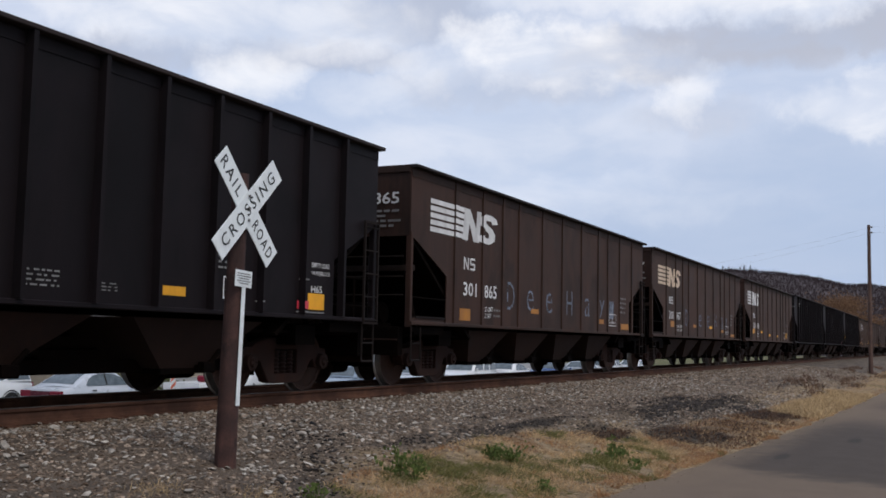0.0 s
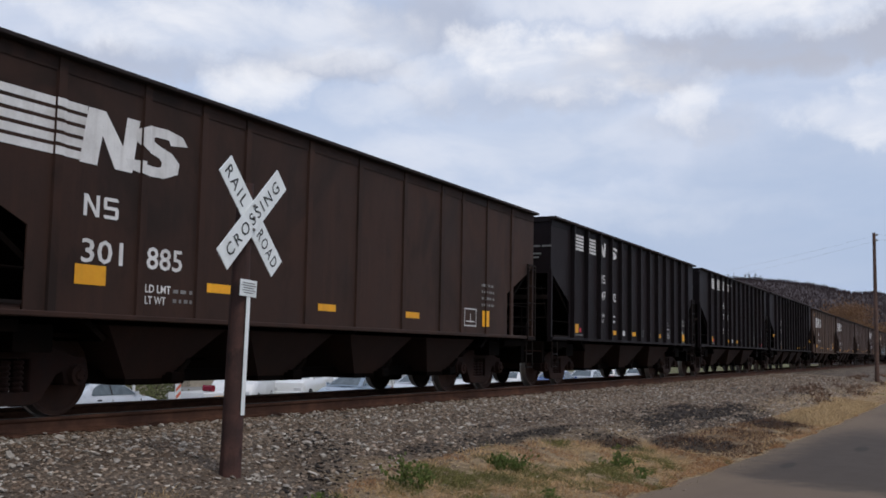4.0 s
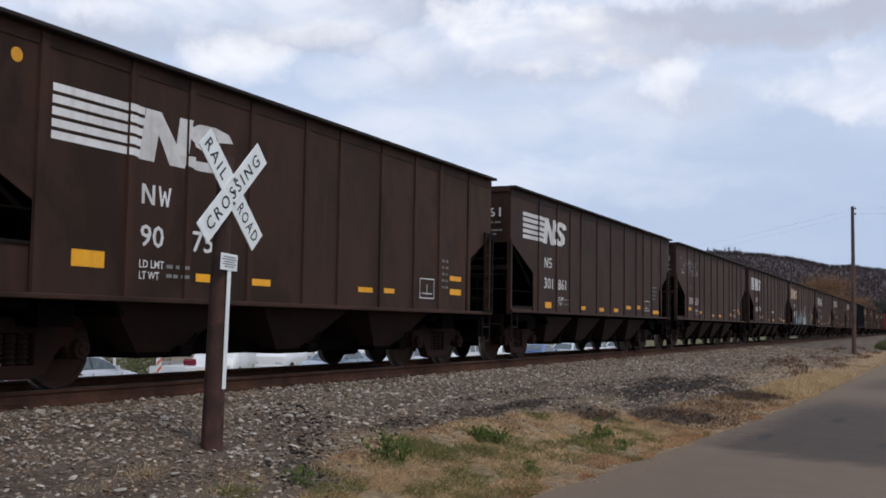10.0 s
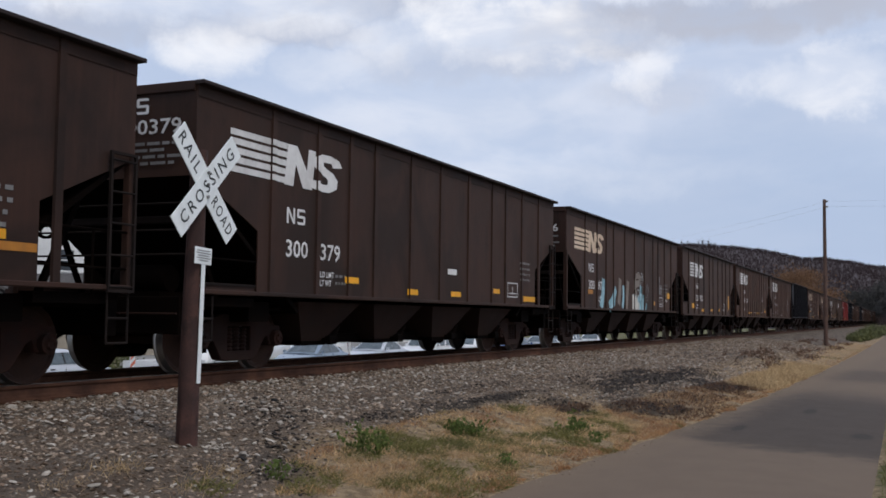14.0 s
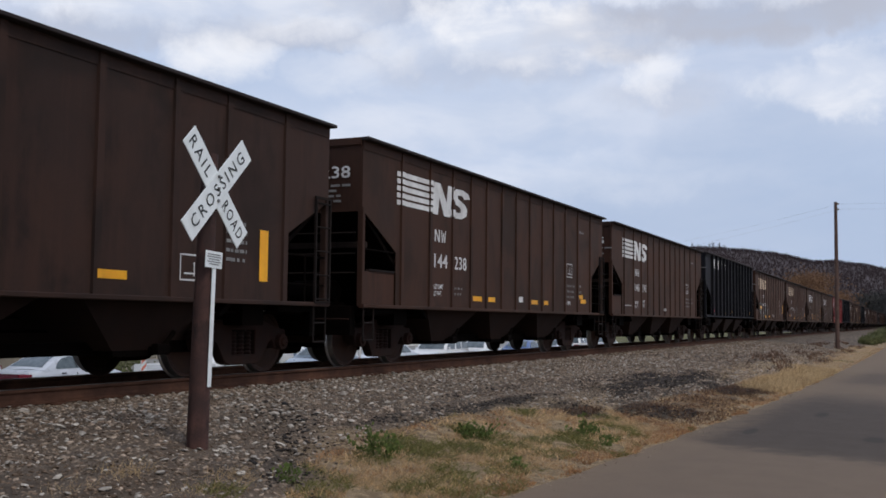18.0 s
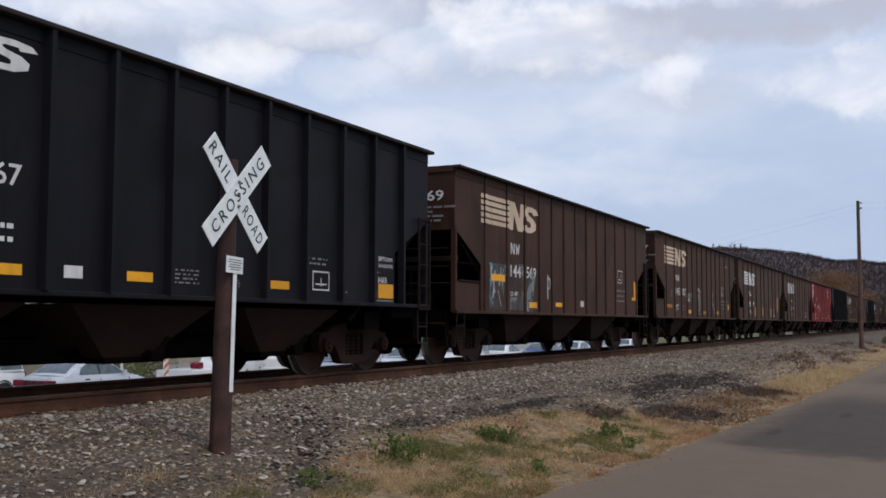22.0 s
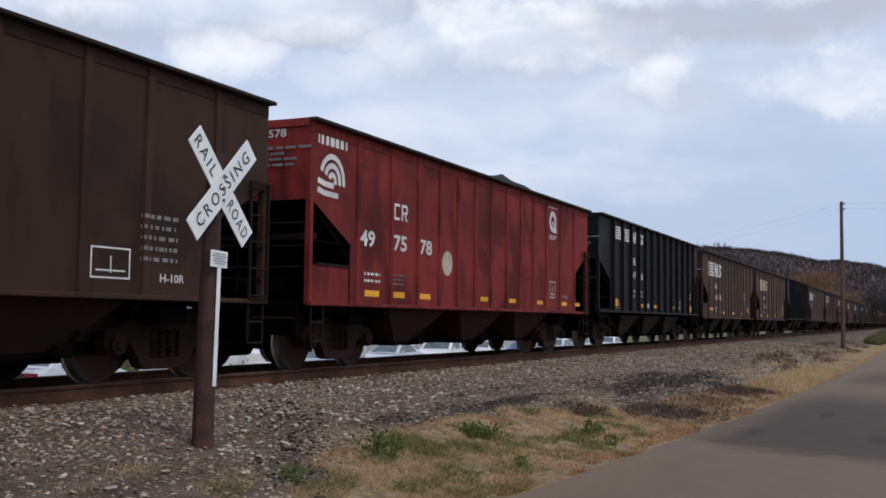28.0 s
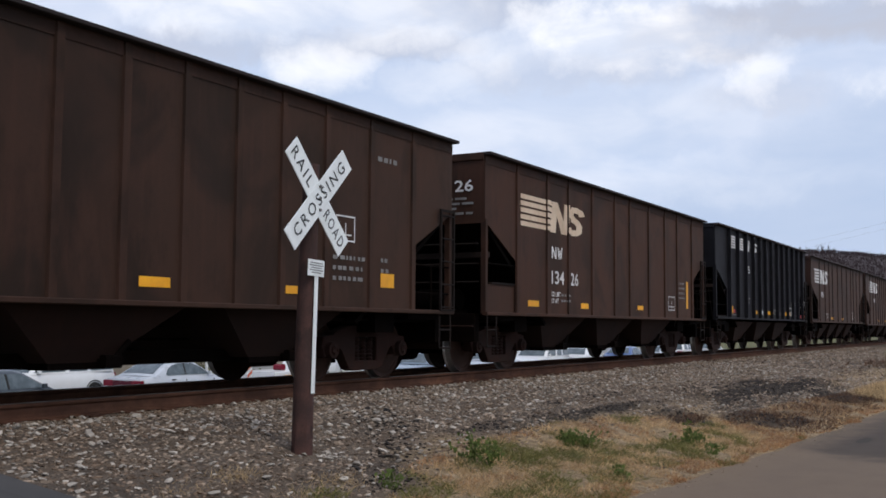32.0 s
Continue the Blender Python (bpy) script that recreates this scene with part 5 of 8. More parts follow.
def mark_plain(k, left, right, logo="white_stencil", ink="white_stencil", shift=0.0):
    """The common scheme: striped logo, initials, a number split by a rib, weights below."""
    p = Painter(k)
    s0, s1, s2, z0, z1, si, sl, sr, zn, zi = LAYOUT[p.style]
    s0, s1, s2, si, sl, sr = (v + shift for v in (s0, s1, s2, si, sl, sr))
    p.shapes("logo_stripes", stripes(s0, s1 + 0.1, z0, z1), logo, "painted logo stripes")
    p.shapes("logo_shape", fit(SHAPE_A, s1 + 0.02, s2, z0 - 0.02, z1), logo, "painted logo shape")
    p.shapes("logo_shape", fit(SHAPE_B, s1 + 0.02, s2, z0 - 0.02, z1), logo, "painted logo shape")
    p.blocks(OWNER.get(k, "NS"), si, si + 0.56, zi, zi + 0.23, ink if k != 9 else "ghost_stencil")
    if left:
        p.words(left, sl, sl + 0.20 * len(left), zn, zn + 0.255, ink)
    if right:
        p.words(right, sr, sr + 0.20 * len(right), zn, zn + 0.255, ink)
    d = sr if p.style == "wide" else sl
    if k < 26:
        for z, w in ((1.38, "LD LMT"), (1.25, "LT WT")):
            p.words(w, d, d + (0.42 if w == "LD LMT" else 0.34), z, z + 0.09, ink, "weight_stencil")
        if k == 2:
            p.words("222700", d + 0.46, d + 0.80, 1.38, 1.47, ink, "weight_stencil")
            p.words("63300", d + 0.50, d + 0.80, 1.25, 1.34, ink, "weight_stencil")
        else:
            e = sr if p.style == "panel" else d + 0.46
            p.bars(e, e + (0.34 if p.style == "wide" else 0.40), 1.25, 1.47, 2)
    return p


def mark_ribbed(k, left, right, ink="white_stencil", logo="white_stencil", slide=0.0):
    p = Painter(k)
    p.slide = slide
    p.shapes("logo_stripes", stripes(1.42, 2.24, 3.23, 3.60), logo, "painted logo stripes")
    p.shapes("logo_stripes", stripes(2.46, 3.20, 3.23, 3.60), logo, "painted logo stripes")
    p.shapes("logo_shape", fit(SHAPE_A, 3.45, 4.50, 3.24, 3.60), logo, "painted logo shape")
    p.shapes("logo_shape", fit(SHAPE_B, 3.80, 4.98, 3.24, 3.57), logo, "painted logo shape")
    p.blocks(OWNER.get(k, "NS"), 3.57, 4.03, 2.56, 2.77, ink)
    if left:
        p.words(left, 3.57, 4.03, 2.13, 2.35, ink)
    if right:
        p.words(right, 4.46, 4.92, 2.13, 2.35, ink)
    if left:
        for z, w in ((1.70, "LD LMT"), (1.54, "LT WT")):
            p.words(w, 3.62, 3.98 if w == "LD LMT" else 3.90, z, z + 0.09, "white_stencil", "weight_stencil")
        p.bars(4.50, 4.84, 1.54, 1.80, 2, "white_stencil")
    else:
        p.bars(3.62, 4.0, 1.54, 1.80, 2)
    p.rect("reflector", 1.45, 1.90, 1.25, 1.46, "yellow_reflector", "yellow reflector panel")
    p.rect("tag", 1.95, 2.10, 1.27, 1.37, "red_tag", "red tag")
    p.rect("small_print_bar", 1.42, 2.25, 1.19, 1.215, "dim_stencil")
    for a, b in ((4.50, 4.96), (6.42, 6.84), (9.16, 9.60)):
        p.rect("reflector", a, b, 1.26, 1.37, "yellow_reflector", "yellow reflector strip")
    p.rect("data_plate", 5.50, 5.76, 1.26, 1.39, "white_stencil", "white data plate")
    p.bars(7.22, 7.66, 1.25, 1.45, 4, "dim_stencil")
    p.bars(8.14, 8.48, 1.25, 1.36, 3, "dim_stencil")
    p.frame_box(10.10, 10.55, 1.27, 1.55)
    p.bars(10.08, 10.58, 1.62, 1.76, 2)
    p.bars(10.98, 11.25, 1.24, 1.29, 1)
    p.bars(11.96, 12.20, 1.58, 1.64, 1)
    p.words("H65", 12.02, 12.30, 1.44, 1.54, "white_stencil", "class_stencil")
    p.words("EMPTY LOAD", 11.96, 12.42, 1.80, 1.87, "white_stencil", "brake_stencil")
    p.words("1/4 ADJ/BLOCK", 11.96, 12.44, 1.68, 1.75, "white_stencil", "brake_stencil")
    p.rect("tag", 11.93, 12.08, 1.20, 1.31, "red_tag", "red tag")
    p.rect("small_print_bar", 11.92, 12.62, 1.15, 1.172, "dim_stencil")
    p.rect("reflector", 12.12, 12.62, 1.20, 1.43, "yellow_reflector", "yellow reflector panel")
    return p


def tail(p, items):
    """Reflectors and stencils along the lower edge: kind, s0, s1, z0, z1."""
    for kind, a, b, c, d in items:
        if kind == "y":
            p.rect("reflector", a, b, c, d, "yellow_reflector", "yellow reflector strip")
        elif kind == "o":
            p.rect("reflector", a, b, c, d, "orange_reflector", "faded orange reflector strip")
        elif kind == "w":
            p.rect("data_plate", a, b, c, d, "white_stencil", "white data plate")
        elif kind == "f":
            p.frame_box(a, b, c, d)
        elif kind == "b":
            p.bars(a, b, c, d, max(1, int((d - c) / 0.11)))


WIDE_TAIL = [("y", 2.05, 2.50, 1.40, 1.58), ("y", 10.34, 10.80, 1.31, 1.42), ("f", 11.20, 11.80, 1.27, 1.59), ("b", 12.18, 12.82, 1.60, 2.10)]
PANEL_TAIL = [("f", 10.76, 11.20, 1.93, 2.28), ("b", 10.70, 11.45, 1.36, 1.78), ("b", 11.75, 12.25, 3.08, 3.26), ("b", 11.85, 12.05, 1.5, 1.8)]
SHORT_TAIL = [("f", 9.88, 10.42, 1.23, 1.58), ("b", 10.75, 11.28, 1.50, 2.0)]


def mark_cars():
    p = mark_ribbed(0, "", "")
    p = mark_plain(1, "301", "865")
    tail(p, [("o", 1.98, 2.45, 1.18, 1.40), ("o", 5.6, 6.06, 1.42, 1.52), ("o", 10.34, 10.8, 1.31, 1.42)] + WIDE_TAIL[2:] + [("o", 12.34, 13.1, 1.2, 1.35)])
    p.end_print("301865")
    p2 = mark_plain(2, "300", "967", logo="tan_stencil")
    tail(p2, [("o", 2.33, 2.80, 1.39, 1.58), ("o", 5.59, 6.06, 1.43, 1.53), ("y", 8.29, 8.76, 1.43, 1.53), ("o", 10.45, 10.94, 1.32, 1.43), ("o", 12.29, 13.2, 1.18, 1.28)] + WIDE_TAIL[2:])
    p2.end_print("300967")
    for q, chars in ((p, ((4.45, "D"), (5.55, "e"), (6.72, "e"), (8.1, "H"), (9.45, "a"), (10.50, "y"), (11.45, "l"))), (p2, ((4.6, "D"), (6.72, "e"), (8.1, "e"), (9.4, "H"), (10.6, "a"), (11.5, "y")))):
        for s, c in chars:
            q.words(c, s - 0.20, s + 0.20, 1.46, 2.02 if c in "DH" else 1.92, "chalk_blue", "chalk_scrawl", -0.012)
    p = mark_plain(3, "301", "885")
    tail(p, [("y", 2.05, 2.49, 1.41, 1.62), ("y", 4.16, 4.67, 1.44, 1.55), ("y", 6.61, 7.08, 1.32, 1.42), ("y", 9.23, 9.71, 1.31, 1.41), ("f", 11.33, 11.85, 1.24, 1.57), ("b", 12.26, 12.85, 1.6, 2.1), ("y", 12.3, 12.6, 1.25, 1.55)])
    p.end_print("301885")
    mark_ribbed(4, "147", "382").end_print("147382", 3.38, size=0.62)
    mark_ribbed(5, "147", "582", slide=0.28).end_print("147582", 3.38, size=0.62)
    p = Painter(6)
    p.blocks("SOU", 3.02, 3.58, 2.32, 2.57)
    p.words("771", 2.94, 3.50, 1.90, 2.14)
    p.words("74", 4.10, 4.48, 1.87, 2.10)
    p.words("LD LMT", 2.88, 3.24, 1.44, 1.54, "white_stencil", "weight_stencil")
    p.words("LT WT", 2.88, 3.20, 1.31, 1.41, "white_stencil", "weight_stencil")
    p.bars(3.28, 3.62, 1.31, 1.54, 2, "white_stencil")
    tail(p, [("y", 3.01, 3.48, 1.16, 1.27), ("y", 4.09, 4.55, 1.16, 1.27), ("y", 5.95, 6.4, 1.17, 1.27), ("y", 9.2, 9.7, 1.17, 1.27), ("y", 11.6, 12.1, 1.19, 1.29), ("f", 12.95, 13.45, 1.33, 1.62), ("y", 12.95, 13.45, 1.18, 1.28), ("y", 14.5, 14.95, 1.62, 1.72), ("b", 14.5, 14.9, 1.3, 1.6), ("y", 0.9, 1.3, 1.7, 1.84)])
    p.end_print("77174", 3.36, size=0.6)
    p = mark_plain(7, "90", "75")
    p.ring("patch", 0.90, 3.38, 0.0, 0.075, 0, 360, "yellow_reflector")
    tail(p, [("y", 1.72, 2.20, 1.34, 1.52), ("y", 3.75, 4.15, 1.26, 1.36), ("y", 4.91, 5.33, 1.26, 1.35), ("y", 7.71, 8.17, 1.27, 1.35), ("y", 8.55, 8.91, 1.28, 1.36), ("f", 9.85, 10.43, 1.23, 1.59), ("y", 11.1, 11.6, 1.59, 1.68), ("y", 11.1, 11.6, 1.33, 1.44), ("b", 10.75, 11.05, 1.4, 2.0)])
    p.end_print("9075")
    p = mark_plain(8, "301", "861")
    tail(p, [("y", 2.20, 2.63, 1.19, 1.33)] + WIDE_TAIL[1:] + [("y", 4.83, 5.27, 1.19, 1.29), ("y", 6.49, 6.93, 1.18, 1.28), ("y", 7.91, 8.34, 1.19, 1.29), ("y", 9.2, 9.7, 1.29, 1.39), ("y", 12.28, 13.15, 1.2, 1.31)])
    p.end_print("301861")
    p = mark_plain(9, "301", "531", logo="worn_stencil")
    tail(p, [("y", 2.05, 2.46, 1.41, 1.52), ("y", 3.92, 4.36, 1.32, 1.41), ("y", 6.35, 6.81, 1.23, 1.32), ("y", 7.89, 8.38, 1.23, 1.33), ("y", 12.25, 12.75, 1.52, 1.62), ("o", 12.6, 13.16, 1.41, 1.50)] + WIDE_TAIL[1:])
    p.end_print("301531", mat="dim_stencil")
    p = mark_plain(10, "300", "379")
    tail(p, [("y", 3.87, 4.33, 1.32, 1.42), ("y", 6.15, 6.59, 1.19, 1.29), ("y", 8.11, 8.60, 1.20, 1.30), ("w", 7.94, 8.38, 1.63, 1.74), ("y", 10.32, 10.79, 1.32, 1.42), ("f", 11.07, 11.73, 1.26, 1.59), ("b", 12.12, 12.8, 1.62, 2.13), ("y", 12.34, 13.19, 1.18, 1.30)])
    p.end_print("300379")
    p = mark_plain(11, "300", "976", logo="tan_stencil")
    p.shapes("graffiti", [[(7.28, 1.08), (8.28, 1.08), (8.36, 1.18), (8.02, 1.46), (7.62, 1.54), (7.28, 1.58)]], "spray_cream", "cream graffiti block")
    for way, w in (([(7.30, 1.60), (7.64, 1.57), (8.05, 1.48), (8.38, 1.20)], 0.05), ([(8.05, 2.36), (8.30, 2.26), (8.52, 2.20), (8.46, 1.98)], 0.06), ([(7.95, 1.78), (8.22, 1.76), (8.26, 1.58), (8.0, 1.56)], 0.05)):
        p.shapes("graffiti_outline", stroke(way, w), "spray_white", "white graffiti outline")
    for way, w in (([(8.40, 2.14), (8.10, 2.26), (7.78, 2.22), (7.58, 2.04), (7.54, 1.82), (7.66, 1.66), (7.92, 1.64)], 0.20), ([(7.72, 1.94), (8.02, 1.98), (8.32, 2.02)], 0.22), ([(5.50, 1.25), (5.62, 1.65), (5.66, 2.06)], 0.34), ([(6.45, 1.12), (6.58, 1.55), (6.66, 2.02)], 0.32)):
        p.shapes("graffiti", stroke(way, w), "spray_tan", "grey and tan graffiti stroke")
    for way, w in (([(8.42, 1.12), (8.40, 1.45), (8.50, 1.92)], 0.30), ([(8.76, 1.10), (8.74, 1.35), (8.82, 1.62)], 0.24), ([(8.98, 1.12), (9.18, 1.16), (9.34, 1.30)], 0.20), ([(8.00, 1.40), (8.25, 1.52), (8.44, 1.72)], 0.18),
                   ([(3.45, 1.12), (3.62, 1.50), (3.70, 1.98)], 0.34), ([(4.35, 1.15), (4.80, 1.35), (5.10, 1.75)], 0.36), ([(5.98, 1.15), (6.08, 1.50), (6.06, 1.86)], 0.24)):
        p.shapes("graffiti", stroke(way, w), "spray_cyan", "pale cyan graffiti stroke")
    for way, w in (([(8.50, 1.66), (8.54, 1.90)], 0.16), ([(8.80, 1.50), (8.84, 1.64)], 0.14), ([(9.22, 1.14), (9.38, 1.30)], 0.12), ([(8.36, 1.30), (8.46, 1.42)], 0.10)):
        p.shapes("graffiti", stroke(way, w), "spray_teal", "dark teal graffiti stroke")
    p.ring("sprayed_loop", 8.62, 2.26, 0.045, 0.075, 0, 360, "spray_white", 10)
    p.shapes("sprayed_mark", stroke([(8.52, 2.36), (8.60, 2.30), (8.72, 2.16), (8.76, 2.06)], 0.035), "spray_white")
    p.ring("sprayed_loop", 9.42, 1.80, 0.17, 0.19, 0, 360, "dim_stencil", 16)
    for z in (1.90, 1.82, 1.74):
        p.shapes("sprayed_scrawl", stroke([(9.26, z), (9.36, z + 0.04), (9.46, z - 0.03), (9.58, z + 0.02)], 0.022), "dim_stencil", "thin chalk scrawl")
    p.bars(9.20, 9.62, 1.40, 1.60, 2)
    for way in ([(11.30, 2.22), (11.34, 2.36), (11.40, 2.16), (11.24, 2.12)], [(11.16, 1.72), (11.20, 2.02), (11.30, 1.74), (11.36, 2.04)], [(11.40, 1.70), (11.42, 2.02), (11.56, 1.92), (11.44, 1.84), (11.60, 1.70)], [(11.62, 2.04), (11.66, 1.70), (11.78, 1.98)]):
        p.shapes("sprayed_scrawl", stroke(way, 0.036), "spray_white", "sprayed white scrawl")
    tail(p, [("f", 11.07, 11.71, 1.26, 1.60), ("b", 12.06, 12.75, 1.6, 2.12), ("y", 12.66, 13.13, 1.58, 1.78), ("o", 2.04, 2.53, 1.5, 1.62), ("y", 10.4, 10.6, 1.30, 1.42)])
    p.words("H-62R", 12.07, 12.5, 1.45, 1.55, "white_stencil", "class_stencil")
    p.end_print("300976")
    p = mark_plain(12, "120", "902", shift=0.22)
    tail(p, [("y", 2.0, 2.48, 1.30, 1.50), ("y", 4.27, 4.76, 1.17, 1.27), ("y", 6.6, 7.05, 1.2, 1.3), ("y", 8.6, 9.1, 1.22, 1.32), ("f", 9.95, 10.5, 1.25, 1.58), ("b", 10.9, 11.4, 1.5, 2.1), ("y", 11.7, 11.9, 1.3, 2.0)])
    p.end_print("120902")
    p = mark_plain(13, "144", "238")
    tail(p, [("y", 4.63, 5.10, 1.19, 1.29), ("y", 5.42, 5.84, 1.19, 1.29), ("w", 7.29, 7.55, 1.22, 1.34), ("y", 8.09, 8.56, 1.19, 1.29), ("y", 8.95, 9.33, 1.19, 1.29), ("y", 11.85, 12.2, 1.40, 1.50), ("y", 12.0, 12.47, 1.28, 1.39)] + PANEL_TAIL)
    p.words("H49", 10.72, 11.05, 1.22, 1.33, "white_stencil", "class_stencil")
    p.end_print("144238")
    p = mark_plain(14, "146", "095")
    for text, z in (("211600", 1.44), ("62400", 1.30)):
        p.words(text, 3.68, 4.06, z, z + 0.09, "white_stencil", "weight_stencil")
    p.bars(1.42, 2.35, 1.28, 1.36, 1, "white_stencil")
    tail(p, PANEL_TAIL + [("w", 6.9, 7.2, 1.2, 1.3)])
    p.end_print("146095")
    mark_ribbed(15, "148", "167").end_print("148167", 3.38, size=0.62)
    p = mark_plain(16, "144", "569", logo="tan_stencil")
    p.rect("overspray", 1.62, 2.50, 1.08, 2.02, "overspray_teal", "thin teal and grey overspray")
    p.bursts("sprayed_scrawl", 1.70, 2.40, 1.15, 1.95, 5, "spray_white", 3)
    p.rect("overspray", 2.72, 3.50, 1.08, 2.06, "overspray", "thin pale overspray")
    p.rect("overspray", 3.72, 4.40, 1.06, 1.96, "overspray", "thin pale overspray")
    p.ring("sprayed_loop", 5.08, 1.72, 0.10, 0.15, -100, 110, "spray_white")
    p.rect("sprayed_loop", 5.02, 5.08, 1.36, 1.92, "spray_white")
    tail(p, [("y", 1.75, 2.45, 1.66, 1.80), ("y", 3.86, 4.34, 1.14, 1.27), ("y", 5.58, 6.05, 1.19, 1.29), ("w", 7.44, 7.70, 1.22, 1.36), ("y", 12.42, 12.62, 1.48, 2.02), ("y", 12.2, 12.45, 1.48, 1.56)] + PANEL_TAIL[:2])
    p.end_print("144569")
    p = mark_plain(17, "145", "307", logo="tan_stencil")
    for i in range(6):
        p.shapes("sprayed_bar", stroke([(6.17 + 0.07 * i, 1.99), (6.19 + 0.07 * i, 2.09)], 0.05), "spray_white")
    p.shapes("sprayed_mark", stroke([(6.14, 2.11), (6.34, 2.10), (6.56, 2.09)], 0.03), "spray_white")
    p.shapes("sprayed_mark", stroke([(6.50, 1.99), (6.68, 1.97), (6.84, 1.99)], 0.03), "spray_white")
    chin = [(6.42 - 0.26 * math.cos(radians(a)), 1.72 - 0.45 * math.sin(radians(a)) ** 0.8) for a in range(0, 181, 12)]
    smile = [(6.44 - 0.21 * math.cos(radians(a)), 1.64 - 0.20 * math.sin(radians(a))) for a in range(0, 181, 15)]
    for way in (chin, smile):
        p.shapes("sprayed_loop", stroke(way, 0.030), "spray_white", "sprayed white loop")
    for sx in (6.29, 6.53):
        p.ring("sprayed_loop", sx, 1.82, 0.075, 0.105, 0, 360, "spray_white", 18)
    p.shapes("sprayed_mark", stroke([(6.28, 1.84), (6.33, 1.80), (6.28, 1.78)], 0.025), "spray_white")
    p.shapes("sprayed_mark", stroke([(6.42, 1.72), (6.50, 1.66), (6.46, 1.60)], 0.025), "spray_white")
    p.shapes("sprayed_mark", stroke([(6.32, 1.16), (6.40, 1.20), (6.44, 1.12), (6.52, 1.19)], 0.03), "spray_white")
    for way in ([(4.46, 1.90), (4.44, 1.70), (4.52, 1.66), (4.60, 1.72), (4.62, 1.90)], [(4.78, 1.88), (4.68, 1.86), (4.67, 1.76), (4.76, 1.77)], [(4.67, 1.76), (4.68, 1.67), (4.79, 1.69)], [(4.83, 1.90), (4.84, 1.69)],
                [(4.94, 1.88), (4.85, 1.79), (4.95, 1.70)], [(4.97, 1.84), (4.98, 1.73), (5.05, 1.73), (5.08, 1.86)], [(5.12, 1.92), (5.11, 1.78)], [(4.44, 1.60), (4.66, 1.65), (5.02, 1.64)], [(4.72, 1.58), (4.76, 1.66), (4.90, 1.56)],
                [(8.77, 1.82), (8.80, 1.58), (8.90, 1.62), (8.92, 1.72), (8.84, 1.80)], [(8.94, 1.62), (8.97, 1.50)], [(9.06, 1.60), (8.99, 1.54), (9.08, 1.48), (9.02, 1.40)], [(9.20, 1.54), (9.10, 1.46), (9.13, 1.34), (9.24, 1.38)],
                [(9.24, 1.46), (9.34, 1.34), (9.26, 1.26), (9.38, 1.20), (9.36, 1.12)], [(9.00, 2.00), (9.02, 1.84), (9.07, 1.92)]):
        p.shapes("sprayed_scrawl", stroke(way, 0.030), "spray_white", "sprayed white scrawl")
    p.ring("sprayed_loop", 2.08, 1.82, 0.09, 0.12, 0, 360, "dim_stencil")
    tail(p, [("o", 1.35, 2.2, 1.34, 1.44), ("y", 4.72, 5.06, 1.17, 1.29), ("o", 7.2, 7.63, 1.16, 1.28), ("o", 9.73, 10.16, 1.17, 1.3), ("y", 12.2, 12.44, 1.38, 1.59)] + PANEL_TAIL)
    p.end_print("145307")
    p = mark_plain(18, "38", "99", shift=0.06)
    tail(p, [("y", 4.40, 4.56, 1.17, 1.62), ("y", 6.74, 6.90, 1.18, 1.63), ("y", 9.45, 9.60, 1.17, 1.63), ("y", 12.0, 12.12, 1.39, 2.25), ("f", 9.98, 10.56, 1.2, 1.54), ("b", 11.2, 11.7, 1.4, 2.1)])
    p.end_print("3899")
    p = mark_plain(19, "13", "14")
    tail(p, [("f", 9.56, 10.18, 1.21, 1.56), ("b", 10.55, 11.2, 1.4, 2.02)])
    p.words("H-10R", 10.9, 11.34, 1.20, 1.30, "white_stencil", "class_stencil")
    p.end_print("1314")
    # the red car
    p = Painter(20)
    p.bars(0.20, 1.05, 3.30, 3.66, 1, "white_stencil", "name_bar")
    for r in (0.10, 0.24, 0.38):
        way = [(0.62 - r * math.cos(radians(q)) * 0.9, 2.88 + r * math.sin(radians(q))) for q in range(20, 181, 20)]
        p.shapes("logo_arch", stroke(way + [(way[-1][0] - 0.01, 2.84)], 0.085), "white_stencil")
    for z, e in ((2.62, 0.80), (2.76, 0.66)):
        p.shapes("logo_shape", stroke([(0.20, z + 0.10), (0.40, z + 0.06), (e, z + 0.05)], 0.085), "white_stencil")
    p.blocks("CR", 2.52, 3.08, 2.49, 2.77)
    for text, s in (("49", 1.46), ("75", 2.55), ("78", 3.66)):
        p.words(text, s, s + 0.50, 1.96, 2.23, weight=0.024)
    p.ring("sticker", 4.87, 1.86, 0.0, 0.235, 0, 360, "sticker", 18)
    p.bars(10.73, 11.3, 3.50, 3.58, 1, "white_stencil", "name_bar")
    p.ring("logo_ring", 11.02, 3.20, 0.13, 0.26, 0, 360, "white_stencil", 18)
    p.ring("logo_arch", 11.03, 3.16, 0.0, 0.06, 0, 180, "white_stencil", 6)
    p.rect("logo_foot", 11.05, 11.29, 2.94, 3.06, "white_stencil")
    p.words("QUALITY", 10.76, 11.27, 2.75, 2.87, "white_stencil", "slogan")
    p.bars(1.66, 2.2, 1.36, 1.58, 2, "white_stencil")
    p.bars(2.60, 3.1, 1.36, 1.58, 3)
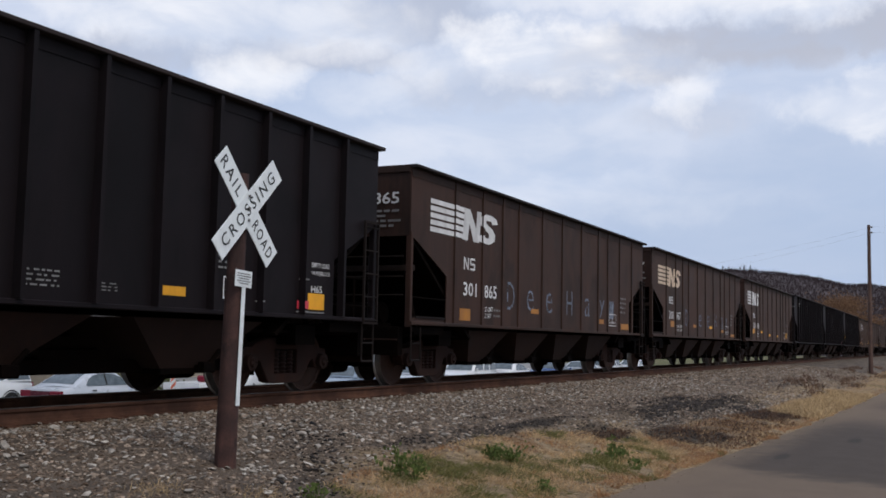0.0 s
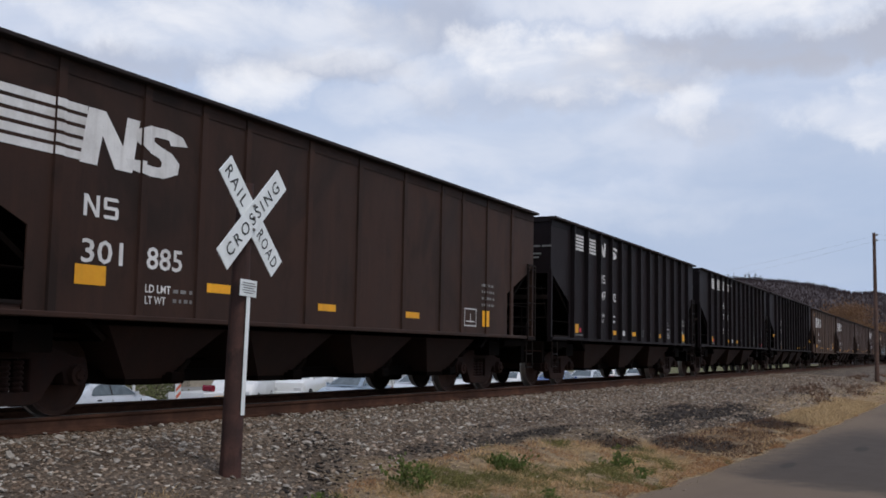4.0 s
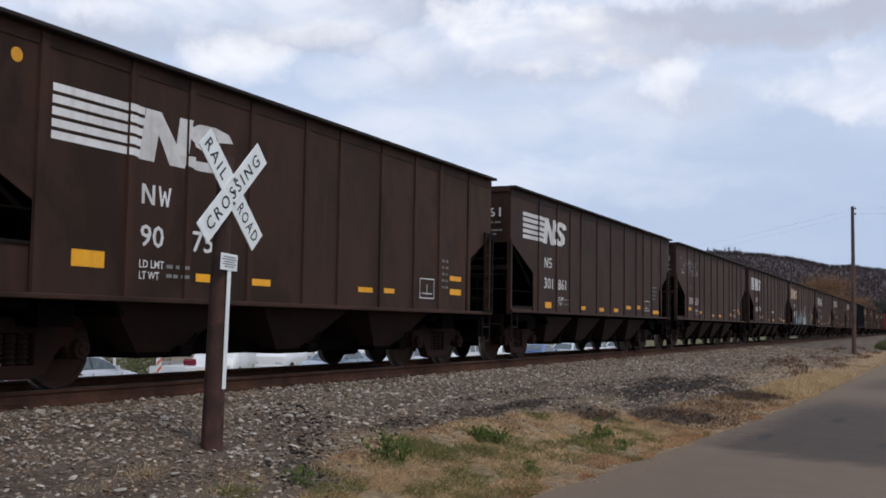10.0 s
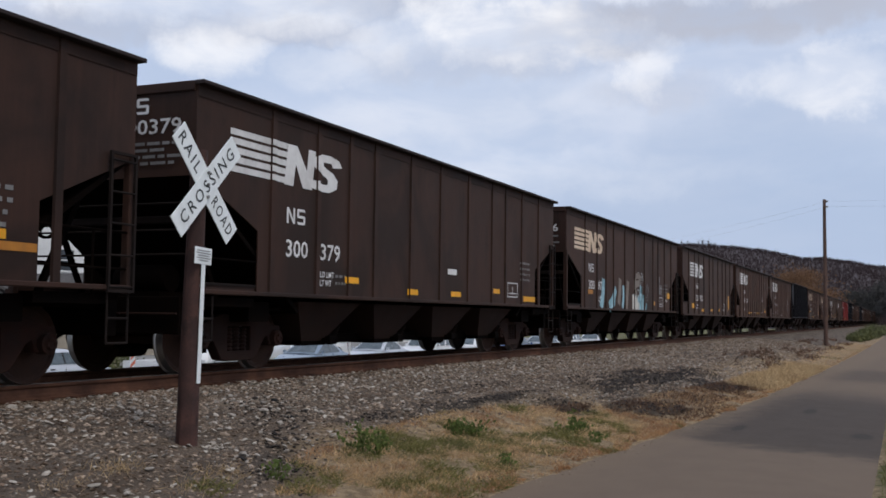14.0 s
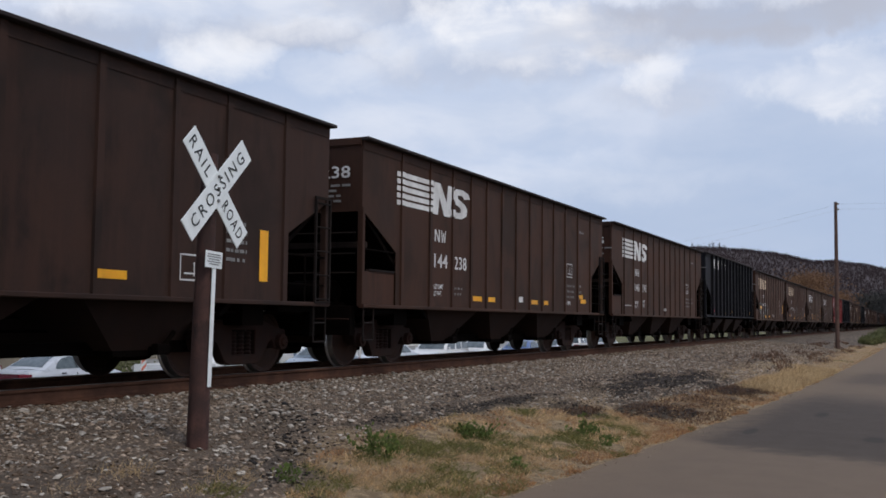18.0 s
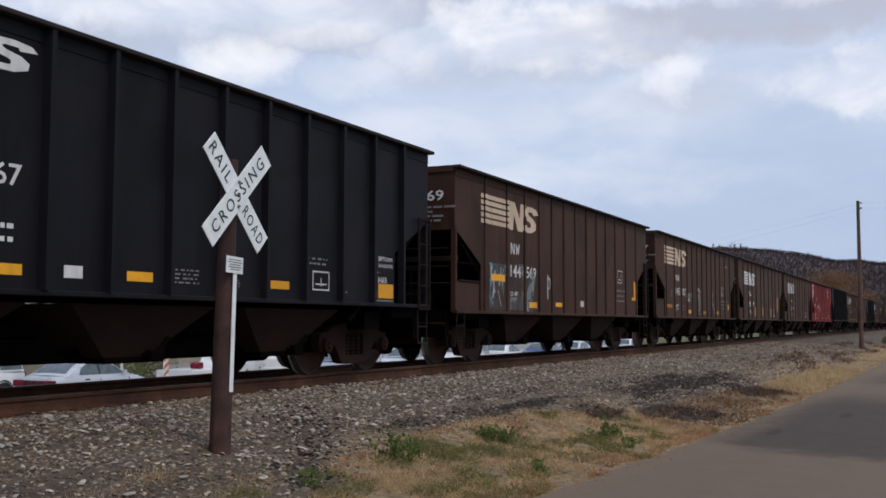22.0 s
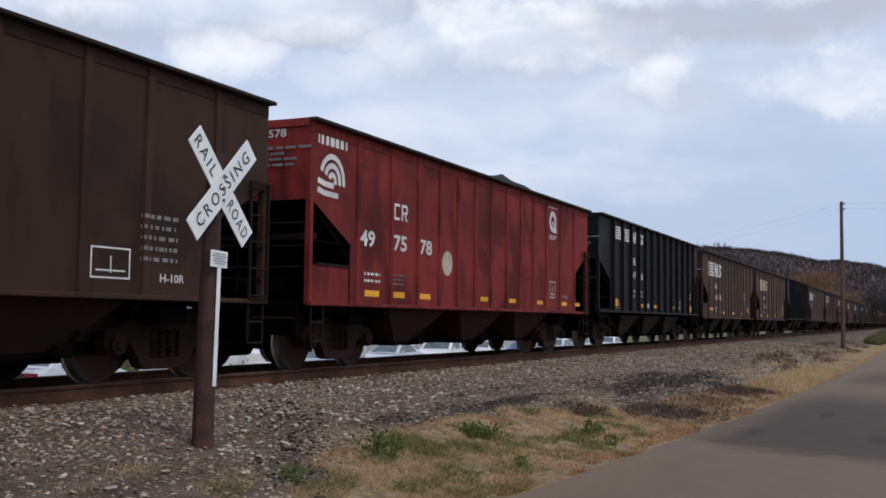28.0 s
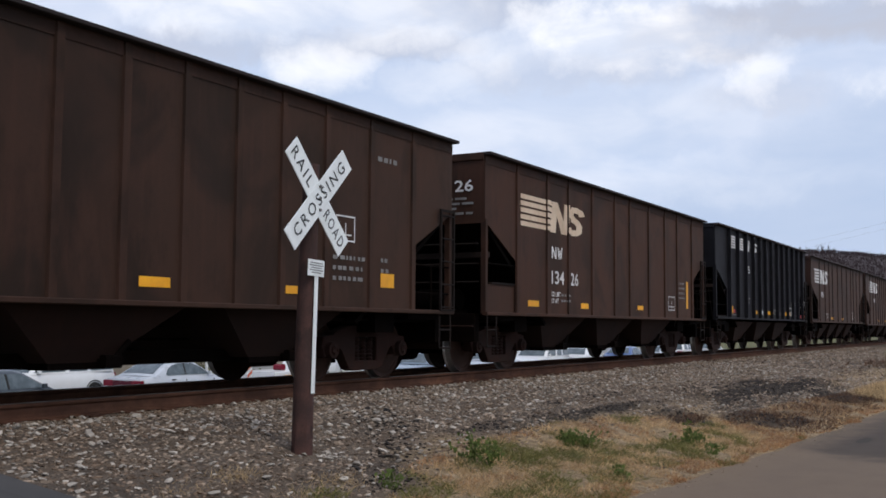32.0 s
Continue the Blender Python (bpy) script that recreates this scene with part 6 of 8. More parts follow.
    tail(p, [("y", 1.68, 2.17, 1.16, 1.26), ("y", 2.62, 3.10, 1.16, 1.26), ("y", 3.68, 4.14, 1.16, 1.26), ("y", 6.5, 6.9, 1.18, 1.27), ("y", 8.1, 8.5, 1.18, 1.27), ("y", 9.9, 10.3, 1.18, 1.27), ("y", 11.7, 12.1, 1.18, 1.27), ("b", 11.7, 12.2, 1.3, 1.5), ("f", 10.8, 11.2, 1.35, 1.75), ("y", 12.8, 13.2, 1.18, 1.27)])
    p.end_print("497578", 3.55, size=0.62)
    mark_ribbed(21, "147", "841", slide=0.12).end_print("147841", 3.38, size=0.62)
    p = mark_plain(22, "145", "490")
    tail(p, [("y", 1.5, 2.3, 1.33, 1.44), ("y", 4.7, 5.15, 1.2, 1.3), ("y", 7.3, 7.75, 1.19, 1.3), ("y", 9.72, 10.15, 1.19, 1.29), ("y", 11.85, 12.2, 1.34, 1.54)] + PANEL_TAIL)
    p.end_print("145490")
    p = mark_plain(23, "134", "26", logo="tan_stencil")
    tail(p, SHORT_TAIL + [("y", 1.69, 2.16, 1.17, 1.28), ("y", 4.2, 4.6, 1.17, 1.28), ("y", 7.6, 8.0, 1.2, 1.3), ("y", 11.4, 11.55, 1.3, 2.0)])
    p.end_print("134126")
    mark_ribbed(24, "", "")
    for k in range(25, 44):
        if TRAIN[k][2] == "ribbed":
            mark_ribbed(k, "", "")
        else:
            p = mark_plain(k, "", "", logo="tan_stencil" if k % 5 == 2 else "white_stencil")
            tail(p, [("y", 4.4, 4.85, 1.2, 1.3), ("y", 7.2, 7.65, 1.2, 1.3), ("f", 10.0, 10.5, 1.25, 1.58)])


mark_cars()


# ---- the crossing sign ----
def build_sign():
    x0, y0, z0 = 7.60, 5.86, ground_z(7.6, 5.86)
    sign = tagged(new("crossing_sign"), "white railroad crossbuck on a brown wooden post", "road sign")
    sign.matrix_basis = pose(x0, y0, z0 - 0.02, 0, 0, 1.5)
    post_h = 3.06 - z0
    rings, n, v, f = 14, 12, [], []
    for i in range(rings + 1):
        u = i / rings
        r = 0.100 - 0.026 * u
        for j in range(n):
            a = 6.2832 * j / n
            rr = r * (1 + 0.05 * noise.noise((math.cos(a) * 2, math.sin(a) * 2, u * 3)))
            v.append((rr * math.cos(a) + 0.09 * u, rr * math.sin(a), -0.25 + (post_h + 0.25) * u))
    for i in range(rings):
        for j in range(n):
            f.append((i * n + j, i * n + (j + 1) % n, (i + 1) * n + (j + 1) % n, (i + 1) * n + j))
    f.append(tuple(range(rings * n, rings * n + n)))
    part("post", B().add(v, f).mesh("post", [M["post_wood"]], True), sign, "weathered brown wooden post")
    cx, cz = 0.062, 2.735 - z0
    for name, ang, words, y in (("crossbuck_blade", 43.5, "CROSSING", -0.115), ("crossbuck_blade", -46.0, "RAIL ROAD", -0.100)):
        m = B().box(-0.61, 0.61, -0.004, 0.004, -0.115, 0.115).mesh("crossbuck_blade", [M["sign_white"]])
        bl = part(name, m, sign, "white reflective crossbuck blade", (cx, y, cz))
        bl.rotation_euler = (0, -radians(ang), 0)
        if words == "CROSSING":
            part("lettering", text_mesh(words, 0.118, M["sign_black"], 1.03, 0.006, 1.35), bl, "black lettering CROSSING", (0, -0.007, 0))
        else:
            for w, cxw in (("RAIL", -0.365), ("ROAD", 0.365)):
                part("lettering", text_mesh(w, 0.118, M["sign_black"], 0.40, 0.006, 1.3), bl, "black lettering " + w, (cxw, -0.007, 0))
    for dx, dz in ((0, 0), (0.0, 0.11), (0, -0.11)):
        b = B().lathe([(0, -0.014), (0.014, -0.012), (0.016, 0.0)], 8, [0] * 2)
        part("bolt", b.mesh("bolt", [M["bolt_steel"]]), sign, "", (cx + dx, -0.124, cz + dz))
    p = part("notice_plate", B().box(-0.125, 0.125, -0.003, 0.003, -0.075, 0.075).mesh("notice_plate", [M["sign_white"]]), sign, "small white notice plate", (0.042, -0.105, 2.09 - z0))
    p.rotation_euler = (0, radians(2.5), 0)
    for i, wd in enumerate((0.19, 0.21, 0.16, 0.20, 0.14)):
        part("notice_line", B().box(-wd / 2, wd / 2, -0.006, -0.0035, -0.004, 0.004).mesh("notice_line", [M["bolt_steel"]]), p, "", (0, 0, 0.045 - i * 0.022))
    b = B().box(-0.026, 0.026, -0.003, 0.003, -0.55, 0.55)
    st = part("reflective_strip", b.mesh("reflective_strip", [M["sign_white"]]), sign, "white reflective strip", (0.045, -0.098, 1.50 - z0))
    st.rotation_euler = (0, radians(1.6), 0)


build_sign()


def build_pole():
    pole = tagged(new("utility_pole"), "tall weathered wooden utility pole beside the lane", "utility pole")
    x0, y0 = 62.0, 4.05
    z0 = ground_z(x0, y0)
    pole.matrix_basis = pose(x0, y0, z0)
    b = B()
    n, v, f = 12, [], []
    for i in range(9):
        u = i / 8
        for j in range(n):
            a = 6.2832 * j / n
            r = 0.125 - 0.04 * u
            v.append((r * math.cos(a), r * math.sin(a), -0.3 + 8.52 * u))
    for i in range(8):
        for j in range(n):
            f.append((i * n + j, i * n + (j + 1) % n, (i + 1) * n + (j + 1) % n, (i + 1) * n + j))
    f.append(tuple(range(8 * n, 9 * n)))
    part("shaft", b.add(v, f).mesh("shaft", [M["pole_wood"]], True), pole)
    for dz in (8.1, 7.8):
        part("insulator", B().lathe([(0, -0.20), (0.05, -0.19), (0.06, -0.13), (0.04, -0.12), (0.05, -0.08), (0.02, -0.05)], 8, [0] * 5).mesh("insulator", [M["bolt_steel"]]), pole, "", (0, 0, dz))
    def cable(a, b_, sag, r):
        bb, n = B(), 5
        pts = [(a[0] + (b_[0] - a[0]) * i / 24, a[1] + (b_[1] - a[1]) * i / 24, a[2] + (b_[2] - a[2]) * i / 24 - sag * 4 * (i / 24) * (1 - i / 24)) for i in range(25)]
        v = [(p[0] + r * math.cos(6.2832 * k / n) * 0.7, p[1] + r * math.cos(6.2832 * k / n) * 0.7, p[2] + r * math.sin(6.2832 * k / n)) for p in pts for k in range(n)]
        bb.add(v, [(i * n + k, i * n + (k + 1) % n, (i + 1) * n + (k + 1) % n, (i + 1) * n + k) for i in range(24) for k in range(n)])
        ob = new("overhead_wire", bb.mesh("overhead_wire", [M["bolt_steel"]]))
        tagged(ob, "thin black overhead wire hung from the utility pole", "wire", "overhead wires")
    cable((x0, y0 - 0.18, z0 + 8.1), (128, 52, 9.3), 1.2, 0.0028)
    cable((x0, y0 - 0.18, z0 + 7.8), (128, 52, 8.6), 1.3, 0.0028)
    cable((x0, y0 - 0.18, z0 + 8.1), (40, -46, 8.6), 0.9, 0.0028)
    cable((x0, y0 - 0.18, z0 + 7.8), (40, -46, 8.2), 0.9, 0.0028)


build_pole()

# ---- the bank: stones, grass and weeds ----
def ico(seed, squash=0.7):
    bm = bmesh.new()
    bmesh.ops.create_icosphere(bm, subdivisions=1, radius=1.0)
    rnd = random.Random(seed)
    for v in bm.verts:
        v.co *= rnd.uniform(0.62, 1.12)
        v.co.z *= squash
    bm.verts.ensure_lookup_table()
    out = (np.array([v.co[:] for v in bm.verts]), [[v.index for v in f.verts] for f in bm.faces])
    bm.free()
    return out


STONES = [ico(i, 0.42 + 0.05 * (i % 6)) for i in range(14)]
BOUND = [(4.0, 4.2), (6.2, 4.25), (7.1, 4.4), (8.0, 4.85), (8.9, 5.02), (9.9, 5.15), (12.2, 5.15), (13.8, 4.95), (15.3, 4.6), (17.0, 4.2), (22.0, 3.9), (26.0, 3.7), (30.0, 3.75), (40.0, 3.4), (60.0, 3.6), (200.0, 3.6)]


def bound(x):
    return float(np.interp(x, [b[0] for b in BOUND], [b[1] for b in BOUND]))


def scorch(x, y):
    """How burnt the bank is here, 0 to 1."""
    wob = 1.1 * noise.noise((x * 0.33, y * 2.8, 4)) + 0.75 * noise.noise((x * 0.9, y * 7.0, 6)) + 0.3 * noise.noise((x * 4, y * 9, 7))
    a = ((x - 22.6) / 5.6) ** 2 + ((y - 4.95 + 0.09 * (x - 22.6)) / 0.72) ** 2 + 1.0 * wob
    b = ((x - 13.6) / 3.0) ** 2 + ((y - 5.52 + 0.04 * (x - 13.0)) / 0.30) ** 2 + 1.1 * wob
    c = ((x - 37.0) / 4.5) ** 2 + ((y - 4.75) / 0.75) ** 2 + 1.6 * wob
    d = ((x - 23.9 - 0.5 * (y - 4.0)) / 1.7) ** 2 + ((y - 3.75) / 0.80) ** 2 + 1.0 * wob
    e = ((x - 17.1 - 0.3 * (4.0 - y)) / 1.2) ** 2 + ((y - 3.95) / 0.80) ** 2 + 1.2 * wob
    h = ((x - 15.4) / 1.0) ** 2 + ((y - 4.75) / 0.55) ** 2 + 1.0 * wob
    f = ((x - 17.0) / 4.5) ** 2 + ((y - 6.1) / 0.18) ** 2 + 1.5 * wob
    return max(0.95 * step(0.95, 0.10, a), 0.9 * step(1.0, 0.1, d), 0.9 * step(1.0, 0.1, e), 0.85 * step(1.0, 0.1, h), 0.9 * step(0.95, 0.1, b), 0.7 * step(0.8, 0.1, c), 0.5 * step(0.8, 0.1, f))


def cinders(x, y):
    """A shadow band that runs down the bank beside the sign, drawn by blackening its stones."""
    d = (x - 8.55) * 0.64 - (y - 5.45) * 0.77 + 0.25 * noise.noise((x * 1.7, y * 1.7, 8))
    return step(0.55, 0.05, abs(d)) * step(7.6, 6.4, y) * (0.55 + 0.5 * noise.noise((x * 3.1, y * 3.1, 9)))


def put_pieces(name, spots, shapes, size, mat, label, category, flat=0.35, seed=1):
    rng = np.random.default_rng(seed)
    n = len(spots)
    sizes = size[0] * 0.7 + (size[1] - size[0] * 0.7) * rng.random(n) ** 1.8
    sizes = sizes * np.where(rng.random(n) < 0.14, 1.45, 1.0) * np.where(rng.random(n) < 0.04, 1.4, 1.0)
    places = np.array([(x, y, ground_z(x, y) + flat * s) for (x, y), s in zip(spots, sizes)])
    sz = np.stack([sizes * rng.uniform(0.8, 1.6, n), sizes * rng.uniform(0.8, 1.2, n), sizes * rng.uniform(0.6, 1.0, n)], 1)
    me = scatter_mesh(name, shapes, rng.integers(0, len(shapes), n), places, sz, rng.uniform(0, 6.28, n), mat, rng.uniform(-0.5, 0.5, n))
    me.polygons.foreach_set("use_smooth", [False] * len(me.polygons))
    return tagged(new(name, me), label, category, kind="stuff")


def build_stones():
    rng = np.random.default_rng(11)
    stones, dark, pale, dun = [], [], [], []
    for x0, x1, dens, big in ((4.86, 12, 820, 0), (12, 18, 600, 0), (18, 30, 520, 1), (30, 60, 170, 2)):
        n = int((x1 - x0) * 4.6 * dens)
        for x, y, r in zip(rng.uniform(x0, x1, n), rng.uniform(3.0, 8.92, n), rng.random(n)):
            e = bound(x)
            if y < e - 0.25 or (y < e + 0.25 and r > (y - e + 0.25) / 0.5):
                if x > 14 and y > lane_edge(x) + 0.2 and scorch(x, y) * 0.9 > r:
                    dark.append((x, y, big))
                elif r < 0.05 and y > lane_edge(x) + 0.1:
                    stones.append((x, y, big))
                continue
            if abs(x - 7.6) < 0.1 and abs(y - 5.86) < 0.1:
                continue
            # black stones: burnt ground, and the painted shadow band beside the sign
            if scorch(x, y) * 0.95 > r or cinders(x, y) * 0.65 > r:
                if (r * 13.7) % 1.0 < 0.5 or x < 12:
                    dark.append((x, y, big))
            elif r > 0.90 + 0.09 * noise.noise((x * 0.35, y * 2.4, 33)) and scorch(x, y) < 0.1:
                pale.append((x, y, big))
            elif (r * 7.31) % 1.0 < 0.26 + 0.45 * noise.noise((x * 0.8, y * 1.1, 15)) + 0.45 * noise.noise((x * 0.35, y * 2.8, 34)) + 0.25 * step(8.6, 5.6, x):
                dun.append((x, y, big))
            else:
                stones.append((x, y, big))
    for big, size in ((0, (0.011, 0.025)), (1, (0.013, 0.030)), (2, (0.020, 0.042))):
        s = [(x, y) for x, y, b in stones if b == big]
        put_pieces("ballast_stones", s, STONES, size, M["ballast_stone"], "crushed grey ballast stones on the railway bank", "ballast", 0.12, 20 + big)
        s = [(x, y) for x, y, b in dun if b == big]
        put_pieces("dusty_stones", s, STONES, size, M["dun_stone"], "dark dusty brown stones among the ballast", "ballast", 0.10, 24 + big)
    put_pieces("cinder_stones", [(x, y) for x, y, b in dark], STONES, (0.011, 0.025), M["scorched"], "blackened cinders and coal bits on the bank, and stones darkened as a shadow band", "cinders", 0.3, 31)
    put_pieces("pale_stones", [(x, y) for x, y, b in pale], STONES, (0.012, 0.034), M["pale_stone"], "pale limestone chips among the ballast", "stones", 0.5, 33)
    # bits between the rails and a heap of white chips at the post's foot
    mid = [(x, y) for x, y in zip(rng.uniform(5, 30, 5000), rng.uniform(9.1, 11.3, 5000))]
    put_pieces("bed_stones", mid, STONES, (0.02, 0.04), M["scorched"], "near-black stones between the rails", "ballast", 0.3, 35)
    heap = [(7.74 + rng.normal(0, 0.12), 5.66 + rng.normal(0, 0.07)) for i in range(60)]
    put_pieces("white_chips", heap, STONES, (0.014, 0.030), M["pale_stone"], "white stone chips at the foot of the sign post", "stones", 0.6, 36)
    crumbs = [(x, lane_edge(x) + 0.18 - abs(rng.normal(0, 0.22))) for x in rng.uniform(5, 34, 1100)]
    put_pieces("edge_gravel", crumbs, STONES, (0.004, 0.011), M["ballast_stone"], "loose gravel crumbs along the lane's edge", "gravel", 0.5, 38)
    lumps = [(9.55, 6.05), (9.62, 6.02), (9.2, 5.75), (10.6, 6.9)]
    put_pieces("coal_lumps", lumps, STONES, (0.025, 0.045), M["coal"], "black coal lumps on the ballast", "coal", 0.5, 37)


BLADE = (np.array([(-0.5, 0, 0), (0.5, 0, 0), (0.32, 0.12, 0.55), (-0.28, 0.12, 0.55), (0.02, 0.42, 1.0)]), [(0, 1, 2), (0, 2, 3), (3, 2, 4)])
BLADE2 = (np.array([(-0.5, 0, 0), (0.5, 0, 0), (0.30, -0.05, 0.5), (-0.30, -0.05, 0.5), (0.1, 0.30, 0.9)]), [(0, 1, 2), (0, 2, 3), (3, 2, 4)])


def put_blades(name, spots, width, height, mat, label, category, lean=0.7, seed=1, lie=0.0):
    rng = np.random.default_rng(seed)
    n = len(spots)
    h = rng.uniform(height[0], height[1], n)
    sz = np.stack([rng.uniform(width[0], width[1], n), h * rng.uniform(0.6, 1.6, n), h], 1)
    places = np.array([(x, y, ground_z(x, y) - 0.01) for x, y in spots])
    me = scatter_mesh(name, [BLADE, BLADE2], rng.integers(0, 2, n), places, sz, rng.uniform(0, 6.28, n), mat, lie + rng.normal(0, lean, n))
    return tagged(new(name, me), label, category, kind="stuff")


GREENS = [(9.07, 4.86, 0.30), (11.27, 4.58, 0.34), (13.09, 3.96, 0.26), (9.09, 3.98, 0.30), (8.34, 4.0, 0.34), (9.95, 3.8, 0.40), (6.7, 4.95, 0.22), (7.57, 4.55, 0.30), (10.7, 4.2, 0.40), (12.0, 4.2, 0.3), (11.4, 3.75, 0.3), (60.0, 3.1, 1.5), (46.0, 2.9, 0.8)]


def build_grass():
    rng = np.random.default_rng(5)
    dry, burnt, green, brown = [], [], [], []
    for x0, x1, dens in ((5.1, 16, 2700), (16, 30, 1000), (30, 75, 200)):
        n = int((x1 - x0) * 2.6 * dens)
        for x, u, r in zip(rng.uniform(x0, x1, n), rng.random(n), rng.random(n)):
            lo, hi = lane_edge(x) + 0.10 + 0.18 * noise.noise((x * 1.1, 2, 0)), bound(x) + 0.20
            y = lo + (hi - lo) * u
            clump = noise.noise((x * 1.6, y * 1.9, 2)) + 0.6 * noise.noise((x * 4.5, y * 4.5, 5))
            if x < 7.9 and y > 4.0 and clump < 0.42:
                continue
            if scorch(x, y) > 0.45 and x > 14:
                if r < 0.3:
                    burnt.append((x, y))
                continue
            if 16.0 < x < 25.6 and y > 2.90 + 0.35 * noise.noise((x * 0.9, 3, 1)):
                if 18.4 < x < 22.4 and y < 4.2 and clump > -0.3 and r > 0.35:
                    (brown if r < 0.75 else dry).append((x, y))
                elif r < 0.45 and clump > -0.2:
                    burnt.append((x, y))
                elif r > 0.70 and clump > 0.05 and scorch(x, y) < 0.3:
                    dry.append((x, y))
                continue
            if clump + 0.35 * r > -0.08:
                hue = noise.noise((x * 0.75, y * 1.4, 11)) + 0.5 * noise.noise((x * 2.6, y * 3.4, 12)) + 0.35 * (r - 0.5)
                fringe = step(0.75, 0.2, y - lane_edge(x) + 0.3 * noise.noise((x * 1.3, y, 14)))
                if fringe * 0.75 > r:
                    brown.append((x, y))
                elif hue > 0.20 and 7.8 < x < 15.5:
                    green.append((x, y))
                elif hue < -0.26 or (15.5 < x < 24.0 and hue < 0.12):
                    brown.append((x, y))
                else:
                    dry.append((x, y))
    for gx, gy, gr in GREENS:
        n = int(330 * min(gr, 0.5) / 0.3)
        for a, d in zip(rng.uniform(0, 6.28, n), rng.random(n)):
            d = gr * math.sqrt(d) * (0.8 + 0.5 * noise.noise((gx + math.cos(a), gy + math.sin(a), 1)))
            green.append((gx + 1.3 * d * math.cos(a), gy + 0.8 * d * math.sin(a)))
    put_blades("dry_grass", dry, (0.003, 0.009), (0.025, 0.085), M["dry_blades"], "matted straw-coloured dry grass on the bank", "grass", 1.3, 41)
    put_blades("brown_grass", brown, (0.004, 0.010), (0.02, 0.075), M["brown_blades"], "matted reddish-brown dead grass on the bank", "grass", 1.3, 48)
    tall = [(x, y) for i, (x, y) in enumerate(dry) if i % 110 == 0]
    put_blades("dry_grass_stalks", tall, (0.006, 0.010), (0.08, 0.16), M["dry_blades"], "longer dry grass stalks on the bank", "grass", 0.45, 42)
    mat = [(x, y) for i, (x, y) in enumerate(dry) if i % 3 == 0 and x < 30 and noise.noise((x * 1.1, y * 1.7, 31)) > -0.05]
    put_blades("thatch", mat, (0.003, 0.007), (0.08, 0.20), M["thatch_blades"], "flattened pale thatch of old grass on the bank", "grass", 0.25, 50, 1.32)
    mat = [(x, y) for i, (x, y) in enumerate(green) if i % 2 == 0 and x < 16]
    put_blades("green_thatch", mat, (0.006, 0.012), (0.06, 0.15), M["green_blades"], "flattened green grass among the thatch", "grass", 0.35, 51, 1.1)
    straw = []
    for x, u in zip(rng.uniform(24.2, 38.0, 11000), rng.random(11000)):
        lo, hi = lane_edge(x) + 0.12, min(3.75, 3.1 + 0.35 * (x - 24.2)) + 0.3 * noise.noise((x * 0.8, 1, 6))
        y = lo + max(hi - lo, 0.1) * u
        if scorch(x, y) < 0.4 and noise.noise((x * 0.9, y * 2.2, 23)) > -0.25:
            straw.append((x, y))
    put_blades("straw_grass", straw, (0.010, 0.020), (0.05, 0.15), M["straw_blades"], "bright straw-coloured grass along the lane's edge", "grass", 0.9, 52)
    put_blades("burnt_grass", burnt, (0.008, 0.016), (0.03, 0.11), M["burnt_blades"], "scorched brown grass on the bank", "grass", 1.2, 43)
    put_blades("green_grass", green, (0.004, 0.010), (0.02, 0.080), M["green_blades"], "green grass tufts among the dry grass", "grass", 0.9, 44)
    straw = [(x, y) for x, y in zip(rng.uniform(24.5, 36, 5500), rng.uniform(0, 1, 5500))]
    straw = [(x, lane_edge(x) + 0.1 + u * (1.15 - 0.012 * (x - 24))) for x, u in straw]
    put_blades("straw", straw, (0.010, 0.020), (0.10, 0.24), M["straw_blades"], "tall pale straw beside the lane", "grass", 0.9, 45)
    side = [(x, y) for x, y in zip(rng.uniform(9, 60, 9000), -2.4 * rng.random(9000) ** 1.4 + 0.22)]
    put_blades("verge_grass", side, (0.01, 0.018), (0.05, 0.14), M["green_blades"], "green verge grass along the lane", "grass", 0.6, 46)
    mats = [(x, y) for x, y in zip(rng.uniform(32, 78, 4500), rng.uniform(3.1, 5.4, 4500)) if noise.noise((x * 0.22, y * 1.1, 21)) + 0.5 * noise.noise((x * 0.8, y * 2.5, 22)) > 0.12]
    put_blades("bank_weeds", mats, (0.02, 0.04), (0.08, 0.24), M["burnt_blades"], "patchy brown weeds on the far bank", "weeds", 0.9, 49)
    # tufts round the post
    tuft = []
    for gx, gy, n in ((6.35, 5.52, 200), (7.15, 5.1, 260), (6.55, 5.0, 120), (5.7, 5.45, 90)):
        tuft += [(gx + rng.normal(0, 0.16), gy + rng.normal(0, 0.09)) for i in range(n)]
    put_blades("dry_tufts", tuft, (0.003, 0.006), (0.04, 0.11), M["straw_blades"], "loose dry grass tufts on the ballast", "grass", 0.9, 47)


LEAF = (np.array([(0, 0, 0), (-0.32, 0, 0.45), (0, 0.08, 0.5), (0.32, 0, 0.45), (0, -0.05, 1.0)]), [(0, 2, 1), (0, 3, 2), (1, 2, 4), (2, 3, 4)])


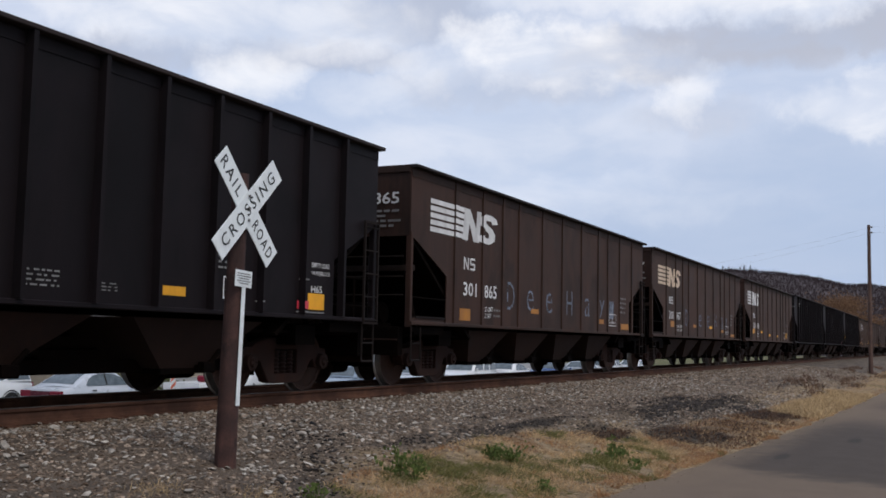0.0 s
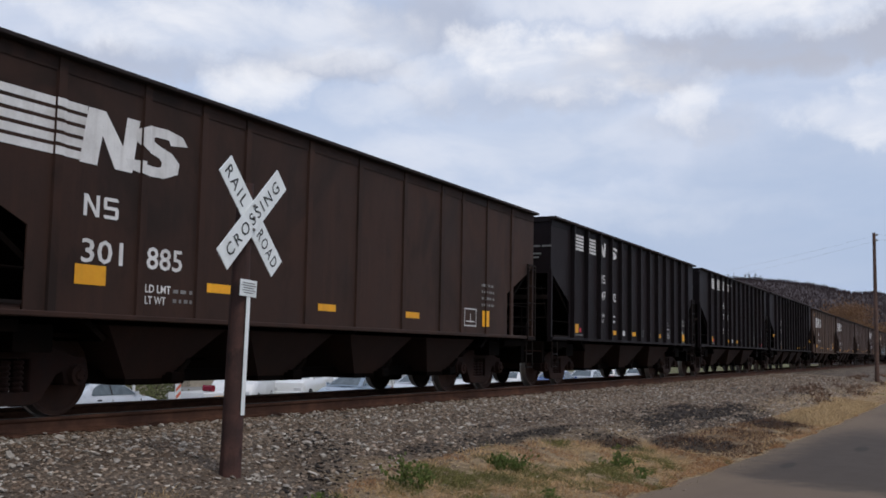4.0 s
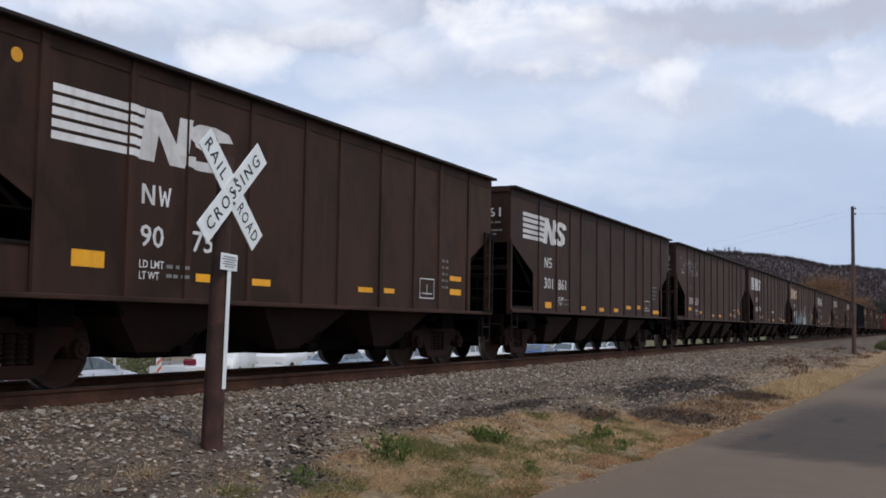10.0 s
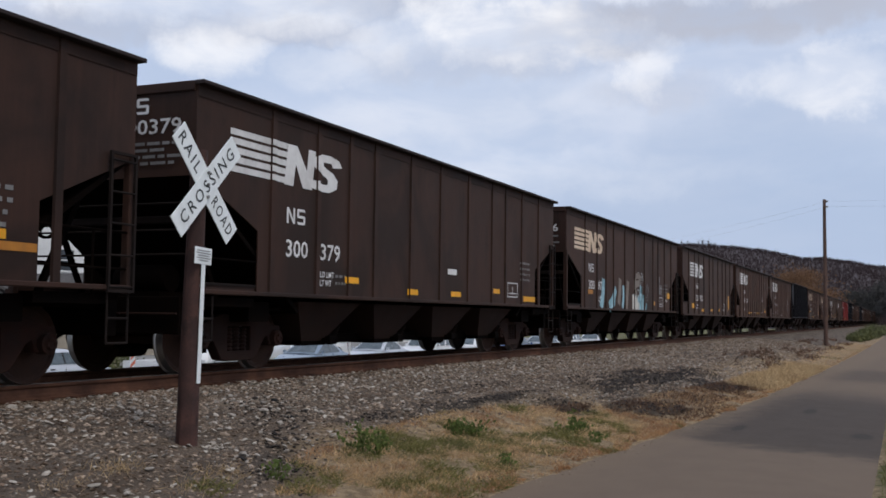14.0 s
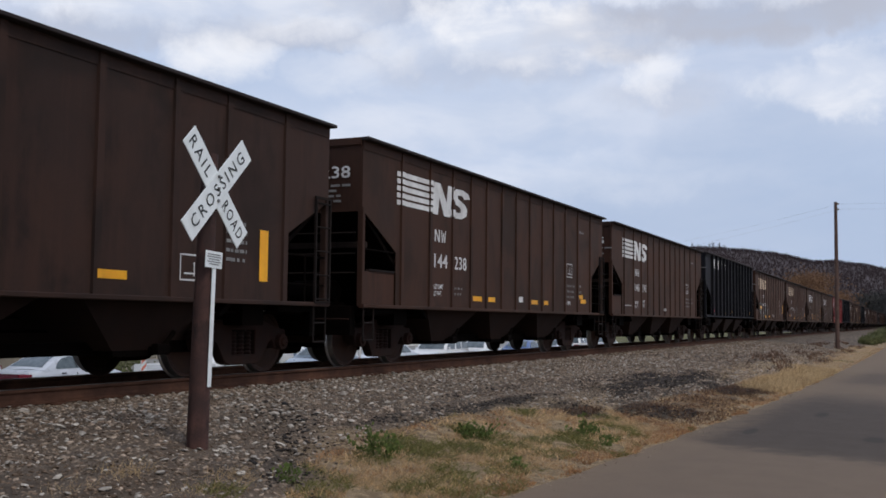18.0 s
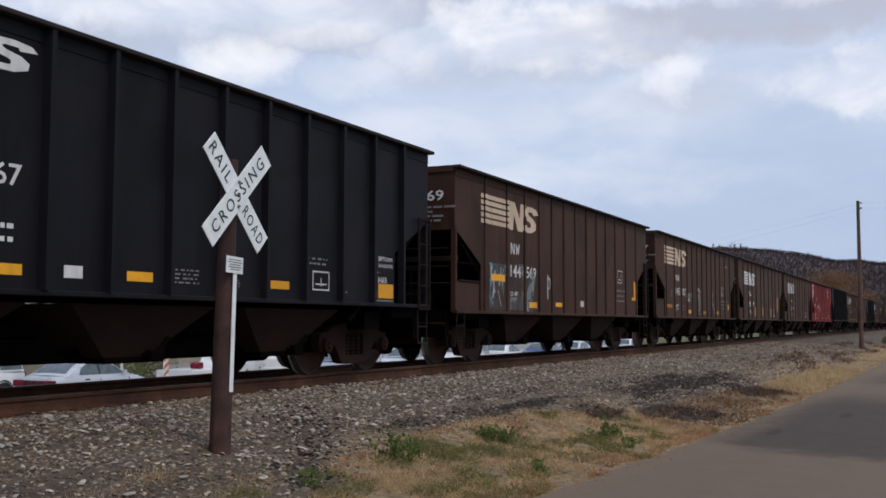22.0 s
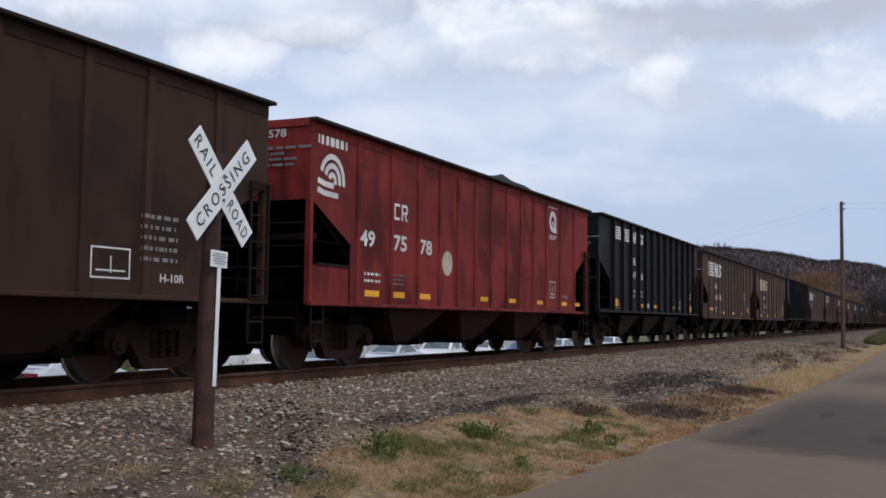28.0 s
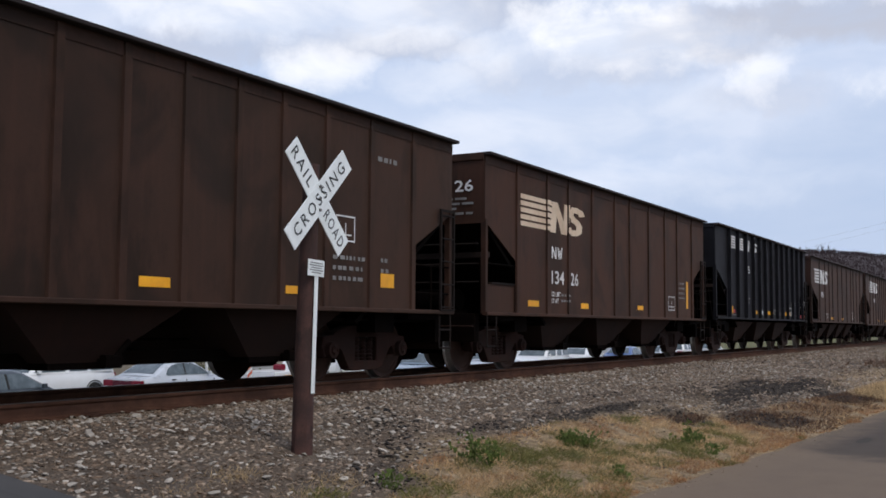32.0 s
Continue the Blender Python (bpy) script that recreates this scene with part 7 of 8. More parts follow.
def weed(x, y, height, count, seed):
    rng = np.random.default_rng(seed)
    w = tagged(new("weed"), "leafy green weed in the dry grass", "weed", "weeds on the bank")
    w.matrix_basis = pose(x, y, ground_z(x, y) - 0.01)
    b = B()
    tips = []
    for i in range(7):
        a, l = rng.uniform(0, 6.28), rng.uniform(0.15, 0.85)
        tip = (height * l * math.cos(a), height * l * math.sin(a), height * (1.15 - 0.8 * l) * rng.uniform(0.7, 1.1))
        part("stem", B().bar((0, 0, 0), tip, 0.004, 5).mesh("stem", [M["weed_leaf"]]), w)
        tips.append(tip)
    pts = []
    for i in range(count):
        t = tips[i % 7]
        u = rng.uniform(0.25, 1.0)
        pts.append((t[0] * u + rng.normal(0, 0.035), t[1] * u + rng.normal(0, 0.035), max(0.01, t[2] * u + rng.normal(0, 0.02))))
    n = len(pts)
    s = rng.uniform(0.022, 0.060, n)
    me = scatter_mesh("leaves", [LEAF], np.zeros(n, int), np.array(pts), s, rng.uniform(0, 6.28, n), M["weed_leaf"], rng.uniform(0.3, 1.6, n))
    part("leaves", me, w)["kind"] = "stuff"


M["pale_stone"] = surface("pale_stone", [(0.27, 0.235, 0.195), (0.47, 0.425, 0.365)], 0.9, 0, 12.0, 80, 0.3, 0.006, 0, (0.22, 0.20, 0.18), 0.4, 0.3, island=True)
M["thatch_blades"] = surface("thatch_blades", [(0.3510, 0.2565, 0.1512), (0.5265, 0.3982, 0.2430)], 0.85, 0, 2.0, 40, 0, 0, 0, (0.2295, 0.1485, 0.0837), 0.5, 0.30, island=True, thin=0.3)
M["brown_blades"] = surface("brown_blades", [(0.3000, 0.1520, 0.0700), (0.4900, 0.2700, 0.1300)], 0.88, 0, 2.0, 40, 0, 0, 0, (0.1250, 0.0690, 0.0371), 0.5, 0.35, island=True, thin=0.3)
M["burnt_blades"] = surface("burnt_blades", [(0.095, 0.048, 0.028), (0.170, 0.095, 0.055)], 0.9, 0, 2.0, 40, 0, 0, 0, (0.03, 0.022, 0.018), 0.6, 0.4, island=True)
M["straw_blades"] = surface("straw_blades", [(0.4560, 0.3216, 0.1704), (0.6240, 0.4560, 0.2520)], 0.85, 0, 2.0, 40, 0, 0, 0, (0.2880, 0.1920, 0.1080), 0.4, 0.25, island=True, thin=0.3)
build_stones()
build_grass()
for i, (x, y, hh, c) in enumerate(((9.12, 4.88, 0.42, 190), (9.25, 4.8, 0.24, 90), (11.30, 4.60, 0.30, 170), (11.1, 4.75, 0.22, 90), (13.09, 3.98, 0.26, 140), (13.3, 3.9, 0.2, 80), (7.45, 4.8, 0.2, 70), (12.6, 3.5, 0.16, 50), (10.1, 3.75, 0.15, 60))):
    weed(x, y, hh, c, 60 + i)


# ---- beyond the track: the lot, its vehicles and houses ----
M["car_silver"] = surface("car_silver", [(0.50, 0.53, 0.57), (0.56, 0.59, 0.63)], 0.30, 0.1, 2, 60, 0.02, 0.001, coat=0.6)
M["car_white"] = surface("car_white", [(0.72, 0.73, 0.73), (0.78, 0.79, 0.79)], 0.35, 0, 2, 60, 0.02, 0.001, coat=0.5)
M["car_blue_grey"] = surface("car_blue_grey", [(0.20, 0.26, 0.33), (0.24, 0.30, 0.37)], 0.30, 0.2, 2, 60, 0.02, 0.001, coat=0.6)
M["car_blue"] = surface("car_blue", [(0.05, 0.10, 0.26), (0.07, 0.13, 0.31)], 0.30, 0.1, 2, 60, 0.02, 0.001, coat=0.6)
M["car_dark"] = surface("car_dark", [(0.03, 0.04, 0.05), (0.045, 0.055, 0.065)], 0.30, 0.1, 2, 60, 0.02, 0.001, coat=0.6)
M["car_glass"] = surface("car_glass", [(0.055, 0.072, 0.080), (0.105, 0.130, 0.142)], 0.08, 0, 3.5, 60, 0, 0, spec=0.6)
M["tyre"] = surface("tyre", [(0.012, 0.012, 0.012), (0.022, 0.022, 0.022)], 0.85, 0, 12, 60, 0.2, 0.003)
M["tail_red"] = surface("tail_red", [(0.13, 0.007, 0.018), (0.19, 0.010, 0.026)], 0.2, 0, 12, 60, 0, 0)
M["tail_dark"] = surface("tail_dark", [(0.060, 0.005, 0.013), (0.085, 0.007, 0.018)], 0.25, 0, 12, 60, 0, 0)
M["lamp_clear"] = surface("lamp_clear", [(0.55, 0.56, 0.57), (0.65, 0.66, 0.67)], 0.15, 0, 12, 60, 0, 0)
M["siding_white"] = surface("siding_white", [(0.66, 0.66, 0.64), (0.74, 0.74, 0.72)], 0.7, 0, 1.5, 40, 0.1, 0.004, 0.3, (0.50, 0.49, 0.46), 0.3)
M["siding_tan"] = surface("siding_tan", [(0.30, 0.26, 0.20), (0.38, 0.33, 0.26)], 0.8, 0, 1.5, 40, 0.1, 0.004, 0.3, (0.22, 0.19, 0.15), 0.3)
M["roof_dark"] = surface("roof_dark", [(0.06, 0.055, 0.052), (0.10, 0.093, 0.088)], 0.9, 0, 4, 50, 0.3, 0.01)
M["window_dark"] = surface("window_dark", [(0.02, 0.025, 0.03), (0.04, 0.045, 0.05)], 0.1, 0, 2, 40, 0, 0)
M["barricade_orange"] = surface("barricade_orange", [(0.62, 0.13, 0.06), (0.70, 0.17, 0.08)], 0.6, 0, 5, 50, 0, 0)

TYRE = B().lathe([(0.20, -0.10), (0.30, -0.11), (0.325, -0.07), (0.325, 0.07), (0.30, 0.11), (0.20, 0.10)], 20, [0] * 5).mesh("tyre", [M["tyre"]], True)
M["rim_grey"] = surface("rim_grey", [(0.07, 0.07, 0.07), (0.11, 0.11, 0.11)], 0.5, 0.2, 12, 60, 0, 0)
RIM = B().lathe([(0.0, -0.075), (0.06, -0.085), (0.15, -0.06), (0.20, -0.095), (0.205, -0.02), (0.0, -0.02)], 16, [0] * 5).mesh("rim", [M["rim_grey"]], True)
LOT = -1.06

# stations: place along the car, height of the belt line, half width there; then the cabin: floor and roof outline
SHAPES = {
    "sedan": dict(belt=[(-2.21, 0.62, 0.74), (-2.16, 0.88, 0.82), (-1.49, 0.96, 0.88), (-0.56, 0.95, 0.90), (0.84, 0.93, 0.90), (1.49, 0.86, 0.86), (2.09, 0.70, 0.80), (2.21, 0.52, 0.70)],
                  low=[(-1.60, 0.93), (1.04, 0.92)], roof=[(-0.91, 1.38), (0.20, 1.40)], wheels=(-1.42, 1.40), pillars=(-0.30,)),
    "wagon": dict(belt=[(-2.35, 0.70, 0.80), (-2.30, 1.00, 0.86), (-1.2, 1.05, 0.92), (1.0, 1.02, 0.92), (1.7, 0.98, 0.90), (2.3, 0.82, 0.84), (2.38, 0.60, 0.76)],
                  low=[(-2.26, 1.02), (1.20, 1.0)], roof=[(-2.02, 1.66), (0.42, 1.68)], wheels=(-1.40, 1.42), pillars=(-1.15, -0.25)),
    "pickup": dict(belt=[(-2.70, 0.72, 0.90), (-2.68, 1.12, 0.94), (-0.6, 1.12, 0.95), (1.0, 1.10, 0.95), (2.3, 1.05, 0.92), (2.60, 0.92, 0.88), (2.66, 0.60, 0.84)],
                   low=[(-0.55, 1.10), (1.30, 1.08)], roof=[(-0.32, 1.74), (0.70, 1.75)], wheels=(-1.75, 1.72), pillars=(0.15,)),
    "van": dict(belt=[(-2.55, 0.60, 0.92), (-2.52, 1.25, 0.98), (0.0, 1.25, 0.99), (1.6, 1.20, 0.98), (2.3, 1.02, 0.92), (2.48, 0.62, 0.84)],
                low=[(-2.50, 1.22), (1.85, 1.15)], roof=[(-2.42, 1.98), (0.95, 2.0)], wheels=(-1.62, 1.55), pillars=(0.2,)),
}


def soften(me, width):
    """Rounds the sharp edges of a pressed body."""
    bm = bmesh.new()
    bm.from_mesh(me)
    edges = [e for e in bm.edges if len(e.link_faces) == 2 and e.calc_face_angle(0) > 0.35]
    bmesh.ops.bevel(bm, geom=edges, offset=width, segments=2, affect="EDGES", clamp_overlap=True)
    bm.to_mesh(me)
    bm.free()
    me.polygons.foreach_set("use_smooth", [True] * len(me.polygons))


def square_cabin(v, paint, kind, sh):
    """Cabin of flat sheets with a pane in each face."""
    (a, za), (b, zb) = sh["low"]
    (c, zc), (d, zd) = sh["roof"]
    wl, wr = 0.90, 0.74
    cv = [(a, -wl, za - 0.03), (b, -wl, zb - 0.03), (b, wl, zb - 0.03), (a, wl, za - 0.03), (c, -wr, zc), (d, -wr, zd), (d, wr, zd), (c, wr, zc)]
    m = ((c + d) / 2, 0, max(zc, zd) + 0.035)
    part("cabin", B().add(cv + [m], [(0, 1, 5, 4), (1, 2, 6, 5), (2, 3, 7, 6), (3, 0, 4, 7), (4, 5, 8), (5, 6, 8), (6, 7, 8), (7, 4, 8)]).mesh("cabin", [paint], False), v)
    soften(v.children[-1].data, 0.045)

    def pane(name, q, out):
        # a glass pane set a little proud of the cabin, shrunk from its face
        ctr = sum((Vector(p) for p in q), Vector()) / 4
        n = (Vector(q[1]) - Vector(q[0])).cross(Vector(q[3]) - Vector(q[0])).normalized() * out
        pts = [tuple(ctr + (Vector(p) - ctr) * 0.84 + n) for p in q]
        part(name, B().add(pts, [(0, 1, 2, 3)]).mesh(name, [M["car_glass"]], False, False), v, "tinted glass")

    pane("rear_window", [cv[3], cv[0], cv[4], cv[7]], 0.012)
    pane("windscreen", [cv[1], cv[2], cv[6], cv[5]], 0.012)
    cuts = [0.0] + [(p - a) / (b - a) for p in sh["pillars"]] + [1.0]
    for s in (0, 1):
        lo0, lo1, hi0, hi1 = (cv[0], cv[1], cv[4], cv[5]) if s == 0 else (cv[3], cv[2], cv[7], cv[6])
        for u, w in zip(cuts, cuts[1:]):
            f = lambda p, q, k: tuple(Vector(p).lerp(Vector(q), k))
            q = [f(lo0, lo1, u), f(lo0, lo1, w), f(hi0, hi1, w), f(hi0, hi1, u)]
            pane("side_window", q if s == 0 else q[::-1], 0.012)


def rounded_cabin(v, paint):
    """Arched cabin of a sedan: a bowed roof line, sides that lean in, curved screens and rounded side windows."""
    line = [(-1.66, 0.94), (-1.40, 1.11), (-1.12, 1.26), (-0.84, 1.36), (-0.45, 1.415), (0.0, 1.42), (0.26, 1.37), (0.62, 1.17), (1.08, 0.92)]
    wide = lambda z: 0.84 - 0.46 * (z - 0.93)
    top = lambda x: float(np.interp(x, [q[0] for q in line], [q[1] for q in line]))
    rings = []
    for x, z in line:
        e = min(0.07, max(0.0, z - 0.93))
        rings.append([(x, -0.85, 0.90), (x, -wide(z - e), z - e), (x, -wide(z) + 0.07, z), (x, 0, z + 0.02), (x, wide(z) - 0.07, z), (x, wide(z - e), z - e), (x, 0.85, 0.90)])
    n = len(rings[0])
    b = B().add([q for r in rings for q in r], [(i * n + j, (i + 1) * n + j, (i + 1) * n + j + 1, i * n + j + 1) for i in range(len(rings) - 1) for j in range(n - 1)])
    part("cabin", b.mesh("cabin", [paint], True), v)

    def screen(name, x0, x1):
        # follows the bow of the roof line, a finger's width proud
        xs = [x0 + (x1 - x0) * i / 5 for i in range(6)]
        q = [(x, k * (wide(top(x)) - 0.13), top(x) + 0.016 + (0.012 if k == 0 else 0)) for x in xs for k in (-1, 0, 1)]
        part(name, B().add(q, [(i * 3 + j, (i + 1) * 3 + j, (i + 1) * 3 + j + 1, i * 3 + j + 1) for i in range(5) for j in range(2)]).mesh(name, [M["car_glass"]], True, False), v, "tinted glass")

    screen("rear_window", -1.56, -0.90)
    screen("windscreen", 0.34, 1.00)
    for s in (-1, 1):
        for q in ([(-1.16, 0.99), (-1.10, 0.96), (-0.30, 0.96), (-0.30, 1.33), (-0.52, 1.325), (-0.78, 1.28), (-1.00, 1.17)], [(-0.23, 0.96), (0.86, 0.95), (0.80, 1.00), (0.42, 1.22), (0.14, 1.32), (-0.23, 1.33)]):
            part("side_window", B().add([(x, s * (wide(z) + 0.012), z) for x, z in q], [tuple(range(len(q)))]).mesh("side_window", [M["car_glass"]], False, False), v, "tinted glass")
        part("pillar_trim", B().add([(x, s * (wide(z) + 0.013), z) for x, z in ((-0.30, 0.96), (-0.23, 0.96), (-0.23, 1.33), (-0.30, 1.33))], [(0, 1, 2, 3)]).mesh("pillar_trim", [M["tyre"]], False, False), v)
        part("door_handle", B().box(-0.95, -0.78, s * 0.895, s * 0.925, 0.80, 0.84, 0, 0.008).mesh("door_handle", [M["tyre"]]), v)


def vehicle(kind, paint, x, y, heading, label, category="car"):
    sh = SHAPES[kind]
    v = tagged(new(kind if kind != "wagon" else "station_wagon"), label, category)
    v.matrix_basis = pose(x, y, LOT, 0, 0, heading)
    rings = []
    for px, z, w in sh["belt"]:
        rings.append([(px, -w * 0.94, 0.24), (px, -w, 0.50), (px, -w, z - 0.12), (px, -w + 0.08, z), (px, w - 0.08, z), (px, w, z - 0.12), (px, w, 0.50), (px, w * 0.94, 0.24)])
    verts = [p for r in rings for p in r]
    faces = [(i * 8 + j, i * 8 + (j + 1) % 8, (i + 1) * 8 + (j + 1) % 8, (i + 1) * 8 + j) for i in range(len(rings) - 1) for j in range(8)]
    faces += [tuple(range(7, -1, -1)), tuple(range(len(verts) - 8, len(verts)))]
    part("body", B().add(verts, faces).mesh("body", [paint], True), v)
    (a, za), (b, zb) = sh["low"]
    if kind == "sedan":
        rounded_cabin(v, paint)
    else:
        square_cabin(v, paint, kind, sh)
    soften(v.children[0].data, 0.035)
    for wx in sh["wheels"]:
        for s in (-1, 1):
            w = part("wheel", TYRE, v, "", (wx, s * 0.82 if kind == "sedan" else s * 0.88, 0.325))
            w.rotation_euler = (0, 0, 0 if s < 0 else math.pi)
            part("rim", RIM, w)
    back, front = sh["belt"][0][0], sh["belt"][-1][0]
    zt = sh["belt"][1][1]
    for s in (-1, 1):
        part("tail_light", B().box(back - 0.02, back + 0.12, s * 0.42, s * 0.83, zt - 0.25, zt - 0.05, 0, 0.02).mesh("tail_light", [M["tail_red"]]), v, "red tail light")
        part("headlight", B().box(front - 0.14, front + 0.015, s * 0.40, s * 0.74, 0.56, 0.70, 0, 0.02).mesh("headlight", [M["lamp_clear"]]), v, "clear headlight")
        part("mirror", B().box(b - 0.38, b - 0.26, s * 0.90, s * 1.02, zb + 0.02, zb + 0.14, 0, 0.02).mesh("mirror", [paint]), v)
    part("rear_bumper", B().box(back - 0.06, back + 0.1, -0.80, 0.80, 0.36, 0.56, 0, 0.03).mesh("rear_bumper", [paint]), v)
    part("front_bumper", B().box(front - 0.1, front + 0.06, -0.76, 0.76, 0.32, 0.52, 0, 0.03).mesh("front_bumper", [paint]), v)
    for s in (-1, 1):
        for px in ((a + b) / 2 - 0.02, b - 0.05):
            part("door_seam", B().box(px - 0.008, px + 0.008, s * 0.895, s * 0.915, 0.34, zb - 0.10).mesh("door_seam", [M["tyre"]]), v)
        part("sill_trim", B().box(sh["wheels"][0] + 0.42, sh["wheels"][1] - 0.42, s * 0.86, s * 0.925, 0.22, 0.34, 0, 0.01).mesh("sill_trim", [M["tyre"]]), v)
        for wx in sh["wheels"]:
            arch = [(wx + r * math.cos(t), 0.325 + r * math.sin(t)) for r, ts in ((0.40, range(0, 181, 20)), (0.36, range(180, -1, -20))) for t in map(radians, ts)]
            part("wheel_arch", B().add([(x, s * 0.925, z) for x, z in arch], [(i, i + 1, 18 - i, 19 - i) for i in range(9)]).mesh("wheel_arch", [M["tyre"]], False, False), v)
    if kind == "sedan":
        part("tail_panel", B().box(back - 0.025, back + 0.05, -0.40, 0.40, zt - 0.24, zt - 0.06).mesh("tail_panel", [M["tail_dark"]]), v, "dark red panel between the tail lights")
    return v


def house(x, y, w, d, eave, ridge, wall, label, windows):
    """A plain gabled house, its gable towards the track."""
    h = tagged(new("house"), label, "house")
    h.matrix_basis = pose(x, y, LOT - 0.02)
    front = [(-w / 2, 0), (w / 2, 0), (w / 2, eave), (0, ridge), (-w / 2, eave)]
    part("wall", B().prism(front, 0.0, d).mesh("wall", [wall]), h)
    b = B()
    for s in (-1, 1):
        b.prism([(s * (w / 2 + 0.35), eave - 0.22), (0, ridge + 0.02), (0, ridge + 0.16), (s * (w / 2 + 0.35), eave - 0.08)], -0.35, d + 0.35)
    part("roof", b.mesh("roof", [M["roof_dark"]]), h)
    lap = B().box(-w / 2 - 0.012, w / 2 + 0.012, -0.016, -0.002, -0.008, 0.008).mesh("siding_board", [wall])
    n = int(eave / 0.22)
    for i in range(1, n):
        part("siding_board", lap, h, "", (0, 0, i * 0.22))
    for wx, wz, ww, wh in windows:
        win = part("window", B().box(-ww / 2, ww / 2, -0.03, -0.001, -wh / 2, wh / 2).mesh("window", [M["window_dark"]]), h, "dark window", (wx, -0.01, wz))
        b = B()
        for q in ((-ww / 2 - 0.08, -ww / 2, -wh / 2 - 0.08, wh / 2 + 0.08), (ww / 2, ww / 2 + 0.08, -wh / 2 - 0.08, wh / 2 + 0.08), (-ww / 2, ww / 2, wh / 2, wh / 2 + 0.08), (-ww / 2, ww / 2, -wh / 2 - 0.08, -wh / 2), (-ww / 2, ww / 2, -0.025, 0.025)):
            b.box(q[0], q[1], -0.06, -0.002, q[2], q[3])
        part("window_frame", b.mesh("window_frame", [M["siding_white"]]), win)
    return h


def build_lot():
    vehicle("sedan", M["car_silver"], 25.7, 25.2, 0, "silver-white sedan parked beyond the track")
    vehicle("wagon", M["car_white"], 23.2, 28.6, 180, "white wagon parked behind the silver sedan")
    vehicle("van", M["car_white"], 37.6, 28.4, 206, "white cargo van parked beyond the track", "van")
    vehicle("pickup", M["car_white"], 43.2, 29.1, 198, "white pickup truck parked beyond the track", "truck")
    vehicle("sedan", M["car_blue_grey"], 40.3, 24.3, 183, "blue-grey sedan parked beside the track")
    vehicle("wagon", M["car_white"], 53.4, 32.2, 170, "white station wagon parked beyond the track")
    vehicle("sedan", M["car_silver"], 46.4, 24.2, 182, "pale silver sedan parked beside the track")
    vehicle("wagon", M["car_white"], 52.2, 24.0, 182, "white station wagon parked beside the track")
    vehicle("sedan", M["car_white"], 57.4, 23.6, 3, "white sedan parked beside the track")
    vehicle("sedan", M["car_blue"], 62.0, 22.6, 2, "dark blue sedan parked beside the track")
    vehicle("sedan", M["car_silver"], 68.0, 22.8, 181, "pale silver sedan parked beside the track")
    vehicle("wagon", M["car_white"], 74.5, 23.0, 2, "white wagon parked beyond the track")
    vehicle("sedan", M["car_white"], 81.5, 23.0, 181, "white sedan parked beyond the track")
    vehicle("sedan", M["car_dark"], 17.4, 23.2, 2, "dark grey sedan with dark teal glass parked beyond the track")
    b = B()
    edge = [(38 + 1.2 * i, 27.2 + 0.5 * noise.noise((i * 0.7, 5, 0))) for i in range(34)]
    far = [(38 + 1.2 * i, 30.2 + 0.6 * noise.noise((i * 0.6, 9, 0))) for i in range(34)]
    b.add([(x, y, LOT + 0.03) for x, y in edge] + [(x, y, LOT + 0.03) for x, y in far], [(i, i + 1, i + 35, i + 34) for i in range(33)])
    verge = tagged(new("verge", b.mesh("verge", [M["hedge_leaf"]], False, False)), "ragged strip of green grass in the lot", "verge", kind="structure")
    # a low flat trailer and a striped barricade
    t = tagged(new("flat_trailer"), "low white flat trailer with a red machine on it", "trailer")
    t.matrix_basis = pose(31.4, 25.6, LOT, 0, 0, 3)
    part("deck", B().box(-1.0, 1.0, -0.8, 0.8, 0.50, 0.86, 0, 0.03).mesh("deck", [M["car_white"]]), t)
    part("machine", B().box(0.25, 0.52, -0.2, 0.2, 0.86, 1.10, 0, 0.06).mesh("machine", [M["tail_red"]]), t, "red machine")
    part("plate", B().box(-0.35, 0.35, -0.815, -0.802, 0.58, 0.72).mesh("plate", [M["yellow_reflector"]]), t)
    for wx in (-0.5, 0.5):
        for s in (-1, 1):
            part("wheel", TYRE, t, "", (wx, s * 0.72, 0.325))
    bar = tagged(new("barricade"), "red and white striped barricade board on a post", "barricade")
    bar.matrix_basis = pose(29.2, 24.9, LOT, 0, 0, 20)
    part("post", B().box(-0.04, 0.04, 0.02, 0.10, 0, 1.45).mesh("post", [M["bolt_steel"]]), bar)
    part("board", B().box(-0.24, 0.24, -0.01, 0.02, 0.35, 1.45).mesh("board", [M["sign_white"]]), bar)
    for i in range(4):
        z = 0.40 + i * 0.27
        part("stripe", B().add([(-0.24, -0.014, z), (0.24, -0.014, z + 0.18), (0.24, -0.014, z + 0.31), (-0.24, -0.014, z + 0.13)], [(0, 1, 2, 3)]).mesh("stripe", [M["barricade_orange"]], False, False), bar, "orange-red stripe")
    for px, py in ((28.6, 26.4), (43.35, 24.05)):
        p = tagged(new("sign_post"), "pale round post at the edge of the lot", "post", "posts along the lot")
        p.matrix_basis = pose(px, py, LOT)
        part("shaft", B().bar((0, 0, 0), (0, 0, 2.4), 0.05, 10).mesh("shaft", [M["siding_white"]]), p)
        part("cap", B().bar((0, 0, 2.4), (0, 0, 2.44), 0.065, 10).mesh("cap", [M["bolt_steel"]]), p)
    house(40.4, 41.0, 9.0, 10.0, 6.3, 9.2, M["siding_white"], "white two-storey gabled house with lap siding", [(-2.2, 5.4, 0.95, 1.1), (2.2, 5.4, 0.95, 1.1), (-2.4, 1.6, 1.0, 1.4), (1.0, 1.6, 1.8, 1.4)])
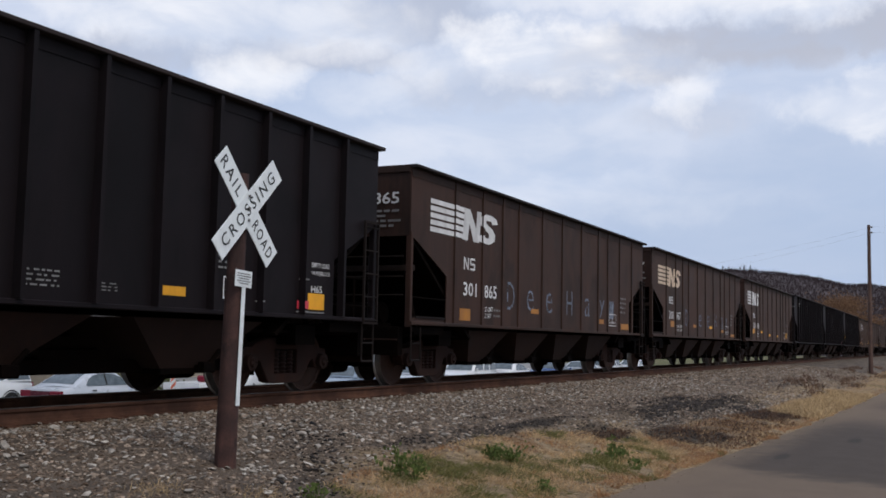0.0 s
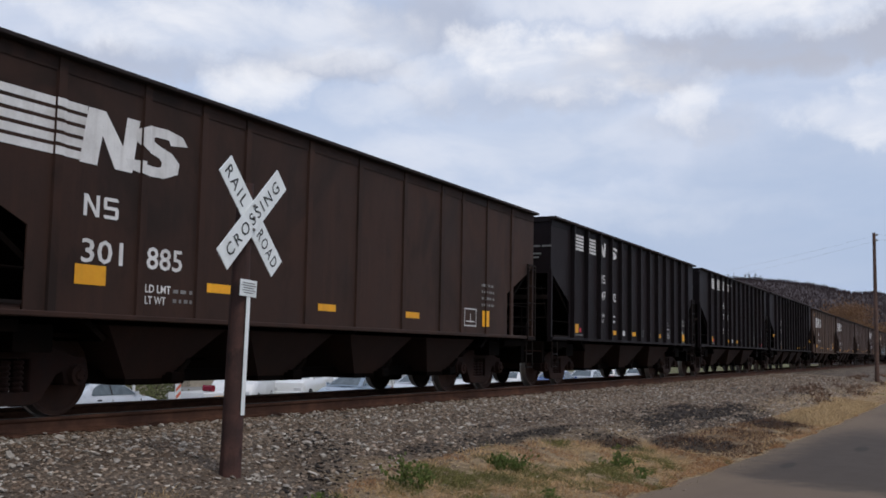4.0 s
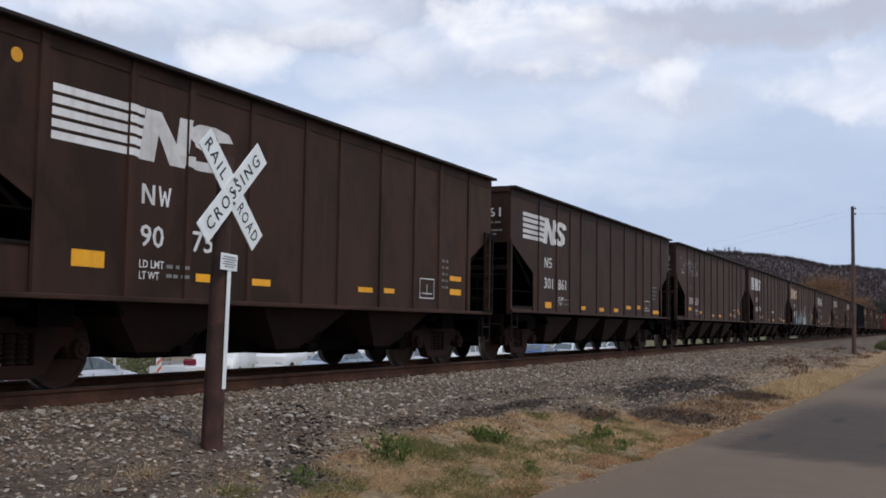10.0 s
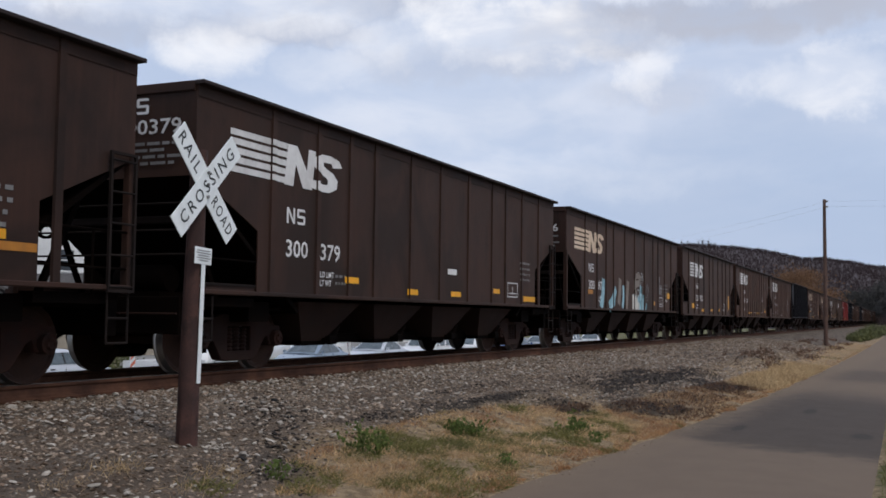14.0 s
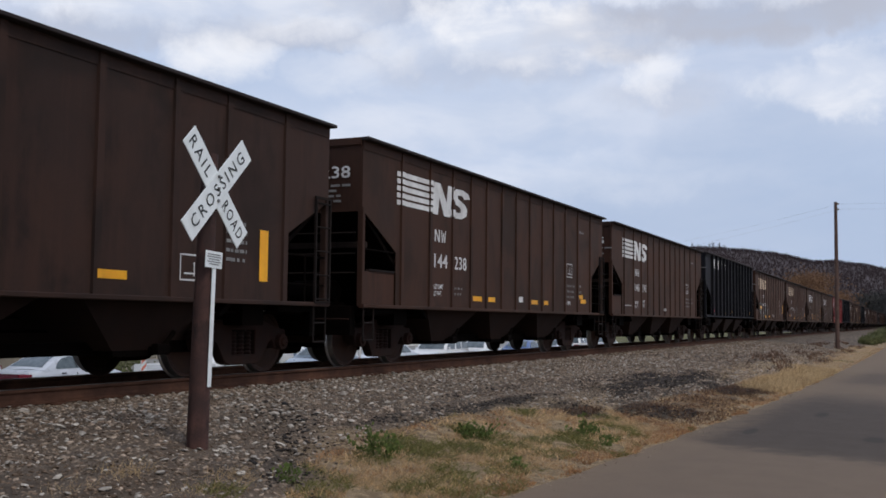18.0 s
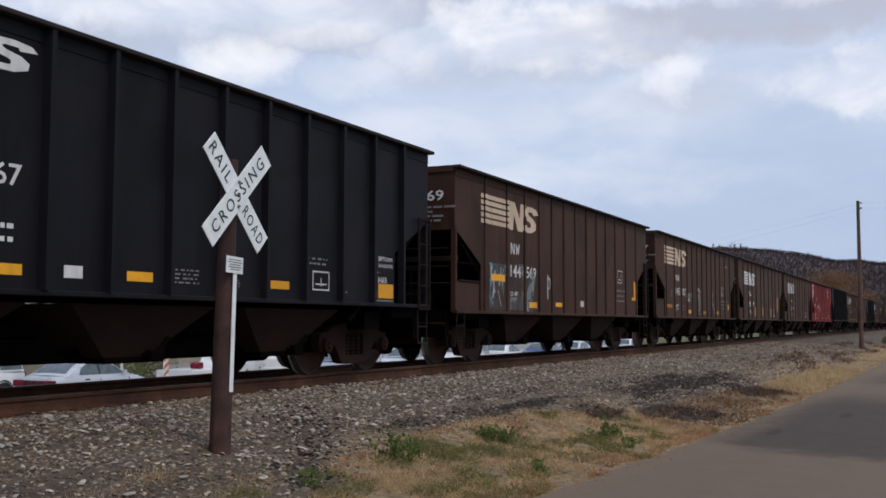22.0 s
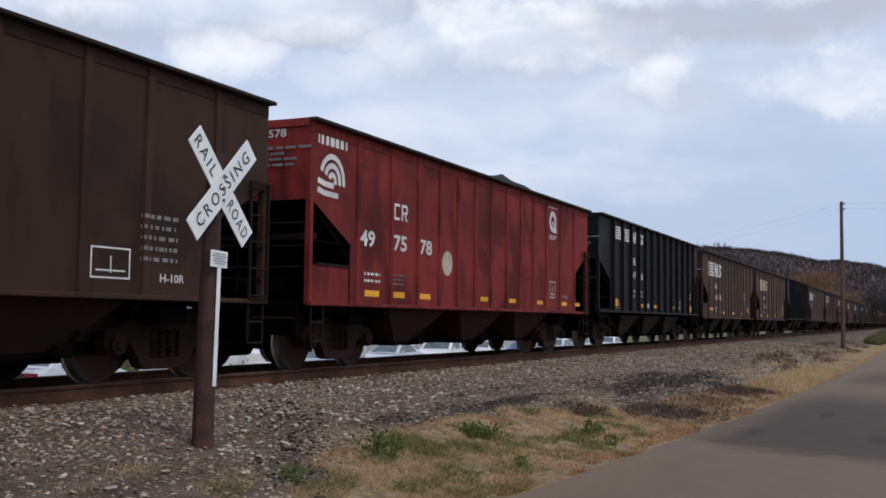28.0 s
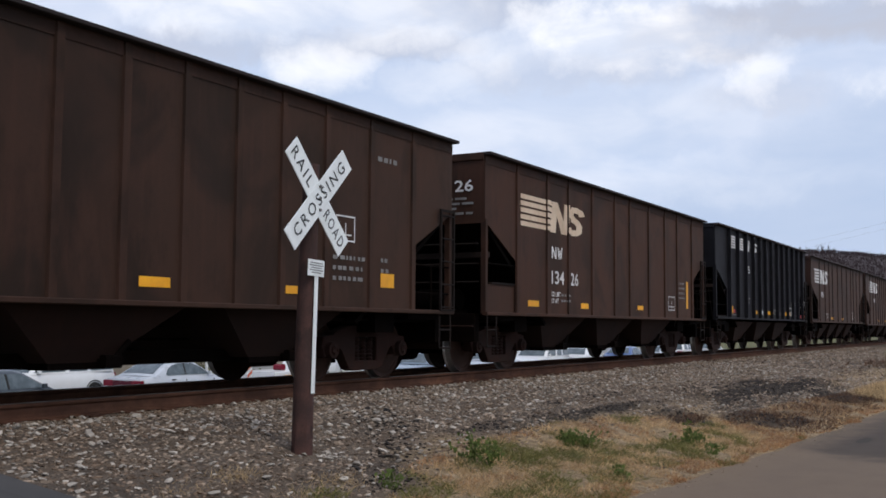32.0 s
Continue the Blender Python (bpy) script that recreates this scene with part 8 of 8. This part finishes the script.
    house(29.6, 36.5, 12.0, 9.0, 3.0, 5.2, M["siding_white"], "low white garage with lap siding", [(-3.6, 0.75, 2.2, 1.4), (-0.8, 0.75, 2.2, 1.4), (2.6, 0.7, 2.6, 1.3)])
    house(35.5, 33.0, 4.6, 6.0, 2.6, 4.2, M["siding_tan"], "tan wooden shed beside the lot", [(0.8, 1.3, 0.8, 0.8)])
    house(56.0, 43.0, 9.0, 10.0, 4.6, 7.4, M["siding_tan"], "tan gabled house with lap siding", [(-2.4, 3.3, 1.0, 1.4), (2.2, 3.3, 1.0, 1.4), (0, 1.2, 1.6, 1.4)])
    house(74.0, 44.0, 9.5, 10.0, 4.8, 7.8, M["siding_white"], "white gabled house far behind the lot", [(-2.4, 3.4, 1.0, 1.5), (2.2, 3.4, 1.0, 1.5), (0, 1.2, 1.6, 1.4)])
    house(95.0, 46.0, 10.0, 10.0, 4.8, 7.8, M["siding_white"], "white gabled house far behind the lot", [(-2.4, 3.4, 1.0, 1.5), (2.2, 3.4, 1.0, 1.5)])
    # a picket fence by the garage
    f = tagged(new("picket_fence"), "grey wooden fence beside the garage", "fence")
    f.matrix_basis = pose(14.0, 31.0, LOT)
    for z in (0.35, 1.0):
        part("fence_rail", B().box(0, 11, 0.02, 0.06, z - 0.05, z + 0.05).mesh("fence_rail", [M["pole_wood"]]), f)
    board = B().box(-0.06, 0.06, -0.02, 0.015, 0.05, 1.35).mesh("picket", [M["pole_wood"]])
    for i in range(66):
        part("picket", board, f, "", (0.1 + i * 0.165, 0, 0))
    c = tagged(new("gate_pillar"), "white square gate pillar", "pillar")
    c.matrix_basis = pose(20.5, 28.0, LOT)
    part("shaft", B().box(-0.22, 0.22, -0.22, 0.22, 0, 2.1, 0, 0.02).mesh("shaft", [M["siding_white"]]), c)
    part("cap", B().box(-0.28, 0.28, -0.28, 0.28, 2.1, 2.2).mesh("cap", [M["siding_white"]]), c)


build_lot()


# ---- trees, bushes and the far hill ----
def tree(name, x, y, z, height, spread, leaf, label, seed, leaves, size, low=0.25, category="tree"):
    """A tapered trunk with limbs, and a crown of many small leaves in uneven clumps."""
    rng = np.random.default_rng(seed)
    t = tagged(new(name), label, category)
    t.matrix_basis = pose(x, y, z)
    b = B()
    ends = []
    r0 = height * 0.018
    segs = 5
    px, py = 0.0, 0.0
    for i in range(segs):
        u0, u1 = i / segs, (i + 1) / segs
        qx, qy = px + rng.normal(0, 0.02) * height, py + rng.normal(0, 0.02) * height
        a, c = (px, py, height * 0.75 * u0), (qx, qy, height * 0.75 * u1)
        b.bar(a, c, r0 * (1 - 0.75 * u0), 7)
        if i > 0:
            for k in range(3):
                ang, l = rng.uniform(0, 6.28), spread * rng.uniform(0.5, 1.0) * (1 - 0.5 * u1)
                e = (qx + l * math.cos(ang), qy + l * math.sin(ang), c[2] + height * rng.uniform(0.05, 0.22))
                b.bar(c, e, r0 * 0.35 * (1 - 0.5 * u1), 5)
                ends.append(e)
        px, py = qx, qy
    ends.append((px, py, height * 0.88))
    part("trunk", b.mesh("trunk", [M["bark"]]), t)
    n = leaves
    pick = rng.integers(0, len(ends), n)
    pts = np.array(ends)[pick] + rng.normal(0, 1, (n, 3)) * np.array([spread * 0.22, spread * 0.22, height * 0.07])
    pts[:, 2] = np.maximum(pts[:, 2], height * low)
    me = scatter_mesh("crown", [LEAF], np.zeros(n, int), pts, rng.uniform(size * 0.6, size * 1.3, n), rng.uniform(0, 6.28, n), leaf, rng.uniform(0.2, 2.6, n))
    part("crown", me, t)["kind"] = "stuff"


def bush(x, y, z, w, h, seed, n, size, leaf, label):
    rng = np.random.default_rng(seed)
    t = tagged(new("bush"), label, "bush", "bushes at the end of the lane")
    t.matrix_basis = pose(x, y, z)
    b = B()
    for i in range(6):
        a = rng.uniform(0, 6.28)
        b.bar((0, 0, -0.05), (w * 0.4 * math.cos(a), w * 0.4 * math.sin(a), h * rng.uniform(0.5, 0.9)), 0.02, 5)
    part("stems", b.mesh("stems", [M["bark"]]), t)
    d = rng.normal(0, 1, (n, 3))
    d /= np.linalg.norm(d, axis=1)[:, None]
    r = rng.uniform(0.45, 1.0, n) * (1 + 0.25 * np.sin(d[:, 0] * 5 + seed) * np.cos(d[:, 1] * 4))
    pts = d * r[:, None] * np.array([w / 2, w / 2, h / 2]) + np.array([0, 0, h / 2])
    pts[:, 2] = np.abs(pts[:, 2])
    me = scatter_mesh("leaves", [LEAF], np.zeros(n, int), pts, rng.uniform(size * 0.6, size * 1.3, n), rng.uniform(0, 6.28, n), leaf, rng.uniform(0.2, 2.6, n))
    part("leaves", me, t)["kind"] = "stuff"


RIDGE = [(-60, 2.4), (-30, 2.6), (-12, 2.5), (-4, 2.5), (0, 2.75), (2.2, 3.18), (3.5, 3.36), (4.6, 3.40), (5.8, 3.62), (7.1, 3.92), (9.0, 4.10), (10.5, 4.19), (12.4, 4.12), (16, 3.75), (24, 3.1), (40, 2.6), (70, 2.4), (110, 2.0)]


def hill_point(az, u):
    el = float(np.interp(az, [r[0] for r in RIDGE], [r[1] for r in RIDGE]))
    dist = 330 + 640 * u
    top = 970 * math.tan(radians(el)) * (1 + 0.03 * noise.noise((az * 0.9, 0, 0)))
    z = top * (u ** 1.25) - 2.0 + 5 * noise.noise((az * 0.8, u * 4, 3)) * u * (1 - u) * 3
    return dist * math.cos(radians(az)), dist * math.sin(radians(az)), z


TWIG = []
for _k in range(5):
    _r = np.random.default_rng(90 + _k)
    _v, _f = [], []
    for _i in range(60):
        _a, _e = _r.uniform(0, 6.28), _r.uniform(0.25, 1.45)
        _b = np.array([0, 0, _r.uniform(0.1, 0.55)])
        _d = np.array([math.cos(_a) * math.cos(_e), math.sin(_a) * math.cos(_e), math.sin(_e)])
        _s = np.cross(_d, [0.3, 0.2, 1.0])
        _s = _s / np.linalg.norm(_s) * _r.uniform(0.005, 0.014)
        _t = _b + _d * _r.uniform(0.3, 0.62)
        _f.append((len(_v), len(_v) + 1, len(_v) + 2))
        _v += [_b - _s, _b + _s, _t]
    TWIG.append((np.array(_v), _f))


def build_distance():
    azs = list(np.arange(-60, -6, 4)) + list(np.arange(-6, 20, 0.5)) + list(np.arange(20, 111, 5))
    v, f, n = [], [], 9
    for a in azs:
        v += [hill_point(a, j / (n - 1)) for j in range(n)]
        x, y, z = hill_point(a, 1.0)
        v.append((x * 1.25, y * 1.25, -3))
    n += 1
    for i in range(len(azs) - 1):
        for j in range(n - 1):
            f.append((i * n + j, i * n + j + 1, (i + 1) * n + j + 1, (i + 1) * n + j))
    me = bpy.data.meshes.new("hill")
    me.from_pydata(v, [], f)
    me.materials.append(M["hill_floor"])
    me.polygons.foreach_set("use_smooth", [True] * len(me.polygons))
    tagged(new("hill", me), "long wooded hill in the distance", "hill", kind="structure")
    rng = np.random.default_rng(77)
    n = 22000
    az = rng.uniform(-4, 15, n)
    u = np.where(rng.random(n) < 0.12, rng.uniform(0.95, 1.0, n), rng.uniform(0.02, 1.0, n))
    pts = np.array([hill_point(a, b) for a, b in zip(az, u)])
    size = rng.uniform(1.8, 3.8, n)
    crest = np.array([hill_point(a, 0.985) for a in (9.3, 9.6, 9.9, 10.1, 10.7, 11.0, 11.5, 7.6, 6.2, 8.4, 5.3)])
    pts = np.concatenate([pts, crest])
    size = np.concatenate([size, np.array([6.0, 8.0, 8.5, 7.0, 6.0, 7.5, 5.5, 5.0, 5.0, 4.5, 4.5])])
    n += len(crest)
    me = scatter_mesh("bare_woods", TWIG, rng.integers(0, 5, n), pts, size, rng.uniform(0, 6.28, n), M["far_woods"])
    tagged(new("bare_woods", me), "bare brown autumn woods on the far hill", "woods", kind="stuff")
    tree("autumn_tree", 232, 18.4, -1, 13.2, 8.6, M["autumn_leaf"], "broad orange autumn tree beyond the train", 5, 8500, 0.34)
    tree("autumn_tree", 258, 25.0, -1, 11.8, 7.2, M["autumn_leaf"], "orange-brown autumn tree beyond the train", 6, 6000, 0.32)
    for i, (x, y, hh, s) in enumerate(((300, -4.5, 17, 6), (320, 1.0, 15, 6), (310, -14, 19, 7), (340, 6.5, 13, 6), (290, -24, 18, 7), (350, 12, 12, 6))):
        tree("tree", x, y, -0.5, hh, s, M["dusk_leaf"], "dark evergreen tree at the end of the lane", 30 + i, 2600, 0.75, 0.1)
    for i, (x, y, w, hh) in enumerate(((82, 3.1, 1.6, 0.6), (90, 3.0, 2.2, 0.8), (102, 2.8, 2.6, 1.0), (118, 2.7, 3.2, 1.3))):
        bush(x, y, ground_z(x, y) - 0.02, w, hh, 50 + i, 1500, 0.14, M["hedge_leaf"], "low green bush beside the lane")
    for i, (x, y, w, hh) in enumerate(((30.2, 27.4, 2.0, 1.8), (31.6, 27.8, 1.8, 1.6))):
        bush(x, y, LOT, w, hh, 70 + i, 1200, 0.10, M["hedge_leaf"], "clipped green hedge beside the lot")


M["dusk_leaf"] = surface("dusk_leaf", [(0.046, 0.044, 0.042), (0.074, 0.070, 0.066)], 0.9, 0, 0.2, 3, 0, 0, 0, None, 0, 0.3, island=True)
build_distance()


# ---- motion of the train ----
def motions():
    for car, middle, style, half in TRAIN:
        walk(car, [(t, pose(middle - g, MID, RAIL)) for t, g in GONE])
    # the wheels roll without slipping
    ts, gs = [t for t, g in GONE], [g for t, g in GONE]
    steps = [i / FPS for i in range(0, 32 * FPS + 1)]
    turned = [-math.degrees(float(np.interp(t, ts, gs)) / WHEEL_R) for t in steps]
    lead = {}
    for car, *_ in TRAIN:
        for truck in car.children:
            if not truck.name.startswith("truck"):
                continue
            for w in truck.children:
                if not w.name.startswith("wheelset"):
                    continue
                e = w.location.x > 0
                if e not in lead:
                    walk(w, [(t, pose(0.89 if e else -0.89, 0, WHEEL_R, 0, a, 0)) for t, a in zip(steps, turned)])
                    lead[e] = w.animation_data
                else:
                    w.rotation_mode = "QUATERNION"
                    w.animation_data_create()
                    w.animation_data.action = lead[e].action
                    w.animation_data.action_slot = lead[e].action_slot


motions()
